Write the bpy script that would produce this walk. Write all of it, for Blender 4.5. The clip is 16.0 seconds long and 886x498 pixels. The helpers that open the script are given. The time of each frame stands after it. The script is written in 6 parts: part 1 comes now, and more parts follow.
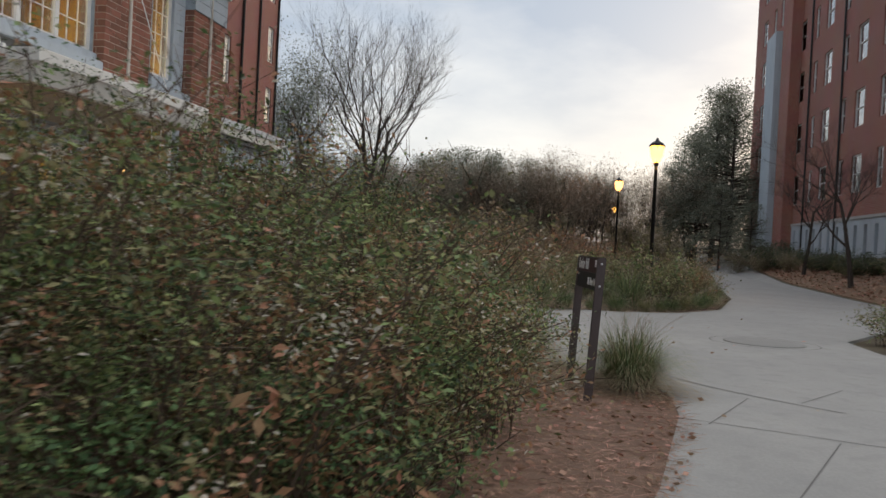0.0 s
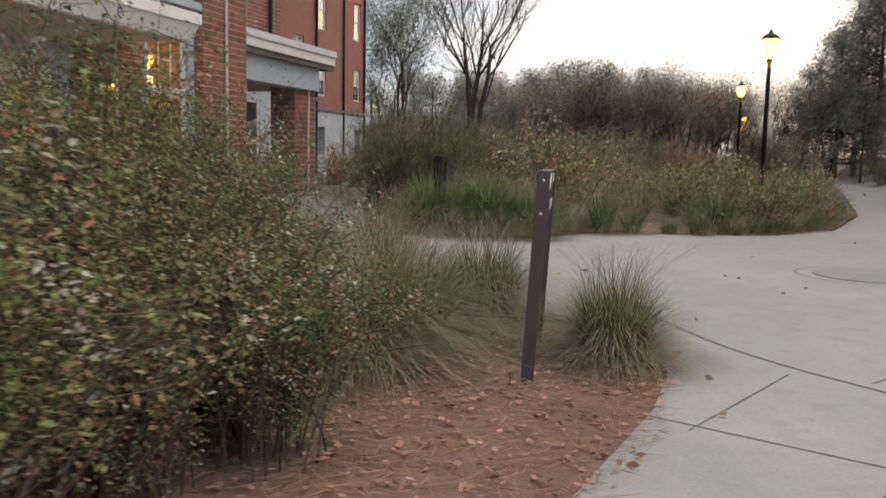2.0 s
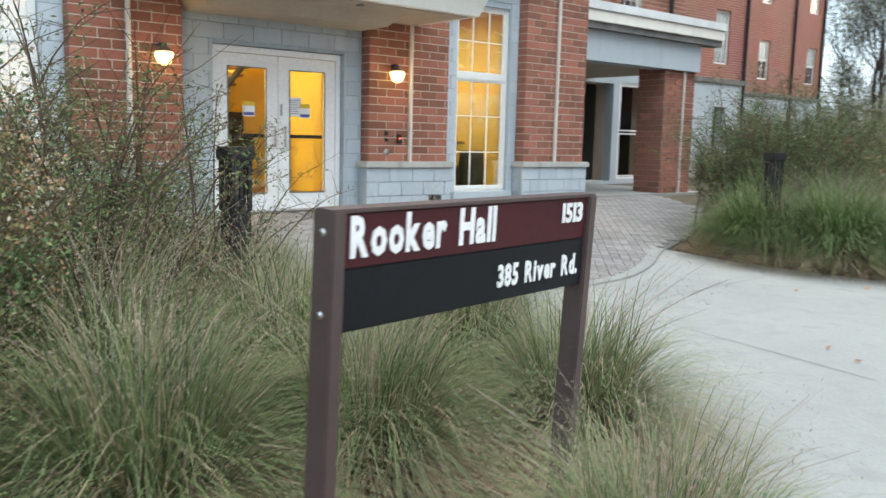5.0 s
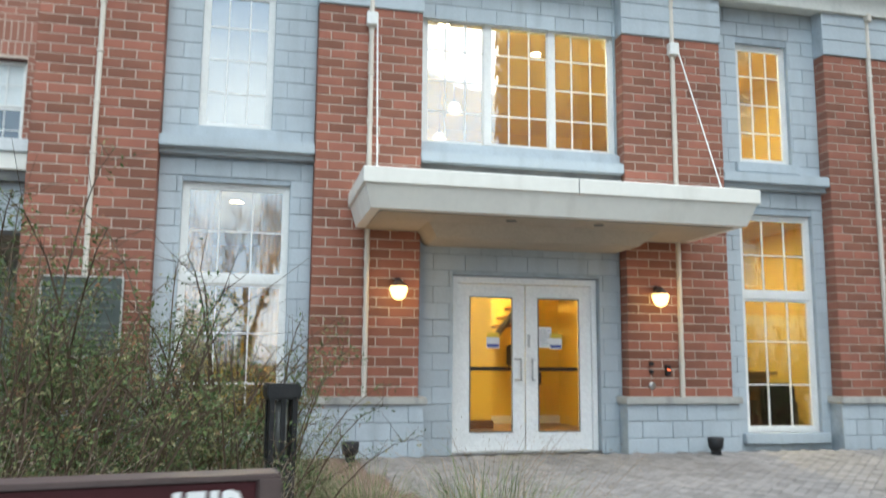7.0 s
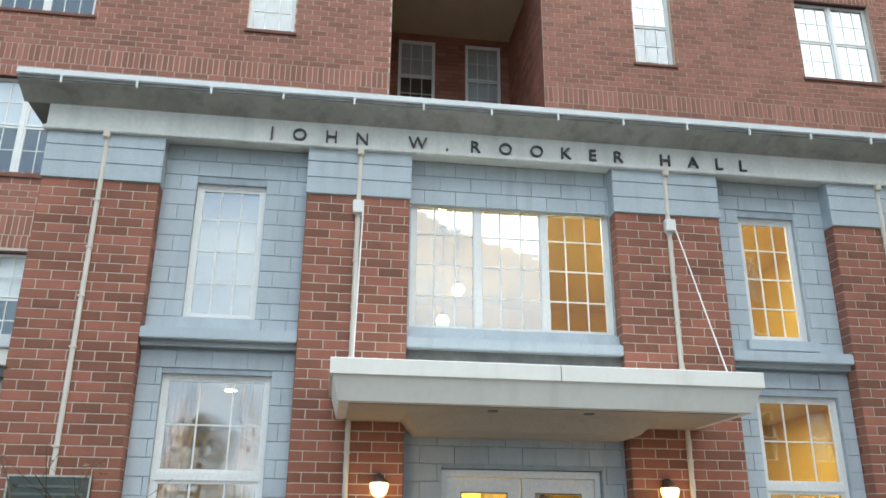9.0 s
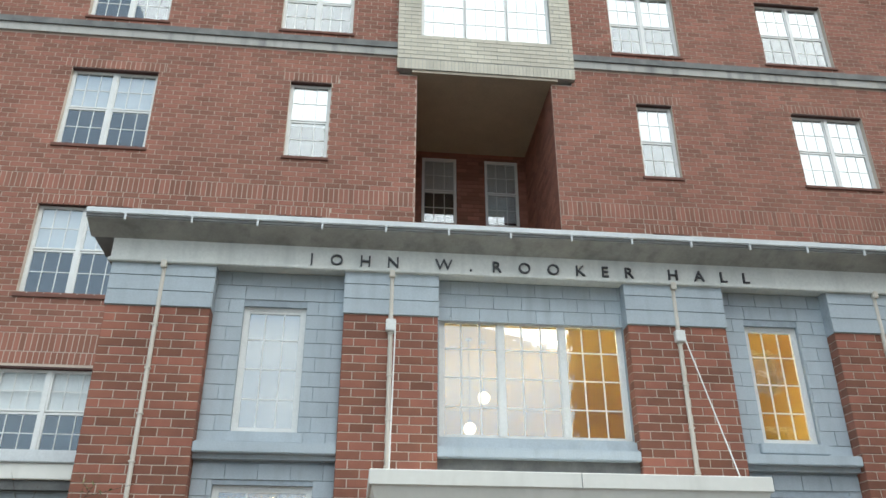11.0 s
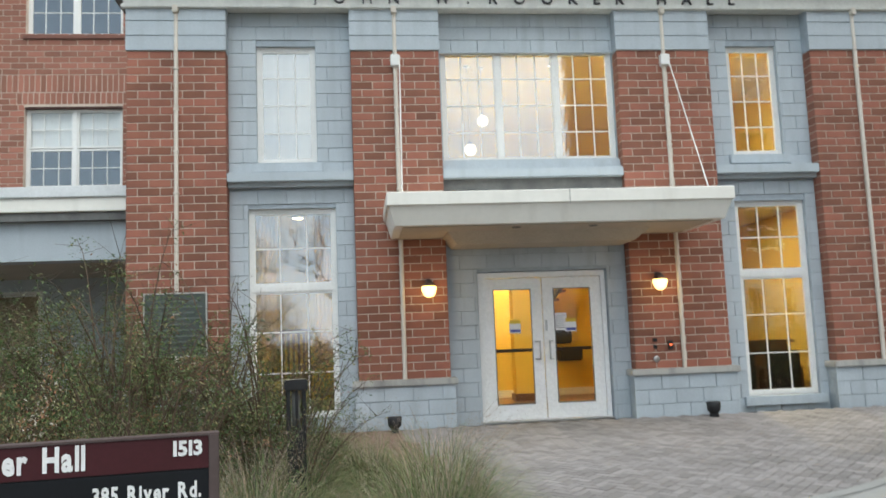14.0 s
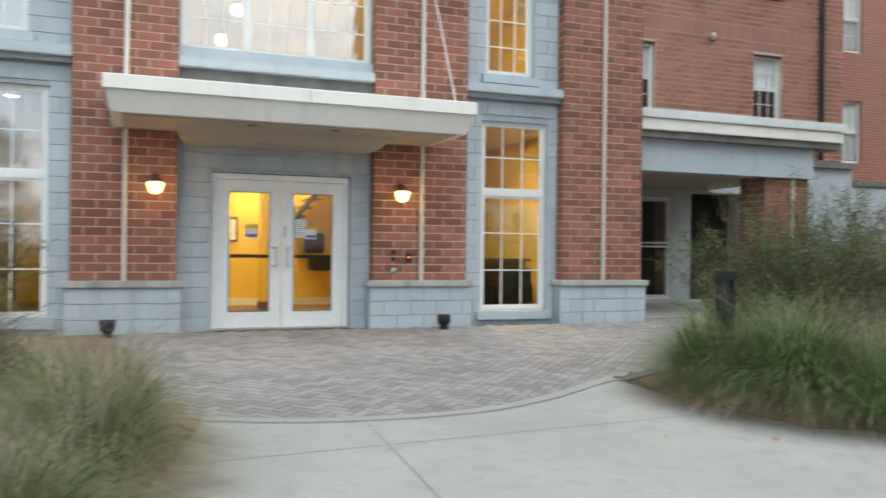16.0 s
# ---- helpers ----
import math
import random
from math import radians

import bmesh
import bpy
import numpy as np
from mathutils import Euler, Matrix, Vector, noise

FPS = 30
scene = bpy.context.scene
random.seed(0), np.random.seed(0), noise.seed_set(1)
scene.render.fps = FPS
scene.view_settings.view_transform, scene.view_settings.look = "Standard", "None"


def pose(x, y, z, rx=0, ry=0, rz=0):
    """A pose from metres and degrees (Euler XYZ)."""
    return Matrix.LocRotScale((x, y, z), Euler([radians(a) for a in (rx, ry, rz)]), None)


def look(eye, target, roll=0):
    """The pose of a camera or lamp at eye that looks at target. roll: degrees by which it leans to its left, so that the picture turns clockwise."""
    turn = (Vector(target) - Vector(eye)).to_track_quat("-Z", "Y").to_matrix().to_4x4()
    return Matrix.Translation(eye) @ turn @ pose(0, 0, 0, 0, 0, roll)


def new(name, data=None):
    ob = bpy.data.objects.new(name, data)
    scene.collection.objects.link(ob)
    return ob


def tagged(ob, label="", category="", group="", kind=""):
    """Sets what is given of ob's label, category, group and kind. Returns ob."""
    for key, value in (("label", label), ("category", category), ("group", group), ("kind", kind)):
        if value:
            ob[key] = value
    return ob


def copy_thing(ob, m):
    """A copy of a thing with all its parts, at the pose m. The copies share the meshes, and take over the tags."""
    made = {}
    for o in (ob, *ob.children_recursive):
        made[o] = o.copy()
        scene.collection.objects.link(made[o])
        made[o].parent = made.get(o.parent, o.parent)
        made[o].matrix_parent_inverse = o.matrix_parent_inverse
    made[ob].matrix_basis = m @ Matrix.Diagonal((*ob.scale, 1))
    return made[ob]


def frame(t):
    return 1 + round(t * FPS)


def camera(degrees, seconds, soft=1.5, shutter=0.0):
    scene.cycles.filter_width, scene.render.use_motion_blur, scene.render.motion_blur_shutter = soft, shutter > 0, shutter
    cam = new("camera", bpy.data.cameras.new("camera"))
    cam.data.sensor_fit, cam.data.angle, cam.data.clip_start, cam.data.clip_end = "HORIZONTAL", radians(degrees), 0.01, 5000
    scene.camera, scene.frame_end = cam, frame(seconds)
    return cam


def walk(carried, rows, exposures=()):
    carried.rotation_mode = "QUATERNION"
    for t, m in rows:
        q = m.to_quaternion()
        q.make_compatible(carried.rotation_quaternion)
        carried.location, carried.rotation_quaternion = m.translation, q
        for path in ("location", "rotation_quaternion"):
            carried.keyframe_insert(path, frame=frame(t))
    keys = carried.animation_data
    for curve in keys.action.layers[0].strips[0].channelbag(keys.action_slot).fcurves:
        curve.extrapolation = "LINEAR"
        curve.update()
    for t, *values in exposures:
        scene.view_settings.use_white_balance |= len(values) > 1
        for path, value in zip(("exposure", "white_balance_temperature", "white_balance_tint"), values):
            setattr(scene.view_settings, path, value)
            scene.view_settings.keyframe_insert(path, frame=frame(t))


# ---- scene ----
cam = camera(56.9, 16.0, soft=1.5, shutter=0.4)
PATH = [
    (0, (-11.401, -8.239, 0.952), (-9.431, -7.893, 0.935), 3.0),
    (0.5, (-10.747, -8.476, 0.941), (-8.789, -8.068, 0.931), 0.9),
    (1, (-10.168, -8.768, 0.959), (-8.213, -8.343, 0.954), 0.4),
    (1.5, (-9.518, -9.029, 0.952), (-7.605, -8.449, 0.881), 1.0),
    (2, (-8.889, -9.33, 0.946), (-7.008, -8.688, 0.726), 1.2),
    (2.5, (-8.241, -9.524, 0.949), (-6.418, -8.745, 0.687), 1.2),
    (3, (-7.606, -9.75, 0.977), (-5.825, -8.869, 0.748), 1.6),
    (3.2, (-7.4, -9.827, 1.01), (-5.665, -8.858, 0.782), 1.6),
    (5.5, (-4.751, -9.95, 1.067), (-3.705, -8.261, 0.836), 1.1),
    (6, (-4.283, -9.863, 1.096), (-3.449, -8.051, 0.949), 1.3),
    (6.5, (-3.792, -9.704, 1.103), (-3.077, -7.837, 1.141), 2.1),
    (7, (-3.337, -9.67, 1.072), (-2.901, -7.738, 1.352), 0.5),
    (7.5, (-2.969, -9.67, 1.145), (-2.592, -7.747, 1.544), 0.3),
    (8, (-2.639, -9.61, 1.223), (-2.286, -7.688, 1.648), 0.0),
    (8.5, (-2.37, -9.529, 1.289), (-2.085, -7.645, 1.894), 0.2),
    (9, (-2.308, -9.578, 1.349), (-2.055, -7.714, 2.028), 0.5),
    (9.5, (-2.24, -9.779, 1.319), (-2.026, -7.95, 2.101), 0.3),
    (10, (-2.291, -10.012, 1.306), (-2.111, -8.235, 2.205), 0.7),
    (12.5, (-2.667, -11.259, 1.181), (-2.463, -9.446, 2.001), -1.2),
    (13, (-2.63, -11.417, 1.179), (-2.433, -9.513, 1.76), -0.7),
    (13.5, (-2.623, -11.529, 1.209), (-2.428, -9.567, 1.542), -0.9),
    (14, (-2.711, -11.653, 1.222), (-2.503, -9.676, 1.443), -2.2),
    (14.5, (-2.621, -11.834, 1.212), (-2.271, -9.869, 1.346), -1.6),
    (15, (-2.482, -11.867, 1.13), (-2.082, -9.912, 1.259), 0.3),
    (15.5, (-2.296, -11.718, 1.131), (-1.832, -9.772, 1.132), 0.7),
    (16, (-1.959, -11.43, 1.141), (-1.254, -9.559, 1.144), 0.7),
]
walk(cam, [(t, look(eye, target, roll)) for t, eye, target, roll in PATH],
     exposures=[(0, 0.53, 6800, 12), (1.0, 0.55, 6850, 13), (1.5, 0.86, 6950, 14), (2.0, 1.12, 7200, 16), (2.5, 1.52, 7150, 15), (3.2, 1.56, 6750, 11), (5.5, 1.97, 6250, 3), (6, 1.95, 6250, 3), (7, 1.71, 6150, 2), (8, 1.45, 6150, 2), (9, 1.55, 6150, 2), (10.0, 1.61, 6200, 2), (12.5, 0.98, 6400, 3), (13.0, 1.40, 6400, 3), (14, 1.50, 6500, 4), (16, 1.60, 6450, 4)])

# ---- sky, sun ----
world = bpy.data.worlds.new("dusk_sky")
scene.world = world
world.use_nodes = True
wn, wl = world.node_tree.nodes, world.node_tree.links
wn.clear()
w_out = wn.new("ShaderNodeOutputWorld")
w_bg = wn.new("ShaderNodeBackground")
w_bg.inputs["Strength"].default_value = 0.12
w_sky = wn.new("ShaderNodeTexSky")
w_sky.sky_type = 'NISHITA'
w_sky.sun_disc = False
w_sky.sun_elevation = radians(12)
w_sky.sun_rotation = radians(115)
w_sky.dust_density = 2.0
w_co = wn.new("ShaderNodeTexCoord")
w_map = wn.new("ShaderNodeMapping")
w_map.inputs["Scale"].default_value = (1.0, 1.0, 2.6)
w_noise = wn.new("ShaderNodeTexNoise")
w_noise.inputs["Scale"].default_value = 2.1
w_noise.inputs["Detail"].default_value = 7
w_noise.inputs["Roughness"].default_value = 0.55
w_ramp = wn.new("ShaderNodeValToRGB")
w_ramp.color_ramp.elements[0].position = 0.42
w_ramp.color_ramp.elements[0].color = (2.5, 3.1, 3.95, 1)
w_ramp.color_ramp.elements[1].position = 0.68
w_ramp.color_ramp.elements[1].color = (4.9, 5.2, 5.45, 1)
w_mix = wn.new("ShaderNodeMix")
w_mix.data_type = 'RGBA'
w_mix.inputs["Factor"].default_value = 0.85
wl.new(w_co.outputs["Generated"], w_map.inputs["Vector"])
wl.new(w_map.outputs["Vector"], w_noise.inputs["Vector"])
wl.new(w_noise.outputs["Fac"], w_ramp.inputs["Fac"])
wl.new(w_sky.outputs["Color"], w_mix.inputs["A"])
wl.new(w_ramp.outputs["Color"], w_mix.inputs["B"])
wl.new(w_mix.outputs["Result"], w_bg.inputs["Color"])
wl.new(w_bg.outputs["Background"], w_out.inputs["Surface"])

sun_data = bpy.data.lights.new("sun", 'SUN')
sun_data.energy = 1.1
sun_data.angle = radians(75)
sun_data.color = (1.0, 0.96, 0.92)
sun = new("sun", sun_data)
sun.matrix_world = look((0, 0, 30), (-9, 14, 7))


# ---- materials ----
def mat(name, base, other=None, rough=0.8, scale=6.0, fine=60.0, bump=0.15, metal=0.0, island=0.0, obj=0.0, spec=0.5, stain=None, grain=0.3, hue_shift=0.012):
    """A surface that varies at two scales, by noise in the object's own metres."""
    m = bpy.data.materials.new(name)
    m.use_nodes = True
    n, l = m.node_tree.nodes, m.node_tree.links
    b = n["Principled BSDF"]
    other = other or tuple(c * 0.75 for c in base)
    co = n.new("ShaderNodeNewGeometry")
    big = n.new("ShaderNodeTexNoise")
    big.inputs["Scale"].default_value = scale
    big.inputs["Detail"].default_value = 5
    big.inputs["Roughness"].default_value = 0.65
    small = n.new("ShaderNodeTexNoise")
    small.inputs["Scale"].default_value = fine
    small.inputs["Detail"].default_value = 3
    l.new(co.outputs["Position"], big.inputs["Vector"])
    l.new(co.outputs["Position"], small.inputs["Vector"])
    ramp = n.new("ShaderNodeMapRange")
    ramp.inputs["From Min"].default_value, ramp.inputs["From Max"].default_value = 0.32, 0.68
    l.new(big.outputs["Fac"], ramp.inputs["Value"])
    mix = n.new("ShaderNodeMix")
    mix.data_type = 'RGBA'
    mix.inputs["A"].default_value = (*base, 1)
    mix.inputs["B"].default_value = (*other, 1)
    l.new(ramp.outputs["Result"], mix.inputs["Factor"])
    hsv = n.new("ShaderNodeHueSaturation")
    l.new(mix.outputs["Result"], hsv.inputs["Color"])
    val = n.new("ShaderNodeMath")
    val.operation = 'MULTIPLY_ADD'
    val.inputs[1].default_value, val.inputs[2].default_value = grain, 1 - grain / 2
    l.new(small.outputs["Fac"], val.inputs[0])
    last = val
    if island or obj:
        if island:
            src = co.outputs["Random Per Island"]
        else:
            info = n.new("ShaderNodeObjectInfo")
            src = info.outputs["Random"]
        vary = n.new("ShaderNodeMapRange")
        amount = island or obj
        vary.inputs["To Min"].default_value, vary.inputs["To Max"].default_value = 1 - amount, 1 + amount
        l.new(src, vary.inputs["Value"])
        mul = n.new("ShaderNodeMath")
        mul.operation = 'MULTIPLY'
        l.new(val.outputs[0], mul.inputs[0])
        l.new(vary.outputs["Result"], mul.inputs[1])
        last = mul
        hue = n.new("ShaderNodeMapRange")
        hue.inputs["To Min"].default_value, hue.inputs["To Max"].default_value = 0.5 + amount * hue_shift, 0.5 - amount * hue_shift
        l.new(src, hue.inputs["Value"])
        l.new(hue.outputs["Result"], hsv.inputs["Hue"])
    l.new(last.outputs[0], hsv.inputs["Value"])
    colour = hsv.outputs["Color"]
    if stain:
        streak = n.new("ShaderNodeMapping")
        streak.inputs["Scale"].default_value = (3.0, 3.0, 0.35)
        l.new(co.outputs["Position"], streak.inputs["Vector"])
        sn = n.new("ShaderNodeTexNoise")
        sn.inputs["Scale"].default_value = 1.6
        sn.inputs["Detail"].default_value = 6
        l.new(streak.outputs["Vector"], sn.inputs["Vector"])
        sr = n.new("ShaderNodeMapRange")
        sr.inputs["From Min"].default_value, sr.inputs["From Max"].default_value = 0.52, 0.75
        sr.inputs["To Max"].default_value = 0.7
        l.new(sn.outputs["Fac"], sr.inputs["Value"])
        sm = n.new("ShaderNodeMix")
        sm.data_type = 'RGBA'
        l.new(sr.outputs["Result"], sm.inputs["Factor"])
        l.new(colour, sm.inputs["A"])
        sm.inputs["B"].default_value = (*stain, 1)
        colour = sm.outputs["Result"]
    l.new(colour, b.inputs["Base Color"])
    b.inputs["Roughness"].default_value = rough
    b.inputs["Metallic"].default_value = metal
    b.inputs["Specular IOR Level"].default_value = spec
    if bump:
        bp = n.new("ShaderNodeBump")
        bp.inputs["Strength"].default_value = bump
        bp.inputs["Distance"].default_value = 0.01
        l.new(small.outputs["Fac"], bp.inputs["Height"])
        l.new(bp.outputs["Normal"], b.inputs["Normal"])
    return m


def leaf_mat(name, a, b_, vary=0.35, trans=0.3):
    """Leaves: colour by leaf, with light passing through."""
    m = mat(name, a, b_, rough=0.6, scale=1.3, fine=30, bump=0, island=vary, spec=0.3, hue_shift=0.05)
    n, l = m.node_tree.nodes, m.node_tree.links
    p = n["Principled BSDF"]
    tr = n.new("ShaderNodeBsdfTranslucent")
    src = p.inputs["Base Color"].links[0].from_socket
    l.new(src, tr.inputs["Color"])
    mx = n.new("ShaderNodeMixShader")
    mx.inputs[0].default_value = trans
    l.new(p.outputs[0], mx.inputs[1])
    l.new(tr.outputs[0], mx.inputs[2])
    l.new(mx.outputs[0], n["Material Output"].inputs["Surface"])
    return m


def glow(name, colour, strength):
    m = bpy.data.materials.new(name)
    m.use_nodes = True
    b = m.node_tree.nodes["Principled BSDF"]
    b.inputs["Base Color"].default_value = (*colour, 1)
    b.inputs["Emission Color"].default_value = (*colour, 1)
    b.inputs["Emission Strength"].default_value = strength
    return m


def pane_mat(name, tint, mirror):
    """Coated window glass: part clear, part mirror."""
    m = bpy.data.materials.new(name)
    m.use_nodes = True
    n, l = m.node_tree.nodes, m.node_tree.links
    n.remove(n["Principled BSDF"])
    clear = n.new("ShaderNodeBsdfTransparent")
    clear.inputs["Color"].default_value = (*tint, 1)
    gloss = n.new("ShaderNodeBsdfGlossy")
    gloss.inputs["Roughness"].default_value = 0.015
    wob = n.new("ShaderNodeTexNoise")
    wob.inputs["Scale"].default_value = 1.7
    bp = n.new("ShaderNodeBump")
    bp.inputs["Strength"].default_value = 0.05
    bp.inputs["Distance"].default_value = 0.02
    l.new(wob.outputs["Fac"], bp.inputs["Height"])
    l.new(bp.outputs["Normal"], gloss.inputs["Normal"])
    lw = n.new("ShaderNodeLayerWeight")
    lw.inputs["Blend"].default_value = 0.5
    fr = n.new("ShaderNodeMath")
    fr.operation = 'POWER'
    fr.inputs[1].default_value = 4.0
    l.new(lw.outputs["Facing"], fr.inputs[0])
    add = n.new("ShaderNodeMath")
    add.use_clamp = True
    add.inputs[1].default_value = mirror
    l.new(fr.outputs[0], add.inputs[0])
    mx = n.new("ShaderNodeMixShader")
    l.new(add.outputs[0], mx.inputs[0])
    l.new(clear.outputs[0], mx.inputs[1])
    l.new(gloss.outputs[0], mx.inputs[2])
    l.new(mx.outputs[0], n["Material Output"].inputs["Surface"])
    return m


M_BRICK = mat("red_brick", (0.30, 0.118, 0.075), (0.21, 0.082, 0.055), rough=0.85, scale=1.6, fine=90, bump=0.3, obj=0.30)
M_BRICK_UP = mat("red_brick_upper", (0.298, 0.127, 0.087), (0.235, 0.097, 0.066), rough=0.85, scale=0.7, fine=70, bump=0.2, island=0.25)
M_MORTAR = mat("mortar", (0.60, 0.505, 0.42), (0.49, 0.41, 0.345), rough=0.95, scale=2, fine=80)
M_CREAM = mat("cream_brick", (0.62, 0.58, 0.48), (0.52, 0.48, 0.40), rough=0.8, scale=1.0, fine=70, island=0.10)
M_BLOCK = mat("blue_grey_block", (0.475, 0.53, 0.57), (0.42, 0.47, 0.51), rough=0.85, scale=0.9, fine=50, bump=0.2, obj=0.05, stain=(0.35, 0.385, 0.415))
M_JOINT = mat("block_joint", (0.41, 0.465, 0.515), rough=0.95)
M_STONE = mat("cast_stone", (0.47, 0.46, 0.43), (0.39, 0.38, 0.355), rough=0.85, scale=1.2, fine=40, stain=(0.13, 0.13, 0.13))
M_FRIEZE = mat("painted_frieze", (0.66, 0.66, 0.62), (0.58, 0.585, 0.56), rough=0.7, scale=0.8, fine=30, stain=(0.48, 0.49, 0.47))
M_WHITE = mat("white_paint", (0.78, 0.78, 0.76), (0.70, 0.70, 0.68), rough=0.45, scale=2, fine=30, bump=0.05)
M_CANOPY = mat("canopy_paint", (0.83, 0.81, 0.75), (0.78, 0.76, 0.70), rough=0.5, scale=1.3, fine=14, bump=0, grain=0.08, stain=(0.70, 0.68, 0.62))
M_SILL = mat("brick_sill", (0.19, 0.085, 0.062), (0.14, 0.062, 0.046), rough=0.85, scale=5, fine=70)
M_DOOR = mat("door_paint", (0.87, 0.87, 0.86), (0.82, 0.82, 0.81), rough=0.4, scale=2, fine=30, bump=0.03)
M_WARM_BLIND = mat("cream_blind", (0.70, 0.63, 0.58), (0.64, 0.58, 0.54), rough=0.7, scale=2, fine=20, bump=0.02)
M_SOFFIT = mat("soffit", (0.45, 0.39, 0.31), (0.39, 0.34, 0.27), rough=0.8, scale=2, fine=30)
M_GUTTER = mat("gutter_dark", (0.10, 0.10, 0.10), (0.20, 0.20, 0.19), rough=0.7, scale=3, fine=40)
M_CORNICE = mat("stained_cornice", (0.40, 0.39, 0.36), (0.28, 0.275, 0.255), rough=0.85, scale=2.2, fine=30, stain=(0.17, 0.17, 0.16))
M_GUTTER_TOP = mat("gutter_white", (0.72, 0.74, 0.75), (0.60, 0.62, 0.63), rough=0.5, scale=2, fine=30)
M_METAL_DARK = mat("dark_metal", (0.016, 0.016, 0.018), (0.024, 0.024, 0.025), rough=0.5, scale=8, spec=0.3)
M_PIPE = mat("pipe_paint", (0.66, 0.61, 0.54), (0.58, 0.53, 0.46), rough=0.6, scale=3, bump=0, grain=0.15)
M_STEEL = mat("steel", (0.6, 0.6, 0.6), rough=0.3, metal=1.0, bump=0.03)
M_BRONZE = mat("brown_post_paint", (0.085, 0.058, 0.055), (0.065, 0.045, 0.042), rough=0.5, scale=4, fine=60, bump=0.05)
M_MAROON = mat("maroon_panel", (0.062, 0.014, 0.018), (0.048, 0.011, 0.014), rough=0.5, spec=0.25, scale=3, fine=60, bump=0.02)
M_BLACKP = mat("black_panel", (0.011, 0.012, 0.015), (0.008, 0.009, 0.011), rough=0.5, spec=0.2, scale=3, fine=60, bump=0.02)
M_LETTER = mat("white_letters", (0.80, 0.80, 0.80), (0.74, 0.74, 0.74), rough=0.5, bump=0)
M_LETTER_D = mat("dark_letters", (0.05, 0.05, 0.055), rough=0.5, metal=0.4, bump=0)
M_CONC = mat("concrete", (0.325, 0.318, 0.298), (0.272, 0.268, 0.254), rough=0.9, scale=0.7, fine=45, bump=0.15, obj=0.05, stain=(0.25, 0.246, 0.233))
M_CJOINT = mat("concrete_joint", (0.16, 0.155, 0.145), rough=0.95)
M_PAVER = mat("clay_paver", (0.275, 0.25, 0.24), (0.20, 0.182, 0.172), rough=0.85, scale=0.8, fine=70, island=0.2)
M_PAVER_O = mat("clay_paver_single", (0.275, 0.25, 0.24), (0.20, 0.182, 0.172), rough=0.85, scale=0.8, fine=70, obj=0.2)
M_MULCH = mat("pine_straw", (0.215, 0.135, 0.095), (0.14, 0.083, 0.058), rough=0.95, scale=3.0, fine=40, bump=0.6)
M_SOIL = mat("bed_soil", (0.075, 0.06, 0.035), (0.11, 0.085, 0.05), rough=0.95, scale=0.4, fine=12, bump=0.5)
M_YELLOW = mat("lobby_wall_paint", (0.74, 0.53, 0.10), (0.68, 0.48, 0.085), rough=0.8, scale=1, fine=20, bump=0.02)
M_LFLOOR = mat("lobby_floor", (0.20, 0.11, 0.05), (0.14, 0.075, 0.035), rough=0.35, scale=2, fine=20)
M_WOODF = mat("furniture_wood", (0.16, 0.07, 0.03), rough=0.5, scale=4)
M_BLIND = mat("white_blind", (0.74, 0.76, 0.76), (0.67, 0.69, 0.70), rough=0.7, scale=2, fine=20, bump=0.02)
# near-black: the darkness of unlit rooms is put into this colour
M_ROOM = mat("painted_room_gloom", (0.05, 0.055, 0.06), rough=0.9)
M_GLASS = pane_mat("coated_glass", (0.92, 0.92, 0.90), 0.38)
M_GLASS_UP = pane_mat("window_glass", (0.94, 0.96, 0.97), 0.16)
M_GLASS_CLEAR = pane_mat("clear_sash_glass", (0.97, 0.98, 0.98), 0.02)
M_GLASS_DOOR = pane_mat("door_glass", (0.92, 0.90, 0.84), 0.02)
M_GLASS_SKY = pane_mat("upper_sash_glass", (0.95, 0.97, 0.98), 0.24)
M_ASPH = mat("roofing", (0.08, 0.08, 0.085), rough=0.9)
M_BULB = glow("warm_globe", (1.0, 0.66, 0.22), 1.3)
M_LANT = glow("street_lantern", (1.0, 0.46, 0.08), 5.0)
M_PENDANT = glow("pendant_globe", (1.0, 0.86, 0.62), 1.7)
M_DOWN = glow("downlight", (1.0, 0.80, 0.45), 14.0)
M_BARK = mat("bark", (0.045, 0.036, 0.03), (0.07, 0.056, 0.046), rough=0.95, scale=6, fine=40, bump=0.5)
M_TWIG = mat("shrub_stem", (0.075, 0.048, 0.030), (0.11, 0.075, 0.05), rough=0.9, scale=8, fine=40)


# ---- mesh helpers ----
def bbox(bm, x0, y0, z0, x1, y1, z1):
    v = [bm.verts.new(p) for p in ((x0, y0, z0), (x1, y0, z0), (x1, y1, z0), (x0, y1, z0), (x0, y0, z1), (x1, y0, z1), (x1, y1, z1), (x0, y1, z1))]
    for f in ((3, 2, 1, 0), (4, 5, 6, 7), (0, 1, 5, 4), (1, 2, 6, 5), (2, 3, 7, 6), (3, 0, 4, 7)):
        bm.faces.new([v[i] for i in f])


def boxes(*some):
    bm = bmesh.new()
    for b in some:
        bbox(bm, *b)
    return bm


def soft_box(x0, y0, z0, x1, y1, z1, r=0.01):
    bm = boxes((x0, y0, z0, x1, y1, z1))
    bmesh.ops.bevel(bm, geom=bm.edges[:], offset=r, segments=2, affect='EDGES')
    return bm


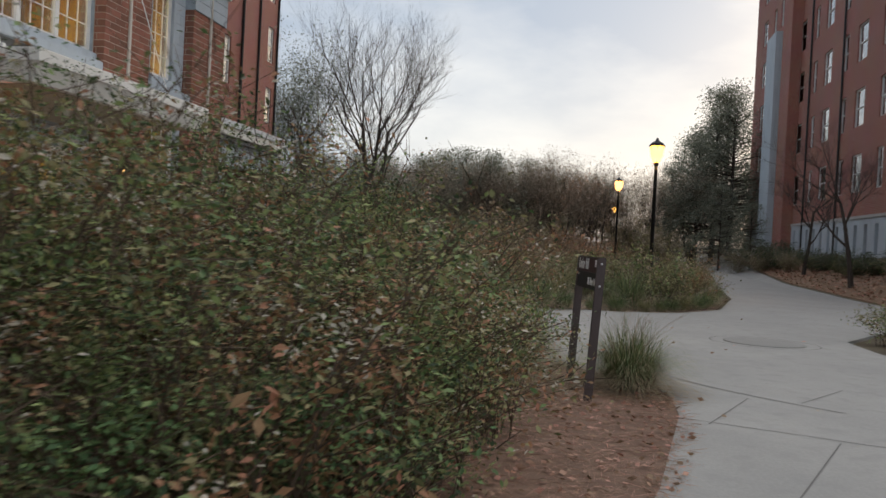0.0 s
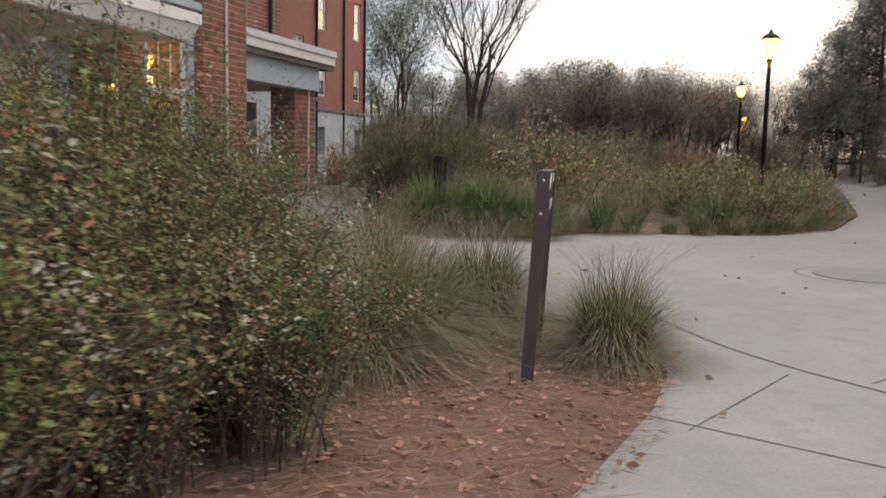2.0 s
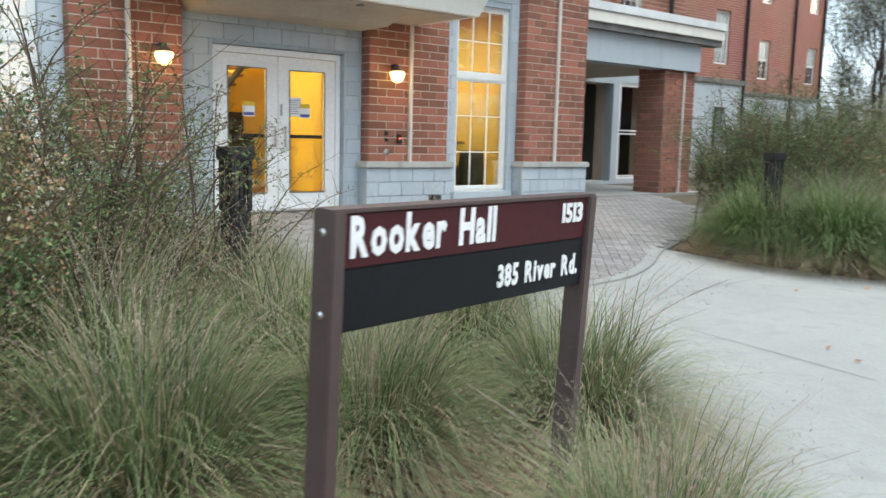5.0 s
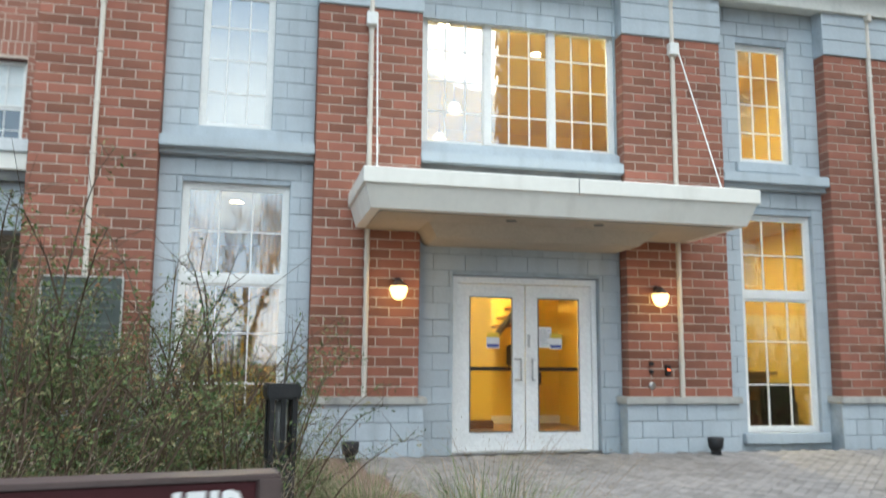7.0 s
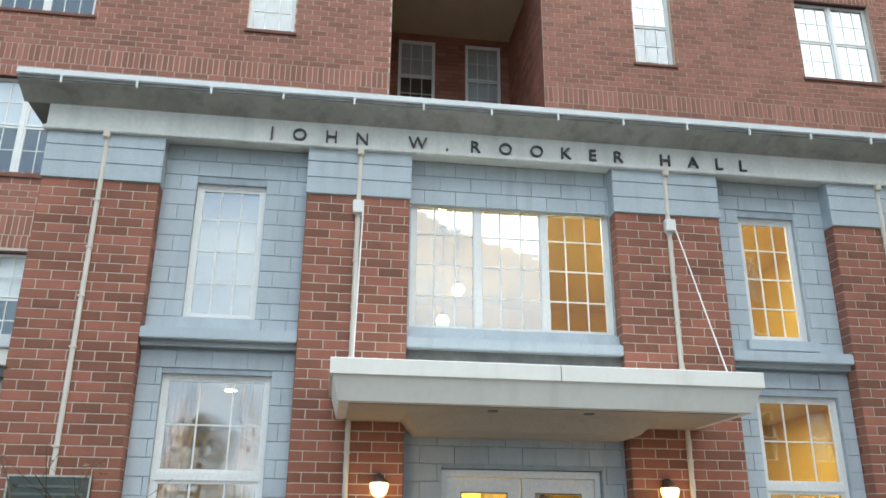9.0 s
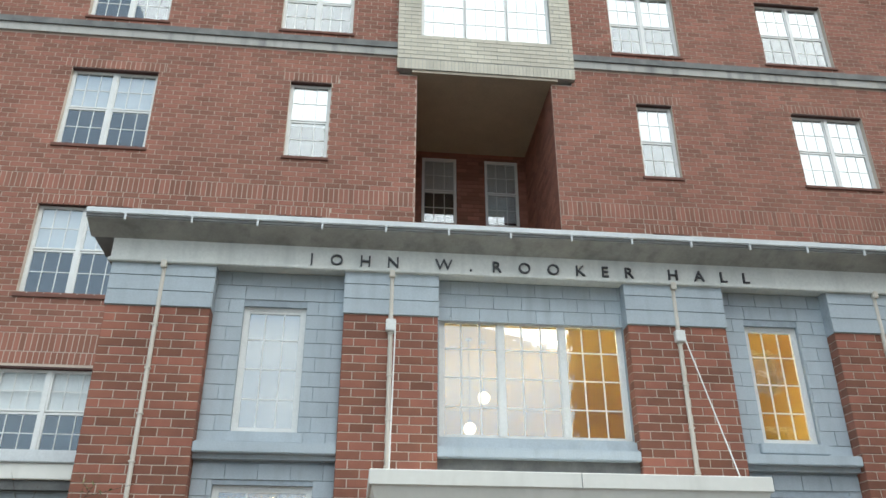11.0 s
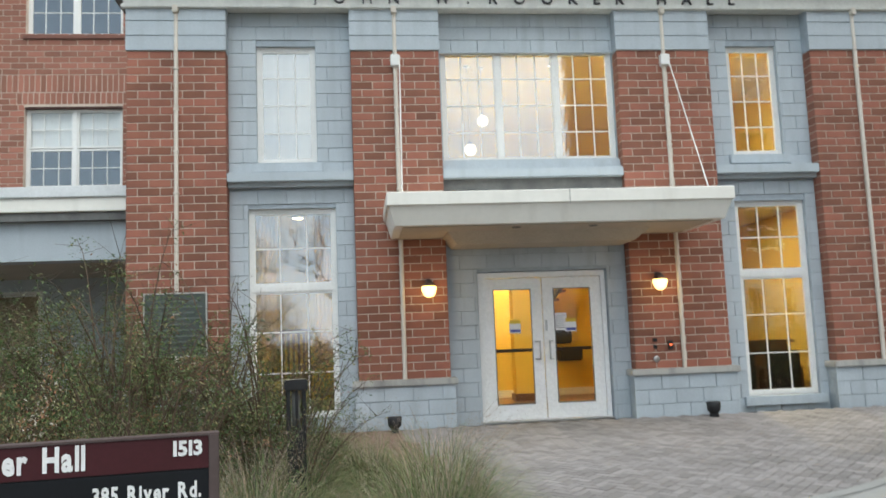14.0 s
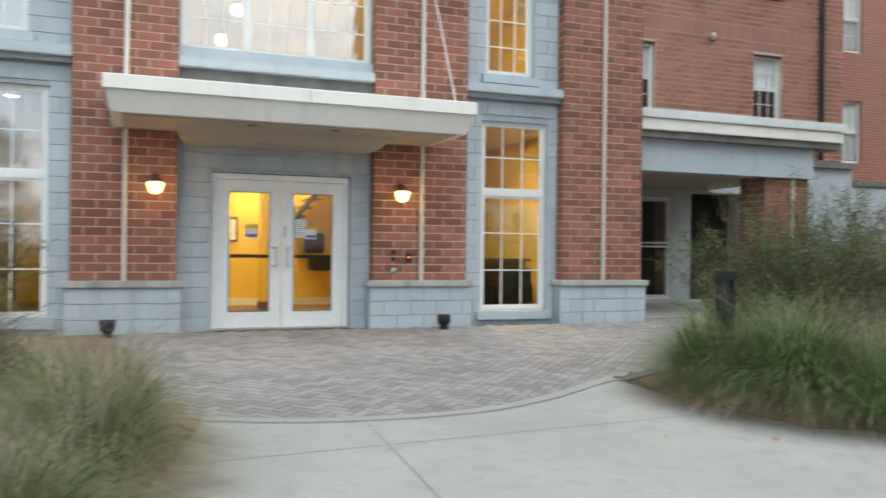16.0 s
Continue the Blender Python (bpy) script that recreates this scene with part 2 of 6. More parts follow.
def tube(bm, a, b, r0, r1=None, n=8, cap=True):
    """A round bar from a to b."""
    a, b = Vector(a), Vector(b)
    r1 = r0 if r1 is None else r1
    q = (b - a).to_track_quat("Z", "Y")
    rings = []
    for p, r in ((a, r0), (b, r1)):
        rings.append([bm.verts.new(p + q @ Vector((r * math.cos(2 * math.pi * i / n), r * math.sin(2 * math.pi * i / n), 0))) for i in range(n)])
    for i in range(n):
        bm.faces.new((rings[0][i], rings[0][(i + 1) % n], rings[1][(i + 1) % n], rings[1][i]))
    if cap:
        bm.faces.new(rings[0][::-1])
        bm.faces.new(rings[1])
    return bm


def lathe(profile, n=20, at=(0, 0, 0)):
    """A turned body from (radius, height) pairs."""
    bm = bmesh.new()
    rings = [[bm.verts.new((at[0] + r * math.cos(2 * math.pi * i / n), at[1] + r * math.sin(2 * math.pi * i / n), at[2] + z)) for i in range(n)] for r, z in profile]
    for a, b in zip(rings, rings[1:]):
        for i in range(n):
            bm.faces.new((a[i], a[(i + 1) % n], b[(i + 1) % n], b[i]))
    bm.faces.new(rings[0][::-1])
    bm.faces.new(rings[-1])
    for f in bm.faces:
        f.smooth = True
    return bm


def mesh_of(name, bm, material):
    me = bpy.data.meshes.new(name)
    bm.to_mesh(me)
    bm.free()
    me.materials.append(material)
    return me


def part(name, bm, material, parent=None, label=""):
    ob = new(name, mesh_of(name, bm, material))
    if parent:
        ob.parent = parent
    return tagged(ob, label)


def data_part(name, verts, faces, material, parent=None, smooth=False):
    me = bpy.data.meshes.new(name)
    me.from_pydata(verts, [], faces)
    me.materials.append(material)
    if smooth:
        me.polygons.foreach_set("use_smooth", [True] * len(me.polygons))
    me.update()
    ob = new(name, me)
    if parent:
        ob.parent = parent
    return ob


def thing(name, label, category, group="", kind=""):
    return tagged(new(name), label, category, group, kind)


def structure(name, bm, material, label="", category=""):
    return tagged(part(name, bm, material), label, category, "", "structure")


def ground_z(x, y):
    """Height of the ground: it falls from the door to the path, and banks up beyond it."""
    if y > -5:
        z = 0.05 * min(0.0, y)
    elif y > -9:
        z = -0.25 - 0.0275 * (-5 - y)
    else:
        z = -0.36
    if y < -17.5:
        z += 1.3 * min(1.0, (-17.5 - y) / 4.0)
    if x > 30:
        z += 0.012 * (x - 30)
    return z


# ---- walls of pieces ----
def rects(x0, x1, z0, z1, holes, w, h, gap, bond=0.5):
    """Running-bond rectangles that fill a face, cut at its openings."""
    rows = max(1, round((z1 - z0) / h))
    hh = (z1 - z0) / rows
    for r in range(rows):
        c, d = z0 + r * hh + gap / 2, z0 + (r + 1) * hh - gap / 2
        mid = (c + d) / 2
        cuts = sorted((a, b) for a, b, lo, hi in holes if lo < mid < hi and b > x0 and a < x1)
        spans, at = [], x0
        for a, b in cuts:
            if a > at:
                spans.append((at, a))
            at = max(at, b)
        if at < x1:
            spans.append((at, x1))
        for a, b in spans:
            k = math.floor((a - x0) / w) - 1
            shift = x0 + (w * bond if r % 2 else 0.0)
            while shift + k * w < b:
                p, q = max(a, shift + k * w), min(b, shift + (k + 1) * w)
                if q - p > 0.03:
                    yield p + gap / 2, q - gap / 2, c, d
                k += 1


def brick_data(items, depth, place):
    """Open-backed boxes for (a, b, c, d) rectangles; place turns (u, out, v) into a point."""
    verts, faces = [], []
    for a, b, c, d in items:
        i = len(verts)
        verts += [place(a, 0, c), place(b, 0, c), place(b, 0, d), place(a, 0, d),
                  place(a, depth, c), place(b, depth, c), place(b, depth, d), place(a, depth, d)]
        faces += [(i + 4, i + 5, i + 6, i + 7), (i, i + 1, i + 5, i + 4), (i + 1, i + 2, i + 6, i + 5), (i + 2, i + 3, i + 7, i + 6), (i + 3, i, i + 4, i + 7)]
    return verts, faces


PIECES = {}


def piece_objects(name, items, depth, y, material, parent):
    """Each rectangle is an object of its own on a shared mesh, proud of the face y towards -y."""
    for a, b, c, d in items:
        key = (name, round(b - a, 2), round(d - c, 3), material.name)
        if key not in PIECES:
            w, h = (b - a) / 2, (d - c) / 2
            bm = boxes((-w, -depth, -h, w, 0, h))
            front = [e for e in bm.edges if all(v.co.y < -depth / 2 for v in e.verts)]
            bmesh.ops.bevel(bm, geom=front, offset=0.003, segments=1, affect='EDGES')
            PIECES[key] = mesh_of(name, bm, material)
        ob = new(name, PIECES[key])
        ob.parent = parent
        ob.location = ((a + b) / 2, y, (c + d) / 2)


def holed(x0, x1, z0, z1, y0, y1, holes):
    """A wall slab with openings through it."""
    xs = sorted({x0, x1, *[v for h in holes for v in h[:2] if x0 < v < x1]})
    zs = sorted({z0, z1, *[v for h in holes for v in h[2:] if z0 < v < z1]})
    bm = bmesh.new()
    for a, b in zip(xs, xs[1:]):
        run = None
        for c, d in zip(zs, zs[1:]):
            mx, mz = (a + b) / 2, (c + d) / 2
            if any(h[0] < mx < h[1] and h[2] < mz < h[3] for h in holes):
                if run:
                    bbox(bm, a, y0, run[0], b, y1, run[1])
                run = None
            else:
                run = (run[0], d) if run else (c, d)
        if run:
            bbox(bm, a, y0, run[0], b, y1, run[1])
    return bm


# ---- entrance bay: brick piers ----
PIERS = ((-5.91, -4.53), (-2.74, -1.44), (1.27, 2.72), (4.36, 5.83))
LATER = []   # bricks and blocks, laid at the end
for i, (a, b) in enumerate(PIERS):
    pier = structure(f"wall_pier_{i + 1}", boxes((a + 0.008, 0.006, 0.60, b - 0.008, 0.5, 5.60)), M_MORTAR,
                     "red brick pier of the entrance bay with pale mortar joints", "wall")
    mid = (a + b) / 2
    LATER.append(("brick", list(rects(a, b, 0.69, 5.485, [(mid - 0.02, mid + 0.02, 0, 9)], 0.31, 0.118, 0.0135)), 0.014, 0.014, M_BRICK, pier))
    for side, x in ((-1, a + 0.014), (1, b - 0.014)):
        v, f = brick_data(list(rects(0.0, 0.21, 0.69, 5.485, [], 0.31, 0.118, 0.0135)), 0.014,
                          (lambda u, o, w, x=x, side=side: (x + side * o, u, w)))
        if side < 0:
            f = [q[::-1] for q in f]
        tagged(data_part("side_brickwork", v, f, M_BRICK_UP, pier), kind="stuff")
    base = structure(f"wall_pier_base_{i + 1}", boxes((a - 0.05, -0.035, -0.3, b + 0.05, 0.45, 0.60)), M_JOINT,
                     "painted blue-grey block base of a brick pier", "wall")
    LATER.append(("block", list(rects(a - 0.06, b + 0.06, -0.02, 0.60, [], 0.41, 0.205, 0.008)), 0.02, -0.035, M_BLOCK, base))
    structure(f"trim_pier_sill_{i + 1}", soft_box(a - 0.09, -0.10, 0.60, b + 0.09, 0.3, 0.69, 0.012), M_STONE, "weathered cast stone ledge on the pier base", "ledge")
    # block capital under the frieze
    cap = structure(f"trim_pier_cap_{i + 1}", boxes((a - 0.005, -0.01, 5.485, b + 0.005, 0.4, 6.14)), M_JOINT, "blue-grey block capital at the top of a brick pier", "capital")
    LATER.append(("block", [(a - 0.012, b + 0.012, 5.49, 5.70), (a - 0.012, b + 0.012, 5.712, 5.92), (a - 0.012, b + 0.012, 5.932, 6.105)], 0.018, -0.01, M_BLOCK, cap))
    # white pipe in the middle of the pier
    pipe = thing("wall_pipe", "thin white painted pipe running up a brick pier", "pipe", "pipes on the piers")
    bm = bmesh.new()
    tube(bm, (mid, -0.02, 0.69), (mid, -0.02, 6.12), 0.031, n=10)
    part("tube", bm, M_PIPE, pipe)
    for z in (1.1, 1.7, 2.3, 3.4, 4.0, 4.6, 5.2):
        part("bracket", soft_box(mid - 0.040, -0.056, z, mid + 0.040, 0.01, z + 0.025, 0.005), M_PIPE, pipe)
    if i in (1, 2):
        part("junction_box", soft_box(mid - 0.07, -0.10, 5.23, mid + 0.07, 0.0, 5.40, 0.01), M_WHITE, pipe)
    part("head", soft_box(mid - 0.04, -0.10, 6.03, mid + 0.04, 0.0, 6.14, 0.012), M_PIPE, pipe)

# tie rods from the piers to the canopy
for (x0, x1) in ((2.02, 2.25), (-2.06, -2.09)):
    rod = thing("canopy_tie_rod", "slim pale steel rod tying the entrance canopy to the pier", "rod", "canopy rods")
    bm = bmesh.new()
    tube(bm, (x0 + 0.03, -0.09, 5.27), (x1, -0.75, 3.12), 0.010, n=6)
    part("bar", bm, M_WHITE, rod)
    part("clevis", soft_box(x1 - 0.03, -0.79, 3.08, x1 + 0.03, -0.71, 3.2, 0.006), M_WHITE, rod)

# ---- entrance bay: grey block panels ----
WIN_LOW_L, WIN_LOW_R = (-4.26, -3.01, 0.20, 3.20), (3.05, 4.18, 0.21, 3.17)
WIN_UP_L, WIN_UP_R = (-4.12, -3.26, 3.86, 5.63), (3.10, 3.92, 3.88, 5.63)
WIN_MID = (-1.40, 1.30, 3.84, 5.60)
DOOR = (-0.975, 0.975, -0.1, 2.19)
PANELS = ((-4.53, -2.74, [WIN_LOW_L, WIN_UP_L]), (-1.44, 1.27, [DOOR, (-1.40, 1.26, 3.84, 5.60)]), (2.72, 4.36, [WIN_LOW_R, WIN_UP_R]))
for i, (a, b, holes) in enumerate(PANELS):
    p = structure(f"wall_panel_{i + 1}", holed(a, b, -0.3, 6.14, 0.215, 0.45, holes), M_JOINT, "recessed wall panel of painted blue-grey blocks", "wall")
    LATER.append(("block", list(rects(a, b, -0.02, 6.13, holes + [(a - 1, b + 1, 3.55, 3.72)], 0.41, 0.205, 0.007)), 0.018, 0.215, M_BLOCK, p))
    structure(f"trim_ledge_{i + 1}", soft_box(a, 0.0, 3.56, b, 0.22, 3.70, 0.012), M_BLOCK, "grey stone ledge between the two storeys", "ledge")
    # the middle strip is coloured dark to paint the shade under its ledge
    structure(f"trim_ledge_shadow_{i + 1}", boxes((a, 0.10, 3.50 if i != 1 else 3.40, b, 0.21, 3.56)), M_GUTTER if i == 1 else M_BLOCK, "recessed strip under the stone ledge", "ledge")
    for h in holes:
        if h is not DOOR:
            structure(f"window_sill_{i + 1}_{round(h[2])}", soft_box(h[0] - 0.08, 0.13, h[2] - 0.14, h[1] + 0.08, 0.3, h[2], 0.01), M_BLOCK, "blue-grey sill below a window", "sill")


def window(name, rect, y, sashes, cols, rows, label, glass, panes=True, blind=0.0, bars=0.018, cloth=None):
    """A white window in an opening facing -y. sashes: list of (x0, x1, z0, z1, cols, rows)."""
    x0, x1, z0, z1 = rect
    f = 0.05
    win = structure(name, boxes((x0, y - 0.03, z0, x0 + f, y + 0.05, z1), (x1 - f, y - 0.03, z0, x1, y + 0.05, z1),
                                (x0 + f, y - 0.03, z1 - f, x1 - f, y + 0.05, z1), (x0 + f, y - 0.03, z0, x1 - f, y + 0.05, z0 + f)),
                    M_WHITE, label, "window")
    for k, (a, b, c, d, nc, nr) in enumerate(sashes):
        part("sash", boxes((a, y - 0.02, c, a + 0.035, y + 0.03, d), (b - 0.035, y - 0.02, c, b, y + 0.03, d),
                           (a + 0.035, y - 0.02, d - 0.035, b - 0.035, y + 0.03, d), (a + 0.035, y - 0.02, c, b - 0.035, y + 0.03, c + 0.035)), M_WHITE, win)
        bm = bmesh.new()
        for j in range(1, nc):
            x = a + (b - a) * j / nc
            bbox(bm, x - bars / 2, y - 0.012, c + 0.035, x + bars / 2, y + 0.012, d - 0.035)
        for j in range(1, nr):
            z = c + (d - c) * j / nr
            bbox(bm, a + 0.035, y - 0.010, z - bars / 2, b - 0.035, y + 0.010, z + bars / 2)
        if nc > 1 or nr > 1:
            part("glazing_bars", bm, M_WHITE, win)
        cells = [(a + (b - a) * i / nc, a + (b - a) * (i + 1) / nc, c + (d - c) * j / nr, c + (d - c) * (j + 1) / nr) for i in range(nc) for j in range(nr)] if panes else [(a, b, c, d)]
        for p, q, r, s in cells:
            g = part("pane", boxes((p + 0.004, y - 0.003, r + 0.004, q - 0.004, y + 0.003, s - 0.004)), glass[k % 2] if isinstance(glass, tuple) else glass, win)
            g.visible_shadow = False
    if blind:
        part("blind", boxes((x0 + 0.055, y + 0.052, z1 - (z1 - z0) * blind, x1 - 0.055, y + 0.060, z1 - 0.052)), cloth or M_BLIND, win, "lowered pale blind")
    return win


def grid_sashes(rect, splits, cols, rows, f=0.05, m=0.05):
    """Side-by-side sashes: splits are the x of the mullions."""
    x0, x1, z0, z1 = rect
    edges = [x0 + f, *splits, x1 - f]
    return [(a + (m / 2 if i else 0), b - (m / 2 if i < len(edges) - 2 else 0), z0 + f, z1 - f, cols, rows) for i, (a, b) in enumerate(zip(edges, edges[1:]))]


GY = 0.30
window("window_1", (WIN_MID[0], 1.26, 3.84, 5.60), GY, grid_sashes((-1.40, 1.26, 3.84, 5.60), (-0.52, 0.37), 3, 4), 3, 4, "wide white three-part window with glazing bars, lit rooms behind", M_GLASS)
for x in (-0.52, 0.37):
    structure(f"window_mullion_{'a' if x < 0 else 'b'}", boxes((x - 0.045, GY - 0.04, 3.89, x + 0.045, GY + 0.05, 5.55)), M_WHITE, "white mullion of the wide window", "mullion")
window("window_2", WIN_UP_L, GY, grid_sashes(WIN_UP_L, (), 3, 4), 3, 4, "narrow white upper window with glazing bars and a closed pale blind", M_GLASS, blind=0.985, cloth=M_WARM_BLIND)
window("window_3", WIN_UP_R, GY, grid_sashes(WIN_UP_R, (), 3, 4), 3, 4, "narrow white upper window with a yellow-lit room behind", M_GLASS)
for k, r in ((4, WIN_LOW_L), (5, WIN_LOW_R)):
    a, b, c, d = r
    window(f"window_{k}", r, GY, [(a + 0.05, b - 0.05, 2.09, d - 0.05, 3, 2), (a + 0.05, b - 0.05, c + 0.05, 2.0, 3, 3)], 3, 2, "tall white ground-floor window with glazing bars, lit lobby behind", M_GLASS)
    structure(f"window_transom_{k}", boxes((a + 0.05, GY - 0.035, 2.0, b - 0.05, GY + 0.05, 2.09)), M_WHITE, "white transom bar of a tall window", "transom")

# ---- double door ----
DY = 0.35
door = structure("door_1", boxes((-0.965, DY - 0.06, 0.0, -0.90, DY + 0.08, 2.18), (0.90, DY - 0.06, 0.0, 0.965, DY + 0.08, 2.18), (-0.90, DY - 0.06, 2.10, 0.90, DY + 0.08, 2.18)),
                 M_DOOR, "closed white double entrance door with tall glass lights", "door")
for s in (-1, 1):
    a, b = (-0.895, -0.008) if s < 0 else (0.008, 0.895)
    leaf = part("door_leaf", boxes((a, DY - 0.03, 0.02, a + 0.16, DY + 0.03, 2.09), (b - 0.16, DY - 0.03, 0.02, b, DY + 0.03, 2.09),
                                   (a + 0.16, DY - 0.03, 1.93, b - 0.16, DY + 0.03, 2.09), (a + 0.16, DY - 0.03, 0.02, b - 0.16, DY + 0.03, 0.24)), M_DOOR, door)
    g = part("pane", boxes((a + 0.15, DY - 0.004, 0.23, b - 0.15, DY + 0.004, 1.94)), M_GLASS_DOOR, leaf)
    g.visible_shadow = False
    bead = part("glazing_bead", boxes((a + 0.16, DY - 0.036, 0.24, a + 0.175, DY - 0.03, 1.93), (b - 0.175, DY - 0.036, 0.24, b - 0.16, DY - 0.03, 1.93), (a + 0.175, DY - 0.036, 1.915, b - 0.175, DY - 0.03, 1.93), (a + 0.175, DY - 0.036, 0.24, b - 0.175, DY - 0.03, 0.255)), M_GUTTER, leaf)
    part("push_bar", soft_box(a + 0.16, DY + 0.03, 1.0, b - 0.16, DY + 0.09, 1.05, 0.008), M_METAL_DARK, leaf, "dark push bar")
    bm = bmesh.new()
    hx = -0.075 if s < 0 else 0.075
    tube(bm, (hx, DY - 0.10, 0.88), (hx, DY - 0.10, 1.16), 0.013, n=10)
    for z in (0.89, 1.15):
        tube(bm, (hx, DY - 0.10, z), (hx + s * 0.06, DY - 0.02, z), 0.012, n=8)
    part("pull_handle", bm, M_STEEL, leaf, "brushed steel pull handle")
    st = part("sticker", boxes((s * 0.42 - 0.085, DY - 0.012, 1.28, s * 0.42 + 0.085, DY - 0.006, 1.42)), M_LETTER, leaf, "white notice sticker")
    part("sticker_band", boxes((s * 0.42 - 0.085, DY - 0.016, 1.42, s * 0.42 + 0.085, DY - 0.010, 1.475)), mat(f"yellow_print_{s}", (0.75, 0.55, 0.05), rough=0.5, bump=0), leaf, "yellow top of the notice")
    part("sticker_text", boxes((s * 0.42 - 0.075, DY - 0.016, 1.295, s * 0.42 + 0.075, DY - 0.013, 1.335)), mat(f"blue_print_{s}", (0.08, 0.10, 0.35), rough=0.5, bump=0), leaf)
    if s > 0:
        part("notice_sheet", boxes((0.17, DY - 0.016, 1.30, 0.36, DY - 0.010, 1.56)), M_LETTER, leaf, "white paper notice")
        for k in range(7):
            part("print_line", boxes((0.185, DY - 0.019, 1.335 + k * 0.03, 0.34 - 0.02 * (k % 3), DY - 0.0165, 1.343 + k * 0.03)), mat("grey_print", (0.3, 0.3, 0.32), bump=0), leaf)
        part("lock", boxes((0.03, DY - 0.05, 1.3, 0.06, DY - 0.03, 1.46)), M_STEEL, leaf)
structure("door_threshold", soft_box(-0.97, 0.18, -0.012, 0.97, 0.45, 0.015, 0.005), M_STEEL, "metal threshold under the double door", "threshold")

# ---- entrance canopy ----
canopy = thing("entrance_canopy", "white painted flat canopy slab projecting over the entrance door", "canopy")
bm = boxes((-2.33, -1.47, 2.93, 2.26, 0.0, 3.10))
bmesh.ops.bevel(bm, geom=bm.edges[:], offset=0.008, segments=1, affect='EDGES')
part("cap", bm, M_CANOPY, canopy)
bm = bmesh.new()
lo = [(-2.23, -1.33, 2.69), (2.16, -1.33, 2.69), (2.16, 0.0, 2.69), (-2.23, 0.0, 2.69)]
hi = [(-2.30, -1.44, 2.93), (2.23, -1.44, 2.93), (2.23, 0.0, 2.93), (-2.30, 0.0, 2.93)]
v = [bm.verts.new(p) for p in lo + hi]
for f in ((3, 2, 1, 0), (0, 1, 5, 4), (1, 2, 6, 5), (3, 0, 4, 7)):
    bm.faces.new([v[k] for k in f])
part("fascia", bm, M_CANOPY, canopy)
part("fascia_seam", boxes((0.03, -1.476, 2.93, 0.036, -1.46, 3.10)), M_GUTTER, canopy)
bm = bmesh.new()
v = [bm.verts.new(p) for p in ((-1.34, -0.52, 2.53), (1.20, -0.52, 2.53), (1.20, 0.19, 2.53), (-1.34, 0.19, 2.53), (-1.50, -0.76, 2.69), (1.36, -0.76, 2.69), (1.36, 0.19, 2.69), (-1.50, 0.19, 2.69))]
for f in ((3, 2, 1, 0), (0, 1, 5, 4), (1, 2, 6, 5), (2, 3, 7, 6), (3, 0, 4, 7)):
    bm.faces.new([v[k] for k in f])
part("soffit_box", bm, M_SOFFIT, canopy, "lower beige soffit panel")
part("soffit", boxes((-2.12, -1.22, 2.678, 2.05, -0.01, 2.688)), M_SOFFIT, canopy)
for x in (-0.6, 0.45):
    part("recessed_fitting", lathe([(0.06, 0), (0.06, 0.012)], 14, (x, -1.02, 2.668)), M_GUTTER, canopy)

# ---- frieze, cornice, lettering ----
structure("trim_frieze", boxes((-5.95, -0.05, 6.14, 5.88, 0.4, 6.50)), M_FRIEZE, "painted off-white frieze below the cornice", "frieze")
structure("trim_frieze_lip", soft_box(-5.98, -0.085, 6.105, 5.91, 0.0, 6.16, 0.01), M_FRIEZE, "moulded lower lip of the frieze", "moulding")
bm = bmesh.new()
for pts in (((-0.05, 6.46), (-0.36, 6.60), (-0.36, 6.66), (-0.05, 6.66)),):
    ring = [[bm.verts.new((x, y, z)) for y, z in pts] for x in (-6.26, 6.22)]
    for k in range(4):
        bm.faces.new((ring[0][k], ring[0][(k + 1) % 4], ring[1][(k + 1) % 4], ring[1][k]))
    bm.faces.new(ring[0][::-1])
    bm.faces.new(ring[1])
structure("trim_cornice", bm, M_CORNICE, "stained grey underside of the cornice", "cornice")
# shade below the gutter edge, modelled as a dark strip
structure("trim_gutter_shadow", boxes((-6.27, -0.375, 6.615, 6.23, -0.29, 6.66)), M_GUTTER, "dark strip painting the shade under the gutter edge", "gutter")
structure("trim_gutter", soft_box(-6.28, -0.40, 6.66, 6.24, -0.28, 6.75, 0.012), M_GUTTER_TOP, "white metal gutter edge along the cornice", "gutter")
for k in range(14):
    x = -5.75 + k * 0.885
    structure(f"trim_gutter_clip_{k}", boxes((x - 0.012, -0.405, 6.57, x + 0.012, -0.378, 6.67)), M_GUTTER_TOP, "white gutter strap", "strap")
structure("roof_entrance", boxes((-6.26, -0.30, 6.68, 6.22, 4.36, 6.72)), M_ASPH, "flat dark roof over the entrance bay", "roof")
structure("trim_cornice_end_1", boxes((-6.25, -0.05, 6.50, -5.95, 4.36, 6.66)), M_GUTTER, "dark cornice return", "cornice")
structure("trim_cornice_end_2", boxes((5.88, -0.05, 6.50, 6.21, 4.36, 6.66)), M_GUTTER, "dark cornice return", "cornice")
structure("wall_bay_side_1", boxes((-5.90, 0.50, -0.3, -5.60, 4.37, 6.50)), M_BRICK_UP, "brick side wall of the entrance bay", "wall")
structure("wall_bay_side_2", boxes((5.52, 0.50, -0.3, 5.82, 4.37, 6.50)), M_BRICK_UP, "brick side wall of the entrance bay", "wall")


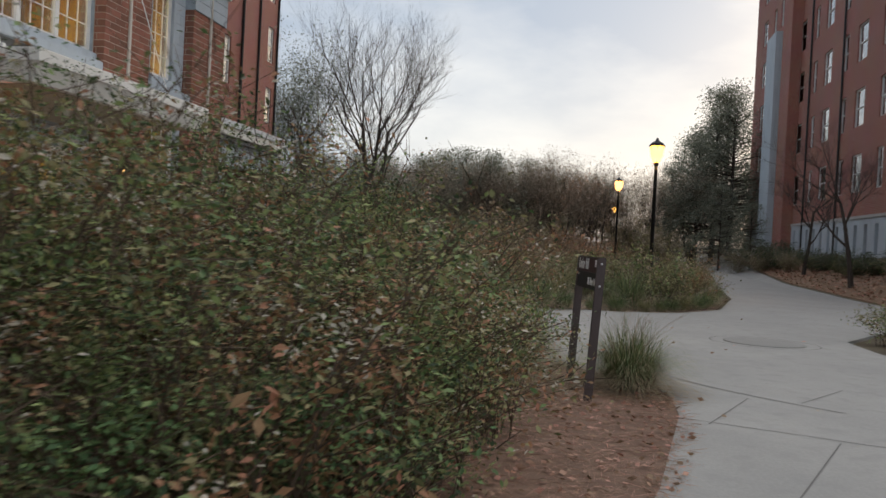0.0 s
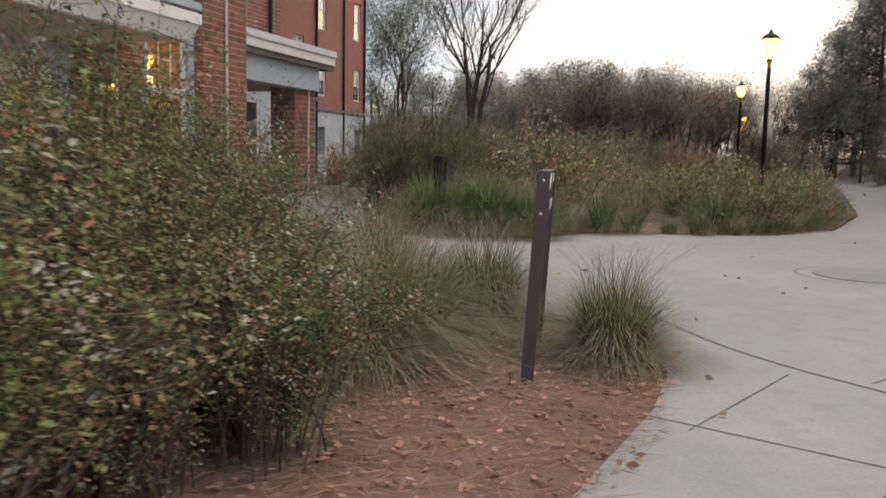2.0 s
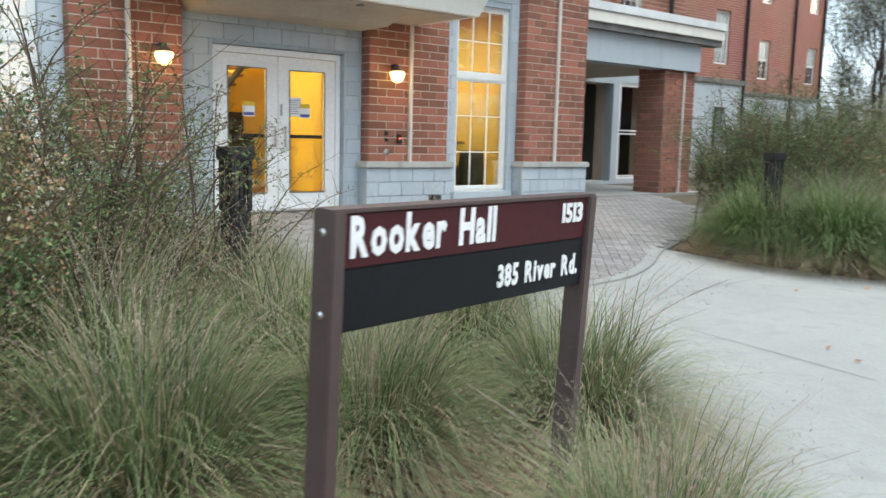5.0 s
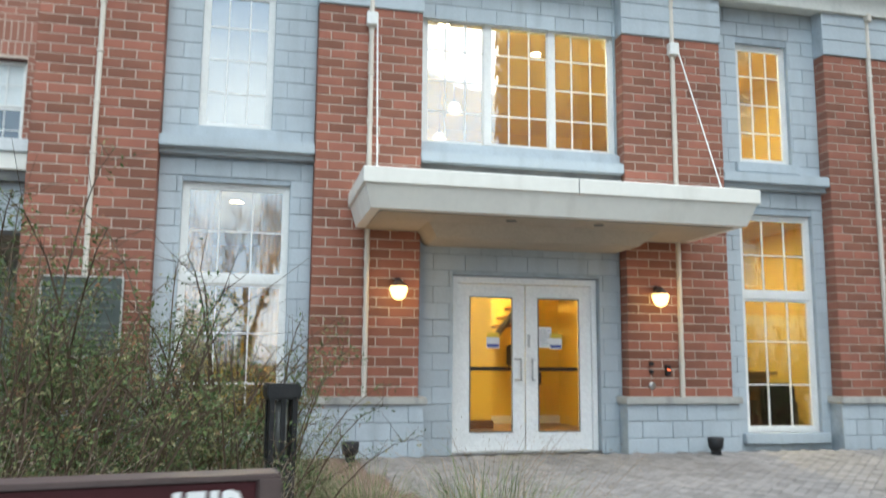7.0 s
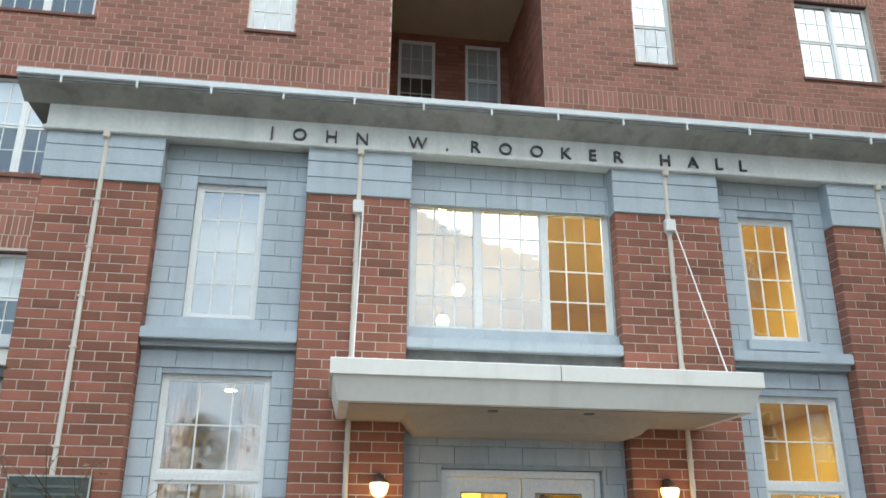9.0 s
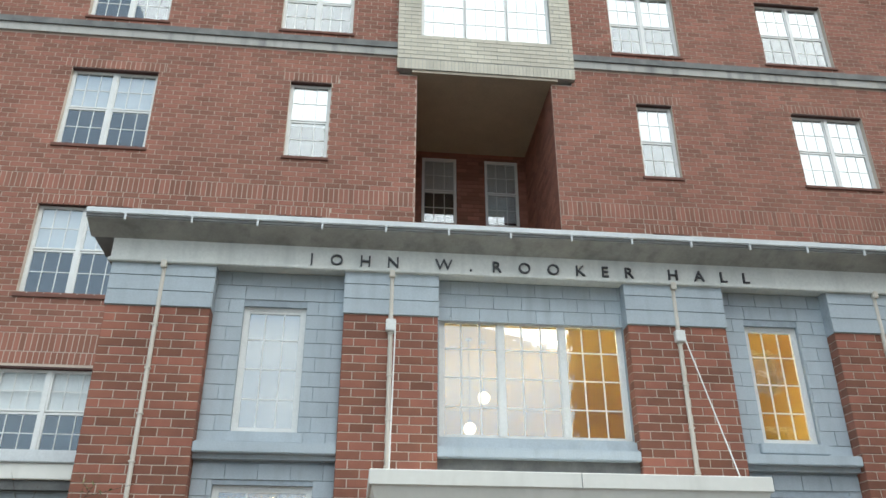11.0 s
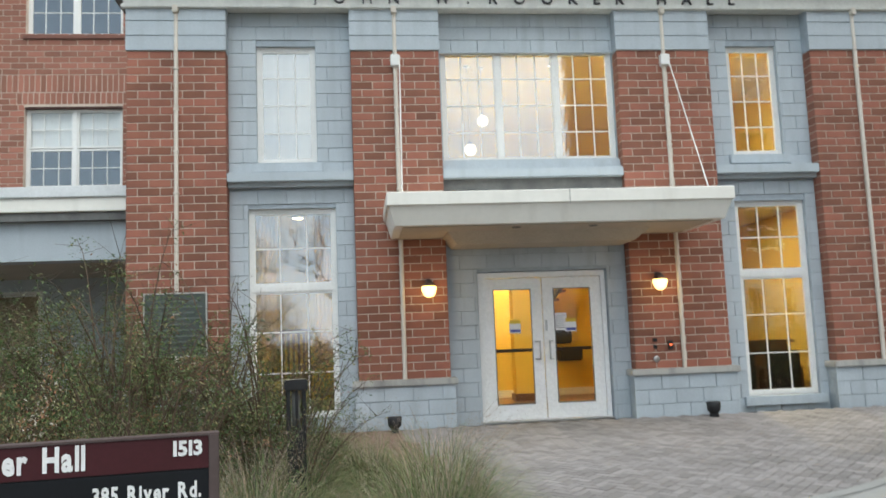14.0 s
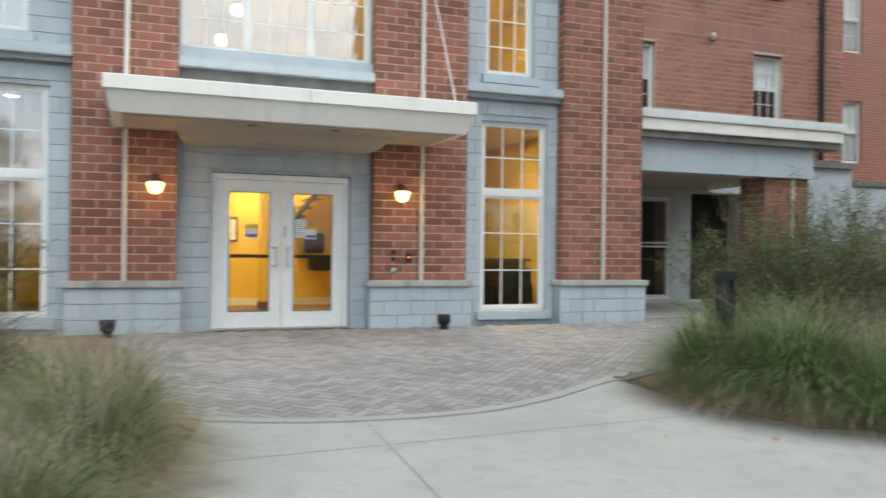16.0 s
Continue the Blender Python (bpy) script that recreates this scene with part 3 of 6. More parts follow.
def letters(name, text, label, category, size, depth, material, where, spaces, bold=0.0):
    """Raised writing, each sign a part. where: pose of the left end of the base line; spaces: advance by letter."""
    root = thing(name, label, category)
    x = 0.0
    for ch in text:
        if ch != " ":
            cu = bpy.data.curves.new("letter", 'FONT')
            cu.body, cu.size, cu.extrude, cu.offset = ch, size, depth / 2, bold
            cu.resolution_u = 3
            tmp = bpy.data.objects.new("letter_curve", cu)
            scene.collection.objects.link(tmp)
            me = bpy.data.meshes.new_from_object(tmp.evaluated_get(bpy.context.evaluated_depsgraph_get()))
            bpy.data.objects.remove(tmp)
            me.materials.clear()
            me.materials.append(material)
            width = max(v.co.x for v in me.vertices) - min(v.co.x for v in me.vertices)
            left = min(v.co.x for v in me.vertices)
            me.transform(Matrix.Translation((-left, 0, 0)))
            ob = new("letter", me)
            ob.parent = root
            ob.location = (x, 0, 0)
            x += width + (0.03 if ch == '.' else spaces[0])
        else:
            x += spaces[1]
    root.matrix_world = where
    return root, x


letters("frieze_lettering", "JOHN W. ROOKER HALL", "dark metal capital letters on the off-white frieze", "lettering", 0.235, 0.03, M_LETTER_D, pose(-3.27, -0.066, 6.185, 90, 0, 0), (0.250, 0.275), 0.0)

# ---- wall lamps, keypad, floodlight, plaque ----
for x in (-1.72, 1.66):
    lamp = thing("wall_lamp", "lit globe wall lamp with warm glow on the brick pier", "wall lamp", "lamps beside the door")
    part("bracket", lathe([(0.100, 0), (0.098, 0.015), (0.065, 0.04), (0.03, 0.08)], 18, (x, -0.14, 1.985)), M_BRONZE, lamp)
    part("arm", soft_box(x - 0.03, -0.12, 2.03, x + 0.03, 0.0, 2.09, 0.008), M_BRONZE, lamp)
    part("globe", lathe([(0.015, -0.105), (0.05, -0.095), (0.082, -0.06), (0.104, 0.0), (0.108, 0.035), (0.095, 0.06)], 22, (x, -0.14, 1.93)), M_BULB, lamp, "glowing warm glass globe")
    ld = bpy.data.lights.new("wall_lamp_light", 'POINT')
    ld.energy, ld.color, ld.shadow_soft_size = 1.5, (1.0, 0.64, 0.28), 0.10
    lo_ = new("wall_lamp_light", ld)
    lo_.location = (x, -0.36, 1.92)
for (x, z, w, h, name, m) in ((1.57, 0.98, 0.05, 0.05, "wall_button", M_METAL_DARK), (1.57, 1.08, 0.06, 0.05, "wall_button", M_METAL_DARK), (1.80, 0.96, 0.07, 0.13, "card_reader", M_METAL_DARK)):
    r = thing(name, "small dark card reader and button fixed to the brick pier", "keypad")
    part("body", soft_box(x - w / 2, -0.035, z, x + w / 2, 0.0, z + h, 0.006), m, r)
    if name == "card_reader":
        part("light", boxes((x - 0.02, -0.039, z + 0.06, x + 0.02, -0.034, z + 0.08)), glow("reader_led", (0.9, 0.15, 0.05), 1.0), r, "small red light")
r = thing("door_push_plate", "round steel push plate on the brick pier", "push plate")
part("disc", lathe([(0.045, 0), (0.05, 0.01), (0.035, 0.02)], 18, (0, 0, 0)), M_STEEL, r)
r.matrix_world = pose(1.58, 0.0, 0.83, 90, 0, 0)
for x in (2.25, -2.27):
    s = thing("ground_floodlight", "small black floodlight at the foot of the pier base", "floodlight", "floodlights")
    part("base", soft_box(x - 0.05, -0.38, -0.02, x + 0.05, -0.28, 0.05, 0.008), M_METAL_DARK, s)
    part("housing", lathe([(0.05, 0.0), (0.09, 0.05), (0.10, 0.16), (0.085, 0.17)], 16, (x, -0.33, 0.04)), M_METAL_DARK, s)
M_PLQ = mat("worn_bronze", (0.16, 0.18, 0.16), rough=0.4, metal=0.5)
plaque = thing("wall_plaque", "dark bronze plaque with raised lettering on the brick pier", "plaque")
part("plate", soft_box(-5.66, -0.05, 1.12, -4.80, 0.0, 2.01, 0.012), mat("bronze_plate", (0.07, 0.085, 0.075), (0.10, 0.11, 0.10), rough=0.4, metal=0.6, scale=5), plaque)
part("border", boxes((-5.66, -0.058, 1.99, -4.80, -0.05, 2.01), (-5.66, -0.058, 1.12, -4.80, -0.05, 1.14), (-5.66, -0.058, 1.14, -5.64, -0.05, 1.99), (-4.82, -0.058, 1.14, -4.80, -0.05, 1.99)), M_STONE, plaque)
for k in range(9):
    w = (0.30, 0.36, 0.25, 0.33, 0.2, 0.34, 0.3, 0.36, 0.22)[k]
    part("text_bar", boxes((-5.23 - w, -0.057, 1.88 - k * 0.08, -5.23 + w, -0.05, 1.905 - k * 0.08)), M_PLQ, plaque)

# ---- lobby and the room above ----
M_DRAPE = leaf_mat("curtain_cloth", (0.72, 0.52, 0.28), (0.66, 0.47, 0.25), 0.05, 0.4)
structure("floor_lobby", boxes((-5.6, 0.45, -0.06, 5.52, 7.0, -0.001)), M_LFLOOR, "brown polished lobby floor", "floor")
structure("ceiling_lobby", boxes((-5.6, 0.45, 3.38, 5.52, 7.0, 3.55)), M_BLIND, "white lobby ceiling", "ceiling")
structure("ceiling_upper_room", boxes((-5.6, 0.45, 6.1, 5.52, 7.0, 6.3)), M_YELLOW, "yellow painted upper room ceiling", "ceiling")
structure("wall_lobby_back", boxes((-5.6, 7.0, -0.06, 5.52, 7.2, 6.3)), M_YELLOW, "yellow painted lobby back wall", "wall")
structure("wall_lobby_partition_1", boxes((-2.2, 2.6, 0, -2.05, 7.0, 3.38)), M_YELLOW, "yellow painted lobby partition", "wall")
structure("wall_lobby_partition_2", boxes((2.3, 3.4, 0, 2.45, 7.0, 3.38)), M_YELLOW, "yellow painted lobby partition", "wall")
structure("wall_lobby_side_1", boxes((-5.59, 0.5, 0, -5.5, 7.0, 6.1)), M_YELLOW, "yellow painted side wall", "wall")
structure("wall_lobby_side_2", boxes((5.42, 0.5, 0, 5.51, 7.0, 6.1)), M_YELLOW, "yellow painted side wall", "wall")
for (x, y, z, e) in ((-0.2, 2.6, 3.37, 10), (0.5, 4.6, 3.37, 24), (-3.7, 2.2, 3.37, 26), (3.7, 2.7, 3.37, 40), (0.9, 2.4, 6.09, 32), (-3.7, 2.4, 6.09, 12), (3.6, 2.2, 6.09, 32), (-0.8, 1.6, 6.09, 3)):
    dl = thing("recessed_downlight", "lit round recessed ceiling downlight", "downlight", "downlights")
    part("rim", lathe([(0.11, 0.0), (0.11, 0.012)], 18, (x, y, z - 0.014)), M_WHITE, dl)
    part("lens", lathe([(0.085, 0.0), (0.085, 0.004)], 18, (x, y, z - 0.019)), M_DOWN, dl)
    ad = bpy.data.lights.new("downlight_light", 'AREA')
    ad.shape, ad.size = 'DISK', 0.17
    ad.energy, ad.color = e * 1.7, (1.0, 0.80, 0.46)
    al = new("downlight_light", ad)
    al.location = (x, y, z - 0.024)
for x, y, z in ((-0.41, 2.57, 5.11), (-0.67, 2.46, 4.56)):
    pl = thing("pendant_lamp", "lit white globe pendant lamp on a thin dark cord", "pendant lamp", "pendant lamps")
    part("globe", lathe([(0.02, -0.10), (0.06, -0.085), (0.092, -0.045), (0.105, 0.0), (0.092, 0.045), (0.06, 0.085), (0.03, 0.10)], 20, (x, y, z)), M_PENDANT, pl, "glowing white glass globe")
    part("collar", lathe([(0.035, 0.095), (0.035, 0.13), (0.012, 0.15)], 12, (x, y, z)), M_METAL_DARK, pl)
    bm = bmesh.new()
    tube(bm, (x, y, z + 0.15), (x, y, 6.08), 0.006, n=6)
    part("cord", bm, M_METAL_DARK, pl)
    part("ceiling_rose", lathe([(0.06, 6.075 - z), (0.06, 6.099 - z)], 14, (x, y, z)), M_WHITE, pl)
desk = thing("reception_desk", "brown wooden reception desk in the lobby", "desk")
part("front", soft_box(2.7, 2.4, 0.0, 4.9, 2.5, 0.95, 0.01), M_WOODF, desk)
part("top", soft_box(2.6, 2.3, 0.95, 5.0, 2.9, 1.0, 0.01), M_WOODF, desk)
for (x, y) in ((3.3, 1.3), (4.0, 1.2)):
    ch = thing("lobby_chair", "dark upholstered lobby armchair by the tall window", "armchair", "lobby chairs")
    part("seat", soft_box(x - 0.27, y - 0.25, 0.18, x + 0.27, y + 0.27, 0.44, 0.05), M_METAL_DARK, ch)
    part("backrest", soft_box(x - 0.27, y - 0.35, 0.2, x + 0.27, y - 0.24, 0.85, 0.04), M_METAL_DARK, ch)
    for sx in (-0.32, 0.27):
        part("armrest", soft_box(x + sx, y - 0.3, 0.1, x + sx + 0.06, y + 0.25, 0.6, 0.02), M_WOODF, ch)
rail = thing("lobby_slat_screen", "wooden slatted screen behind the tall window", "screen")
part("top_rail", soft_box(-4.3, 0.9, 1.40, -3.45, 0.96, 1.47, 0.008), M_WOODF, rail)
part("bottom_rail", soft_box(-4.3, 0.9, 0.70, -3.45, 0.96, 0.76, 0.008), M_WOODF, rail)
for k in range(11):
    x = -4.27 + k * 0.078
    part("slat", boxes((x, 0.915, 0.0 if k in (0, 10) else 0.76, x + 0.035, 0.945, 1.40)), M_WOODF, rail)
st = thing("lobby_staircase", "dark open staircase rising through the lobby", "staircase")
for k in range(9):
    part("tread", boxes((0.9 + k * 0.15, 4.5, 1.75 + k * 0.17, 1.15 + k * 0.15, 5.15, 1.80 + k * 0.17)), M_WOODF, st)
bm = bmesh.new()
tube(bm, (0.85, 4.48, 1.6), (2.25, 4.48, 3.3), 0.06, n=6)
part("stringer", bm, M_METAL_DARK, st)
structure("wall_lobby_inner", boxes((-2.05, 5.2, 0.0, 2.3, 5.3, 3.38)), M_YELLOW, "yellow painted inner lobby wall", "wall")
structure("baseboard_lobby", boxes((-2.05, 5.17, 0.0, 2.3, 5.2, 0.14)), M_WHITE, "white baseboard of the lobby wall", "baseboard")
pil = thing("lobby_pillar", "boxed yellow painted pillar in the lobby", "pillar")
part("shaft", soft_box(0.25, 4.0, 0.14, 0.62, 4.35, 3.3, 0.01), M_YELLOW, pil)
part("base", soft_box(0.22, 3.97, 0.0, 0.65, 4.38, 0.14, 0.01), M_WOODF, pil)
disp = thing("drink_fountain", "dark wall-hung drinking fountain in the lobby", "drinking fountain")
part("upper_unit", soft_box(1.25, 4.85, 1.05, 1.62, 5.2, 1.45, 0.03), M_METAL_DARK, disp)
part("lower_unit", soft_box(1.35, 4.75, 0.70, 1.80, 5.2, 0.98, 0.03), M_METAL_DARK, disp)
tl = thing("table_lamp", "lit yellow shaded table lamp on the lobby sideboard", "table lamp")
part("shade", lathe([(0.13, 0.0), (0.09, 0.2)], 18, (-1.35, 3.2, 1.15)), M_DOWN, tl, "glowing shade")
part("stem", lathe([(0.07, 0.0), (0.02, 0.03), (0.02, 0.36)], 12, (-1.35, 3.2, 0.80)), M_METAL_DARK, tl)
sb = thing("sideboard", "brown wooden sideboard in the lobby", "sideboard")
part("body", soft_box(-1.95, 2.95, 0.06, -1.05, 3.45, 0.77, 0.01), M_WOODF, sb)
part("top", soft_box(-1.98, 2.92, 0.77, -1.02, 3.48, 0.80, 0.006), M_WOODF, sb)
for x in (-1.9, -1.12):
    part("foot", boxes((x, 3.0, 0.0, x + 0.05, 3.4, 0.06)), M_WOODF, sb)
for s in (-1, 1):
    cur = thing("window_curtain", "pale orange drawn-back curtain beside the tall window", "curtain", "curtains")
    bm = bmesh.new()
    cols = []
    for k in range(25):
        x = (-4.22 if s < 0 else -3.36) + 0.32 * k / 24
        y = 0.62 + 0.035 * math.sin(k * 1.5) * (1 + 0.3 * math.sin(k * 0.7))
        cols.append((bm.verts.new((x, y, 0.9)), bm.verts.new((x, y, 3.25))))
    for p, q in zip(cols, cols[1:]):
        f = bm.faces.new((p[0], q[0], q[1], p[1]))
        f.smooth = True
    bmesh.ops.solidify(bm, geom=bm.faces[:], thickness=0.006)
    part("drape", bm, M_DRAPE, cur)
rod_ = thing("curtain_rod", "thin dark curtain rod above the tall window", "curtain rod")
bm = bmesh.new()
tube(bm, (-4.4, 0.62, 3.27), (-2.9, 0.62, 3.27), 0.014)
part("rod", bm, M_METAL_DARK, rod_)
for x in (-4.4, -2.9):
    part("rod_bracket", boxes((x - 0.01, 0.44, 3.26, x + 0.01, 0.63, 3.28)), M_METAL_DARK, rod_)
pic = thing("framed_notice", "framed dark notice board on the lobby wall", "notice board")
part("frame", soft_box(-0.55, 5.16, 1.25, -0.05, 5.2, 1.75, 0.01), M_WOODF, pic)
part("sheet", boxes((-0.50, 5.155, 1.30, -0.10, 5.16, 1.70)), M_LETTER, pic)

# ---- main brick building behind ----
WY = 4.37
# near-black brown that stands for shade under the window heads
M_HEAD_SHADE = mat("painted_head_shade", (0.07, 0.03, 0.024), rough=0.8)
FLOORS = (4.37, 7.40, 10.78)
WINS = []   # x0, x1, z0, z1, double
for z0 in FLOORS:
    top = {4.37: 5.98, 7.40: 9.38, 10.78: 12.77}[z0]
    for x0, x1, dbl in ((-9.0, -7.18, 1), (7.36, 9.12, 1), (-4.31, -3.41, 0), (3.60, 4.45, 0), (11.95, 12.80, 0), (-12.75, -11.9, 0), (-17.2, -15.4, 1)):
        if z0 == 4.37 and abs(x0) < 5:
            continue
        WINS.append((x0, x1, z0, top, dbl))
for x0, x1 in ((-8.95, -7.2), (-4.66, -3.02), (3.19, 4.86), (7.05, 8.8)):
    WINS.append((x0, x1, 14.22, 16.2, 1))
RECESS = (-1.50, 1.62, 6.6, 13.15)
BAYH = (-1.9, 2.1, 13.15, 17.4)
holes = [w[:4] for w in WINS] + [RECESS, (-5.9, 5.82, -0.4, 6.5), BAYH, (8.5, 9.4, 0.1, 2.4), (9.95, 11.5, 0.05, 2.55), (11.75, 13.0, 0.1, 2.6)]
main = structure("wall_main", holed(-24, 14.76, -0.4, 17.5, WY + 0.012, WY + 0.32, holes), M_MORTAR, "tall red brick dormitory wall with pale mortar joints", "wall")
COURSE = 14.2 / 120
course = lambda z: 3.3 + round((z - 3.3) / COURSE) * COURSE
SOLDIER = [(-24.0, 14.76, course(9.64), course(9.64) + 3 * COURSE), (-24.0, 14.76, course(6.24), course(6.24) + 3 * COURSE)]
band = [(-24.0, 14.76, 13.62, 14.02)]
heads = [(w[0] - 0.15, w[1] + 0.15, course(w[3]), course(w[3]) + 2 * COURSE) for w in WINS if w[3] < 16]
items = list(rects(-24.0, 14.76, 3.3, 17.5, holes + SOLDIER + band + heads, 0.31, 0.118, 0.016))
for a, b, c, d in SOLDIER + heads:
    for p, q, r, s in rects(a, b, c, d, holes, 0.104, d - c, 0.018, 0.0):
        items.append((p, q, r, s))
v, f = brick_data(items, 0.006, lambda u, o, w: (u, WY + 0.012 - o, w))
tagged(data_part("brickwork", v, f, M_BRICK_UP, main), kind="stuff")
bm = boxes((-24, WY - 0.09, 13.84, -1.9, WY + 0.02, 14.0), (2.1, WY - 0.09, 13.84, 14.8, WY + 0.02, 14.0))
structure("trim_string_course_top", bm, M_GUTTER, "dark weathered top of the stone string course", "string course")
bm = boxes((-24, WY - 0.05, 13.64, -1.9, WY + 0.02, 13.84), (2.1, WY - 0.05, 13.64, 14.8, WY + 0.02, 13.84))
structure("trim_string_course", bm, M_STONE, "pale stone string course across the brick wall", "string course")
for k, (x0, x1, z0, z1, dbl) in enumerate(WINS):
    r = (x0, x1, z0, z1)
    mid = (z0 + z1) / 2
    sash = []
    xs = [x0 + 0.04, (x0 + x1) / 2, x1 - 0.04] if dbl else [x0 + 0.04, x1 - 0.04]
    for i, (a, b) in enumerate(zip(xs, xs[1:])):
        ga, gb = a + (0.035 if dbl and i else 0), b - (0.035 if dbl and not i else 0)
        sash += [(ga, gb, mid + 0.01, z1 - 0.05, 3, 2), (ga, gb, z0 + 0.05, mid - 0.01, 3, 2)]
    window(f"window_{k + 10}", r, WY + 0.15, sash, 3, 2, "white sash window with glazing bars in the brick wall", (M_GLASS_SKY if x0 < 11 and z0 > 5 else M_GLASS_CLEAR, M_GLASS_UP if not (7 < x0 < 8 and 10 < z0 < 14) else M_GLASS_SKY), panes=False,
           blind=(0.5, 0.52, 0.5, 0.5, 0.55)[k % 5] if not (7 < x0 < 8 and z0 > 10 and z0 < 14) else 0.97, bars=0.016)
    if dbl:
        structure(f"window_post_{k + 10}", boxes(((x0 + x1) / 2 - 0.035, WY + 0.11, z0 + 0.05, (x0 + x1) / 2 + 0.035, WY + 0.20, z1 - 0.05)), M_WHITE, "white window post", "mullion")
    # dark strip in the reveal paints the shadow of the head
    structure(f"window_lintel_{k + 10}", boxes((x0, WY + 0.015, z1 - 0.035, x1, WY + 0.12, z1 - 0.003)), M_HEAD_SHADE, "dark strip painting the shade under the head of a sash window", "lintel")
    structure(f"window_brick_sill_{k + 10}", soft_box(x0 - 0.05, WY - 0.03, z0 - 0.075, x1 + 0.05, WY + 0.1, z0, 0.008), M_SILL, "dark brick sill of a sash window", "sill")
# recessed balcony and pale bay above
structure("wall_recess_back", holed(-1.6, 1.75, 6.5, 13.2, 7.5, 7.8, [(-1.12, -0.22, 11.0, 12.98), (0.52, 1.40, 11.0, 12.98), (-1.12, -0.22, 7.6, 9.6), (0.52, 1.40, 7.6, 9.6)]), M_BRICK_UP, "shaded brick back wall of the recess", "wall")
structure("wall_recess_side_1", boxes((-1.62, WY + 0.3, 6.5, -1.50, 7.5, 13.15)), M_BRICK_UP, "shaded brick side of the recess", "wall")
structure("wall_recess_side_2", boxes((1.62, WY + 0.3, 6.5, 1.75, 7.5, 13.15)), M_BRICK_UP, "shaded brick side of the recess", "wall")
for sx, nx in ((-1.50, 1), (1.62, -1)):
    v, f = brick_data(list(rects(WY + 0.02, 7.5, 6.7, 13.15, [], 0.31, 0.118, 0.016)), 0.01, lambda u, o, w, sx=sx, nx=nx: (sx + nx * o, u, w))
    tagged(data_part("brickwork", v, f if nx > 0 else [q[::-1] for q in f], M_BRICK_UP, bpy.data.objects["wall_recess_side_1" if nx > 0 else "wall_recess_side_2"]), kind="stuff")
v, f = brick_data(list(rects(-1.5, 1.62, 6.7, 13.15, [(-1.12, -0.22, 11.0, 12.98), (0.52, 1.40, 11.0, 12.98)], 0.31, 0.118, 0.016)), 0.01, lambda u, o, w: (u, 7.5 - o, w))
tagged(data_part("brickwork", v, f, M_BRICK_UP, bpy.data.objects["wall_recess_back"]), kind="stuff")
structure("ceiling_recess", boxes((-1.62, WY - 0.1, 13.15, 1.75, 7.6, 13.22)), M_SOFFIT, "grey soffit over the recess", "ceiling")
for k, (a, b) in enumerate(((-1.12, -0.22), (0.52, 1.40))):
    window(f"window_{k + 60}", (a, b, 11.0, 12.98), 7.56, [(a + 0.04, b - 0.04, 12.0, 12.93, 3, 2), (a + 0.04, b - 0.04, 11.05, 11.98, 3, 2)], 3, 2, "white sash window at the back of the recess", (M_GLASS_SKY, M_GLASS_UP), panes=False, blind=0.5 + 0.4 * k, bars=0.016)
bay = structure("wall_bay", holed(-1.96, 2.16, 13.22, 17.5, WY - 0.12, WY + 0.3, [(-1.42, 1.66, 14.2, 16.3)]), M_STONE, "cream brick bay over the recess", "wall")
items = list(rects(-1.97, 2.17, 13.52, 17.5, [(-1.42, 1.66, 14.2, 16.3)], 0.31, 0.118, 0.014)) + list(rects(-1.97, 2.17, 13.22, 13.50, [], 0.083, 0.28, 0.010, 0.0))
v, f = brick_data(items, 0.012, lambda u, o, w: (u, WY - 0.12 - o, w))
tagged(data_part("brickwork", v, f, M_CREAM, bay), kind="stuff")
# the full pale blind stands in for bright sky mirrored in these panes
window("window_70", (-1.42, 1.66, 14.2, 16.3), WY, [(-1.38 + i * 1.01, -0.39 + i * 1.01, 14.25, 16.25, 4, 4) for i in range(3)], 4, 4, "wide white three-part window in the cream bay", M_GLASS_SKY, panes=False, blind=0.985, bars=0.02)
# added dark slabs that give the windows unlit depth
structure("wall_inner_1", boxes((-24, 5.6, -0.3, -5.62, 5.7, 17.3)), M_ROOM, "near-black slab standing in for unlit rooms behind the sash windows", "wall")
structure("wall_inner_2", boxes((5.53, 5.6, -0.3, 14.6, 5.7, 17.3)), M_ROOM, "near-black slab standing in for unlit rooms behind the sash windows", "wall")
structure("wall_inner_3", boxes((-5.62, 5.6, 6.75, -1.63, 5.7, 17.3)), M_ROOM, "near-black slab standing in for unlit rooms behind the sash windows", "wall")
structure("wall_inner_4", boxes((1.76, 5.6, 6.75, 5.53, 5.7, 17.3)), M_ROOM, "near-black slab standing in for unlit rooms behind the sash windows", "wall")
structure("wall_inner_6", boxes((-2.0, 8.5, 6.5, 2.2, 8.6, 13.4)), M_ROOM, "near-black slab standing in for unlit rooms behind the recess windows", "wall")
structure("wall_inner_5", boxes((-1.63, 6.4, 13.3, 1.76, 6.5, 17.3)), M_ROOM, "near-black slab standing in for the unlit room behind the bay window", "wall")
structure("roof_main", boxes((-24.4, 4.0, 17.5, 15.1, 16, 17.9)), M_ASPH, "dark roof edge of the brick dormitory", "roof")
structure("wall_main_end", boxes((14.46, WY + 0.33, -0.4, 14.76, 10.0, 17.5)), M_BRICK_UP, "brick end wall of the dormitory", "wall")


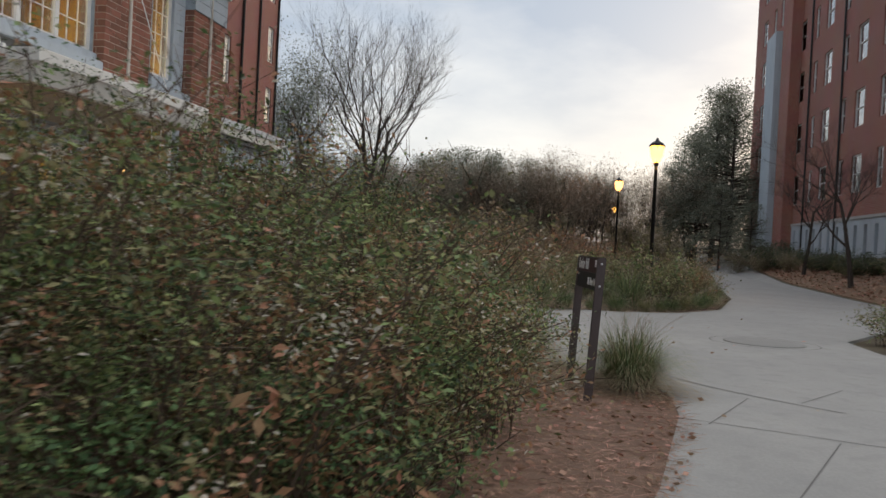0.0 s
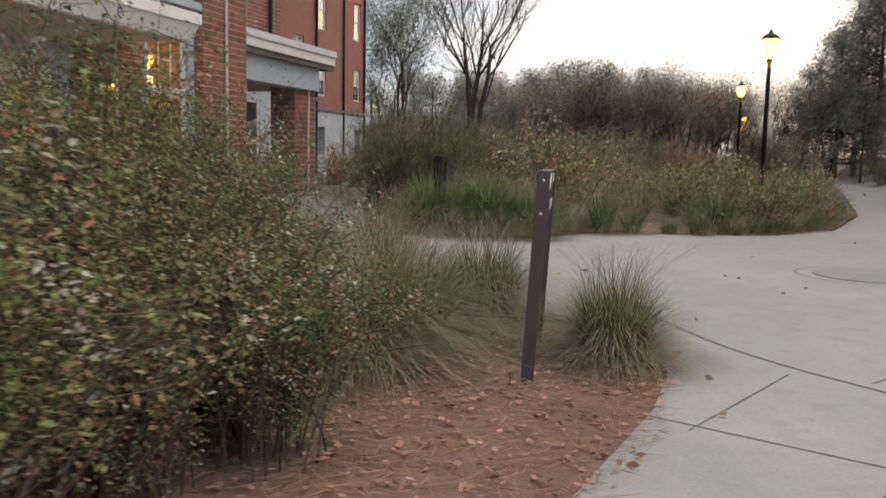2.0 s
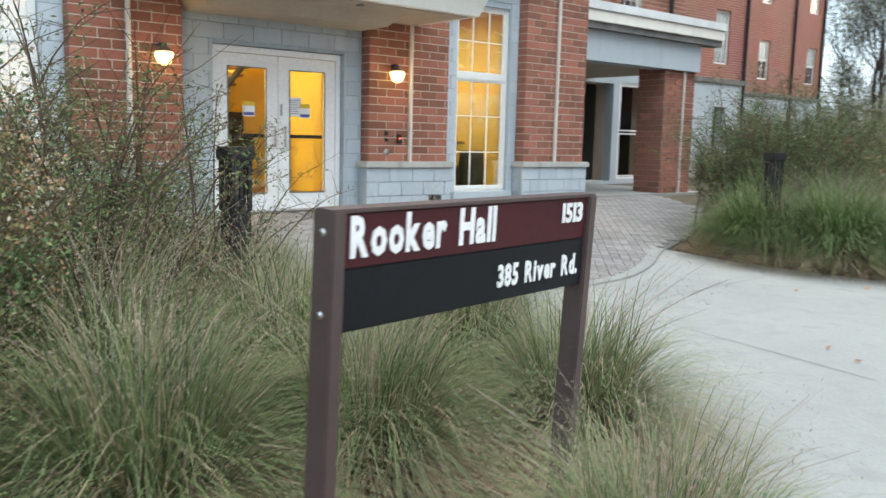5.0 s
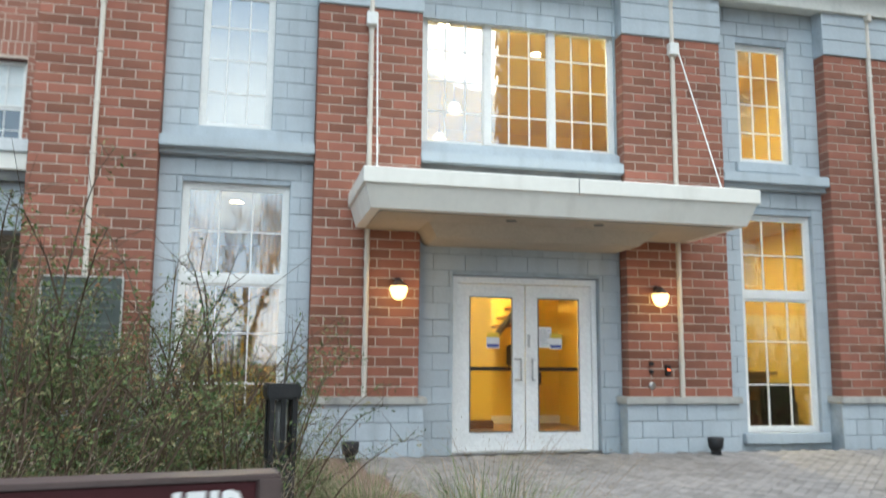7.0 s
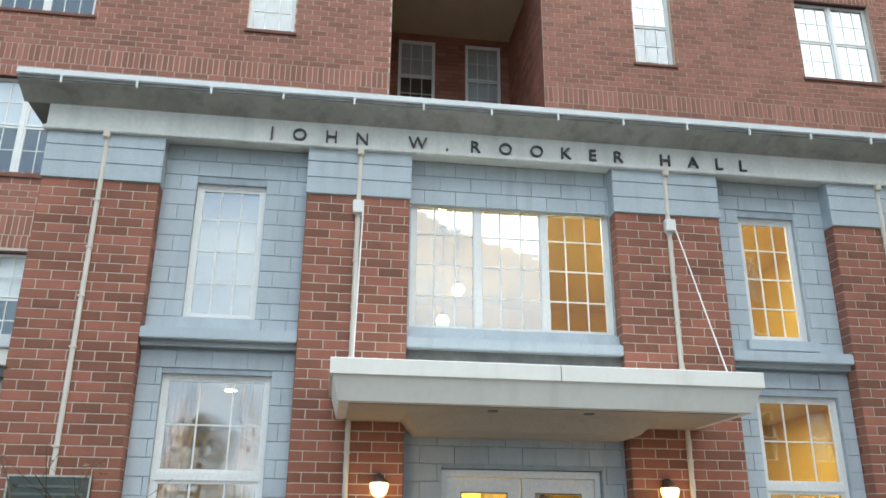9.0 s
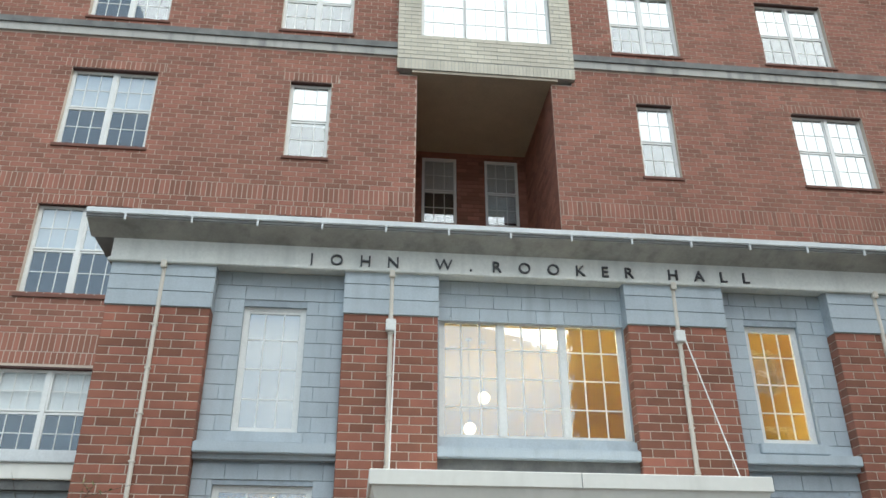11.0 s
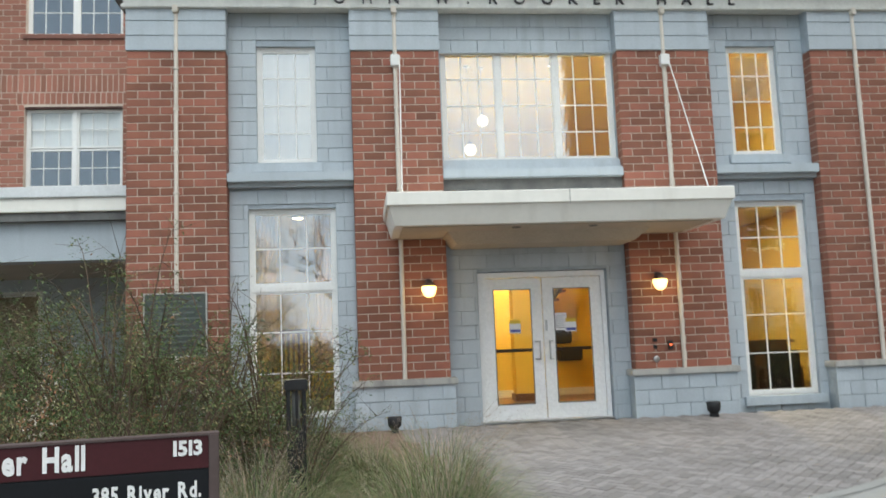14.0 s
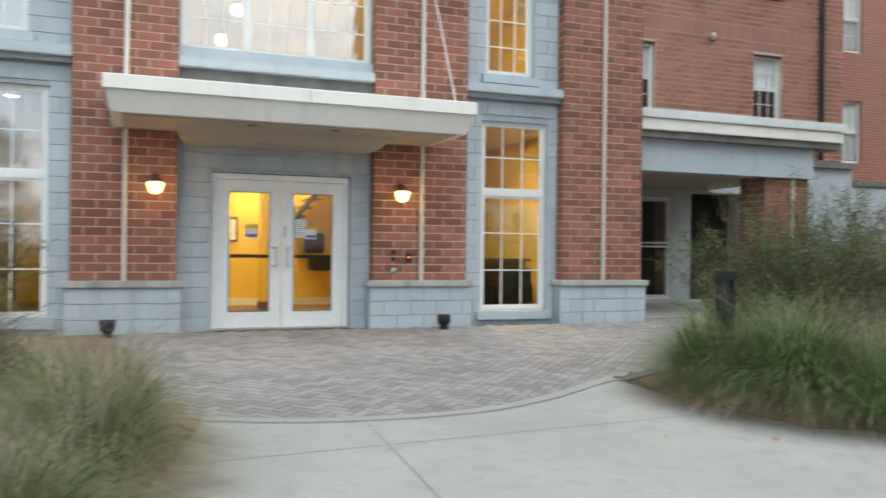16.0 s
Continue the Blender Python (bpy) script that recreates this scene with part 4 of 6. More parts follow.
def downpipe(x, y, z0, z1, group):
    d = thing("downpipe", "dark metal rainwater downpipe on the brick wall", "downpipe", group)
    bm = bmesh.new()
    tube(bm, (x, y - 0.07, z0), (x, y - 0.07, z1), 0.06, n=10)
    part("pipe", bm, M_METAL_DARK, d)
    for z in range(int(z0) + 1, int(z1), 3):
        part("strap", soft_box(x - 0.08, y - 0.08, z, x + 0.08, y, z + 0.05, 0.006), M_METAL_DARK, d)


downpipe(14.0, WY, 3.5, 17.4, "downpipes")
lampb = thing("wall_fitting", "small round fitting on the brick wall", "fitting")
part("cap", lathe([(0.09, 0), (0.09, 0.06), (0.06, 0.1)], 14), M_SOFFIT, lampb)
lampb.matrix_world = pose(10.7, WY, 6.25, 90, 0, 0)


# ---- porches either side of the bay ----
def porch(x0, x1, wall_x, flip):
    n = "a" if flip else "b"
    structure(f"roof_porch_{n}", boxes((x0, 0.35, 3.34, x1, 4.37, 3.50)), M_STONE, "stained stone porch roof slab", "roof")
    structure(f"trim_porch_top_{n}", soft_box(x0, 0.28, 3.44, x1, 0.5, 3.60, 0.012), M_GUTTER_TOP, "white metal edge of the porch roof", "trim")
    structure(f"trim_porch_{n}", soft_box(x0, 0.32, 3.24, x1, 0.6, 3.44, 0.01), M_CANOPY, "stained white edge of the porch roof", "trim")
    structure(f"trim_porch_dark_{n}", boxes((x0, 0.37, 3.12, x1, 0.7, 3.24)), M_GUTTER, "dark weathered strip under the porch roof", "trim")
    structure(f"beam_porch_{n}", boxes((x0 + (0.6 if flip else 0), 0.5, 2.56, x1 - (0 if flip else 0.55), 0.9, 3.12)), M_BLOCK, "pale grey porch beam", "beam")
    structure(f"ceiling_porch_{n}", boxes((x0, 0.9, 2.62, x1, 4.37, 2.68)), M_SOFFIT, "shaded porch soffit", "ceiling")
    cx = x1 - 1.05 if not flip else x0 + 1.05
    col = structure(f"wall_porch_pier_{n}", boxes((cx - 0.5, 0.62, -0.3, cx + 0.5, 1.3, 2.8)), M_MORTAR, "red brick porch pier with a white pipe", "wall")
    v, f = brick_data(list(rects(cx - 0.5, cx + 0.5, -0.1, 2.98, [], 0.31, 0.118, 0.0135)), 0.014, lambda u, o, w: (u, 0.62 - o, w))
    tagged(data_part("brickwork", v, f, M_BRICK_UP, col), kind="stuff")
    v, f = brick_data(list(rects(0.62, 1.3, -0.1, 2.6, [], 0.31, 0.118, 0.0135)), 0.014, lambda u, o, w: (cx - 0.5 - o, u, w))
    tagged(data_part("brickwork", v, [q[::-1] for q in f], M_BRICK_UP, col), kind="stuff")
    back = [(8.5, 9.4, 0.1, 2.4), (11.75, 13.0, 0.1, 2.6)] if not flip else [(-9.4, -8.5, 0.1, 2.4), (-13.0, -11.75, 0.1, 2.6)]
    lo_x, hi_x = (5.85, 14.79) if not flip else (-24.0, -5.93)
    structure(f"wall_porch_back_{n}", holed(lo_x, hi_x, -0.3, 3.3, 4.1, 4.36, back + ([(9.95, 11.5, 0.05, 2.55)] if not flip else [])), M_BLOCK, "shaded grey block wall at the back of the porch", "wall")
    structure(f"trim_base_ledge_{n}", boxes((hi_x - 4.2 if not flip else lo_x, 4.0, 3.28, hi_x if not flip else lo_x + 13.3, 4.4, 3.42)), M_GUTTER, "dark weathered ledge over the grey base", "ledge")
    for q, (a, b, c, d) in enumerate(back):
        window(f"window_porch_{n}_{q}", back[q], 4.15, [(a + 0.06, b - 0.06, 1.35, d - 0.06, 1, 1), (a + 0.06, b - 0.06, c + 0.06, 1.3, 1, 1)], 1, 1, "dark glazed door with white frame under the porch", M_GLASS_DOOR)
    structure(f"floor_porch_{n}", boxes((x0, 0.5, -0.2, x1, 4.1, 0.02)), M_CONC, "concrete porch floor", "floor")
    pipe = thing("wall_pipe", "thin white painted pipe on the porch pier", "pipe", "pipes on the piers")
    bm = bmesh.new()
    tube(bm, (cx + 0.1, 0.585, 0.0), (cx + 0.1, 0.585, 2.95), 0.028)
    part("tube", bm, M_PIPE, pipe)


porch(5.85, 10.5, 5.83, False)
porch(-10.6, -5.93, -5.9, True)


# ---- far brick walls ----
def far_brick(name, a, b, mortar):
    m = bpy.data.materials.new(name)
    m.use_nodes = True
    n, l = m.node_tree.nodes, m.node_tree.links
    p = n["Principled BSDF"]
    p.inputs["Roughness"].default_value = 0.85
    geo = n.new("ShaderNodeNewGeometry")
    sep = n.new("ShaderNodeSeparateXYZ")
    l.new(geo.outputs["Position"], sep.inputs[0])
    add = n.new("ShaderNodeMath")
    l.new(sep.outputs["X"], add.inputs[0])
    l.new(sep.outputs["Y"], add.inputs[1])
    com = n.new("ShaderNodeCombineXYZ")
    l.new(add.outputs[0], com.inputs["X"])
    l.new(sep.outputs["Z"], com.inputs["Y"])
    tex = n.new("ShaderNodeTexBrick")
    tex.inputs["Scale"].default_value = 1.0
    tex.inputs["Brick Width"].default_value = 0.245
    tex.inputs["Row Height"].default_value = 0.085
    tex.inputs["Mortar Size"].default_value = 0.008
    tex.inputs["Color1"].default_value = (*a, 1)
    tex.inputs["Color2"].default_value = (*b, 1)
    tex.inputs["Mortar"].default_value = (*mortar, 1)
    l.new(com.outputs[0], tex.inputs["Vector"])
    big = n.new("ShaderNodeTexNoise")
    big.inputs["Scale"].default_value = 0.6
    l.new(geo.outputs["Position"], big.inputs["Vector"])
    mul = n.new("ShaderNodeMix")
    mul.data_type, mul.blend_type = 'RGBA', 'MULTIPLY'
    mul.inputs["Factor"].default_value = 0.35
    l.new(tex.outputs["Color"], mul.inputs["A"])
    l.new(big.outputs["Color"], mul.inputs["B"])
    l.new(mul.outputs["Result"], p.inputs["Base Color"])
    return m


M_FARBRICK = far_brick("far_red_brick", (0.39, 0.135, 0.10), (0.32, 0.11, 0.082), (0.44, 0.32, 0.26))
EY = 10.0
EW = [(x, x + 0.85, z, z + (1.68 if z < 5 else 1.98)) for x in (28.05, 32.15) for z in (3.95, 7.18, 10.6, 14.0)]
structure("wall_east_wing", holed(14.7, 33.6, 3.35, 17.5, EY, EY + 0.3, EW), M_FARBRICK, "red brick wall of the far wing", "wall")
structure("wall_east_wing_base", holed(14.7, 33.6, -0.4, 3.2, EY - 0.05, EY + 0.3, [(28, 28.7, 1.0, 2.4), (32.2, 32.9, 1.0, 2.4)]), M_BLOCK, "pale grey block base of the far wing", "wall")
structure("trim_east_wing", boxes((14.7, EY - 0.12, 3.2, 33.7, EY + 0.3, 3.36)), M_GUTTER, "dark weathered ledge over the grey base", "ledge")
structure("wall_east_wing_inner", boxes((14.8, EY + 1.2, -0.3, 33.2, EY + 1.3, 17.3)), M_ROOM, "near-black slab standing in for unlit rooms of the far wing", "wall")
structure("wall_east_wing_end", boxes((33.3, EY + 0.3, -0.4, 33.6, 22, 17.5)), M_FARBRICK, "brick end wall of the far wing", "wall")
structure("roof_east_wing", boxes((14.5, EY - 0.3, 17.5, 33.9, 22, 17.9)), M_ASPH, "dark roof edge of the far wing", "roof")
for k, (a, b, c, d) in enumerate(EW):
    m = (c + d) / 2
    window(f"window_{k + 80}", (a, b, c, d), EY + 0.10, [(a + 0.04, b - 0.04, m + 0.01, d - 0.04, 2, 2), (a + 0.04, b - 0.04, c + 0.04, m - 0.01, 2, 2)], 2, 2, "white sash window in the far brick wing", (M_GLASS_CLEAR, M_GLASS_UP), panes=False, blind=0.5, bars=0.014)
# stepped middle wing between the main wall and the far wing
MY = 7.0
MW = [(x, x + 0.88, z, z + (1.85 if z < 5 else 2.0)) for x in (17.38, 20.2) for z in (3.87, 7.15, 10.6, 14.0)]
structure("wall_middle_wing", holed(14.78, 22.2, 3.36, 17.5, MY, MY + 0.3, MW), M_FARBRICK, "red brick wall of the stepped middle wing", "wall")
structure("wall_middle_wing_base", holed(14.78, 22.2, -0.4, 3.2, MY - 0.05, MY + 0.3, [(17.4, 18.1, 1.0, 2.4), (20.3, 21.0, 1.0, 2.4)]), M_BLOCK, "pale grey block base of the middle wing", "wall")
structure("trim_middle_wing", boxes((14.78, MY - 0.12, 3.2, 22.3, MY + 0.3, 3.36)), M_GUTTER, "dark weathered ledge over the grey base", "ledge")
structure("wall_middle_wing_inner", boxes((14.8, MY + 1.2, -0.3, 21.9, MY + 1.3, 17.3)), M_ROOM, "near-black slab standing in for unlit rooms of the middle wing", "wall")
structure("wall_middle_wing_end", boxes((21.95, MY + 0.3, -0.4, 22.2, EY, 17.5)), M_FARBRICK, "brick end wall of the middle wing", "wall")
structure("roof_middle_wing", boxes((14.6, MY - 0.3, 17.5, 22.5, EY - 0.3, 17.9)), M_ASPH, "dark roof edge of the middle wing", "roof")
for k, (a, b, c, d) in enumerate(MW):
    m = (c + d) / 2
    window(f"window_{k + 100}", (a, b, c, d), MY + 0.10, [(a + 0.04, b - 0.04, m + 0.01, d - 0.04, 3, 2), (a + 0.04, b - 0.04, c + 0.04, m - 0.01, 3, 2)], 3, 2, "white sash window in the middle brick wing", (M_GLASS_CLEAR, M_GLASS_UP), panes=False, blind=0.94, bars=0.014)
downpipe(22.05, MY, 0.2, 17.4, "downpipes")
for x in (30.8, 33.4):
    downpipe(x, EY, 0.2, 17.4, "downpipes")

# opposite dormitory across the path
OY = -21.6
opp = thing("apartment_building", "red brick dormitory with grey base across the path", "building")
OW = [(x, x + (1.6 if i % 2 else 0.9), z, z + 1.95) for i, x in enumerate([11.1 + 3.1 * k for k in range(16)]) for z in (4.6, 8.0, 11.4, 14.8, 18.2, 21.6)]
part("wall", holed(9.9, 62.0, 3.3, 25.5, OY - 0.3, OY, OW), M_FARBRICK, opp)
OB = [(x, x + 0.5, 1.4, 2.9) for x in [11 + 1.55 * k for k in range(33)]]
part("base", holed(9.9, 62.0, 0.2, 3.2, OY - 0.3, OY + 0.06, OB), M_BLOCK, opp, "pale grey block base")
part("ledge", boxes((9.9, OY - 0.3, 3.2, 62, OY + 0.12, 3.34)), M_STONE, opp)
part("end_wall", boxes((9.9, OY - 13, 0.2, 10.2, OY - 0.3, 25.5)), M_FARBRICK, opp)
part("far_end_wall", boxes((61.7, OY - 13, 0.2, 62.0, OY - 0.3, 25.5)), M_FARBRICK, opp)
# added near-black slab for the darkness behind the panes
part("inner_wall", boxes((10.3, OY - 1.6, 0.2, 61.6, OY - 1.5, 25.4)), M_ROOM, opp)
bm = bmesh.new()
v = [bm.verts.new(p) for p in ((9.5, OY + 0.4, 25.5), (62.4, OY + 0.4, 25.5), (62.4, OY - 13.4, 25.5), (9.5, OY - 13.4, 25.5), (10.5, OY - 6.5, 29.0), (61.4, OY - 6.5, 29.0))]
for f in ((0, 1, 5, 4), (1, 2, 5), (2, 3, 4, 5), (3, 0, 4), (3, 2, 1, 0)):
    bm.faces.new([v[i] for i in f])
part("roof", bm, M_ASPH, opp)
part("bay", boxes((50.0, OY, 0.2, 53.0, OY + 0.9, 17.2)), M_BLOCK, opp, "pale grey block bay")
part("bay_brick", boxes((46.2, OY, 0.2, 48.8, OY + 0.7, 25.5)), M_FARBRICK, opp)
for a, b, c, d in OW:
    w = part("window", boxes((a, OY - 0.16, c, a + 0.06, OY - 0.08, d), (b - 0.06, OY - 0.16, c, b, OY - 0.08, d), (a + 0.06, OY - 0.16, d - 0.06, b - 0.06, OY - 0.08, d), (a + 0.06, OY - 0.16, c, b - 0.06, OY - 0.08, c + 0.06), (a + 0.06, OY - 0.16, (c + d) / 2 - 0.03, b - 0.06, OY - 0.08, (c + d) / 2 + 0.03)), M_WHITE, opp)
    part("pane", boxes((a + 0.05, OY - 0.13, c + 0.05, b - 0.05, OY - 0.125, d - 0.05)), M_GLASS_UP, w)
for x in (20.0, 36.5, 43.4):
    downpipe(x, OY + 0.16, 0.6, 25.4, "downpipes of the opposite building")


# ---- ground, path, plaza ----
def axis(lo, hi, near, fine, coarse):
    out, v = [], lo
    while v < hi:
        out.append(v)
        v += fine if near[0] < v < near[1] else coarse
    return out + [hi]


gx, gy = axis(-400, 600, (-20, 44), 0.5, 20), axis(-400, 400, (-24, 8), 0.5, 20)
rng = np.random.default_rng(3)
verts, faces = [], []
for y in gy:
    for x in gx:
        z = ground_z(x, y)
        verts.append((x, y, z - 0.03 + 0.015 * noise.noise(Vector((x * 1.1, y * 1.1, 0)))))
nx = len(gx)
for j in range(len(gy) - 1):
    for i in range(nx - 1):
        k = j * nx + i
        faces.append((k, k + 1, k + nx + 1, k + nx))
tagged(data_part("ground", verts, faces, M_SOIL, smooth=True), "bare earth and leaf litter of the planting beds", "ground", "", "structure")


def laid(name, pts, lift, material, label, category, cuts=(), drop=0.10):
    """A paved or mulched sheet that follows the ground, cut by joints."""
    bm = bmesh.new()
    bm.faces.new([bm.verts.new((x, y, 0)) for x, y in pts])
    for y in (-5, -9, -17.5):
        bmesh.ops.bisect_plane(bm, geom=bm.verts[:] + bm.edges[:] + bm.faces[:], plane_co=(0, y, 0), plane_no=(0, 1, 0))
    bmesh.ops.bisect_plane(bm, geom=bm.verts[:] + bm.edges[:] + bm.faces[:], plane_co=(30, 0, 0), plane_no=(1, 0, 0))
    for (px, py), (nx_, ny_), lim in cuts:
        for s in (-0.006, 0.006):
            geom = [f for f in bm.faces if lim(f.calc_center_median())]
            es = {e for f in geom for e in f.edges}
            vs = {v for f in geom for v in f.verts}
            bmesh.ops.bisect_plane(bm, geom=list(vs) + list(es) + geom, plane_co=(px + s * nx_, py + s * ny_, 0), plane_no=(nx_, ny_, 0))
        sliver = [f for f in bm.faces if abs((f.calc_center_median().x - px) * nx_ + (f.calc_center_median().y - py) * ny_) < 0.0058 and lim(f.calc_center_median())]
        bmesh.ops.delete(bm, geom=sliver, context='FACES_KEEP_BOUNDARY')
    bmesh.ops.recalc_face_normals(bm, faces=bm.faces[:])
    for f in bm.faces:
        if f.normal.z < 0:
            f.normal_flip()
    for v in bm.verts:
        v.co.z = ground_z(v.co.x, v.co.y) + lift
    edges = [e for e in bm.edges if len(e.link_faces) == 1]
    out = bmesh.ops.extrude_edge_only(bm, edges=edges)
    for v in out["geom"]:
        if isinstance(v, bmesh.types.BMVert):
            v.co.z -= drop
    return structure(name, bm, material, label, category)


ARC = [(-1.45, -4.78), (-0.9, -4.97), (-0.3, -5.08), (0.4, -5.10), (1.0, -5.0), (1.55, -4.78), (2.0, -4.53), (2.4, -4.28), (2.75, -4.10)]
CONC = [(-40, -6.6), (-11.5, -7.2), (-9.2, -8.15), (-6.8, -8.70), (-4.6, -9.04), (-3.8, -9.07), (-3.3, -8.98), (-2.75, -8.55), (-2.25, -7.8), (-1.95, -6.6), (-1.72, -5.9)] + ARC + \
       [(2.9, -5.2), (3.2, -6.3), (4.2, -6.75), (5.4, -7.2), (6.3, -8.5), (7.3, -10.3), (9.3, -11.5), (15.2, -12.75), (31, -14.4), (75, -18),
        (75, -21), (31.6, -17.9), (15.9, -17.4), (6.0, -14.2), (2.9, -12.5), (1.3, -12.5), (-2, -13.8), (-12, -16.5), (-40, -17.5)]
laid("pavement", CONC, 0.02, M_CONC, "pale grey concrete footpath with cut joints", "pavement")


def ribbon(name, pts, width, lift, material, label, category):
    """A flat strip along a smoothed line on the ground."""
    line = [Vector((*p, 0)) for p in pts]
    fine_pts = []
    for i in range(len(line) - 1):
        p0, p1, p2, p3 = line[max(0, i - 1)], line[i], line[i + 1], line[min(len(line) - 1, i + 2)]
        for k in range(8):
            t = k / 8
            fine_pts.append(0.5 * ((2 * p1) + (p2 - p0) * t + (2 * p0 - 5 * p1 + 4 * p2 - p3) * t * t + (3 * p1 - p0 - 3 * p2 + p3) * t ** 3))
    fine_pts.append(line[-1])
    verts, faces = [], []
    for i, p in enumerate(fine_pts):
        d = (fine_pts[min(i + 1, len(fine_pts) - 1)] - fine_pts[max(0, i - 1)]).normalized()
        s = Vector((-d.y, d.x, 0)) * width / 2
        for q in (p - s, p + s):
            verts.append((q.x, q.y, ground_z(q.x, q.y) + lift))
        if i:
            k = 2 * i
            faces.append((k - 2, k, k + 1, k - 1))
    return tagged(data_part(name, verts, faces, material), label, category, "", "structure")


ribbon("pavement_joint_curve", [(3.4, -8.3), (2.61, -7.93), (1.5, -7.8), (0.47, -8.03), (-1.21, -8.51), (-2.58, -9.22), (-3.3, -9.79), (-3.9, -10.5)], 0.018, 0.0245, M_CJOINT, "dark curved joint cut in the concrete", "joint")
for k, (p, q) in enumerate((((-4.87, -9.23), (-3.51, -9.77)), ((-7.6, -9.07), (-5.15, -10.1)), ((-0.22, -5.2), (-0.34, -7.9)), ((-1.75, -5.95), (3.0, -5.6)), ((-3.54, -10.23), (-2.55, -10.86)), ((-4.70, -9.03), (-5.4, -11.1)),
                           ((4.2, -6.8), (6.6, -13.9)), ((9.5, -11.6), (10.9, -15.9)), ((14.5, -12.7), (14.6, -17)), ((20, -13.3), (20.2, -17.5)))):
    ribbon(f"pavement_joint_{k}", [p, ((p[0] + q[0]) / 2, (p[1] + q[1]) / 2), q], 0.006 if k in (2, 3) else 0.011, 0.0235, M_CJOINT, "dark straight joint cut in the concrete", "joint")
ribbon("pavement_curb", [(x, y + 0.06) for x, y in ARC], 0.12, 0.026, M_CONC, "pale concrete edging band of the paved plaza", "kerb")
ribbon("pavement_curb_joint", [(x, y - 0.03) for x, y in ARC], 0.012, 0.030, M_CJOINT, "dark joint along the edging band", "joint")
MH = (1.85, -11.0)
manhole = thing("manhole_cover", "round concrete manhole cover set in the footpath", "manhole cover")
part("lid", lathe([(0.60, 0.0), (0.60, 0.012), (0.585, 0.016)], 40, (MH[0], MH[1], -0.342)), mat("manhole_lid", (0.27, 0.265, 0.25), (0.23, 0.225, 0.21), rough=0.9, scale=2), manhole)
ring = [(MH[0] + 0.80 * math.cos(a * math.pi / 12), MH[1] + 0.80 * math.sin(a * math.pi / 12)) for a in range(25)]
ribbon("pavement_joint_ring", ring, 0.018, 0.0245, M_CJOINT, "dark ring joint round the manhole", "joint")
MULCH = [(-9.0, -8.3), (-6.8, -8.82), (-4.6, -9.16), (-3.8, -9.2), (-3.2, -9.08), (-2.6, -8.6), (-2.1, -7.8), (-1.85, -6.6), (-1.62, -5.9), (-1.4, -4.85), (-2.2, -0.1), (-9.5, -0.1), (-9.5, -7.4)]
laid("ground_mulch", MULCH, 0.012, M_MULCH, "rusty brown pine straw mulch with fallen leaves", "mulch", drop=0.05)
MULCH2 = [(3.0, -4.1), (2.95, -5.2), (3.25, -6.25), (4.2, -6.7), (5.4, -7.15), (6.3, -8.4), (7.3, -10.2), (9.3, -11.4), (15.2, -12.65), (15.2, -11), (9, -8), (6, -4), (4.2, -3.6)]
laid("ground_mulch_far", MULCH2, 0.010, M_MULCH, "pine straw mulch along the far bed", "mulch", drop=0.05)
PLAZA = [(-2.3, -0.08), (-1.62, -4.7)] + ARC[1:] + [(4.0, -3.55), (5.8, -2.6), (7.4, -1.5), (8.4, 0.3), (8.4, 0.5), (5.86, 0.5), (5.86, -0.08)]
laid("pavement_plaza", PLAZA, 0.0, M_CJOINT, "dark sand joints between clay pavers", "pavement", drop=0.06)


def inside(x, y, poly):
    ok = False
    for (x0, y0), (x1, y1) in zip(poly, poly[1:] + poly[:1]):
        if (y0 > y) != (y1 > y) and x < (x1 - x0) * (y - y0) / (y1 - y0) + x0:
            ok = not ok
    return ok


# ---- sign ----
SL, SR = Vector((-4.345, -8.37)), Vector((-3.310, -8.198))
yaw = math.degrees(math.atan2(SR.y - SL.y, SR.x - SL.x))
span = (SR - SL).length
sign = thing("building_sign", "maroon and black name sign on two brown posts", "sign")
for x in (0.0, span):
    part("post", soft_box(x - 0.020, -0.036, -1.22, x + 0.020, 0.036, 0.0, 0.004), M_BRONZE, sign)
    for z in (-0.05, -0.24):
        part("bolt", lathe([(0.011, 0), (0.009, 0.006)], 10, (x, 0, 0)), M_STEEL, sign).matrix_local = pose(x - 0.018, 0.0, z, 0, -90, 0) @ Matrix.Translation((-x, 0, 0))
part("upper_panel", soft_box(0.019, -0.023, -0.135, span - 0.019, 0.023, -0.006, 0.003), M_MAROON, sign, "maroon upper panel")
part("lower_panel", soft_box(0.019, -0.023, -0.285, span - 0.019, 0.023, -0.136, 0.003), M_BLACKP, sign, "black lower panel")
part("top_cap", soft_box(-0.0195, -0.030, -0.006, span + 0.0195, 0.030, 0.004, 0.002), M_BRONZE, sign)
sign.matrix_world = pose(SL.x, SL.y, 0.885, 0, 0, yaw) @ pose(0, 0, 0, 2.8, 0, 0)


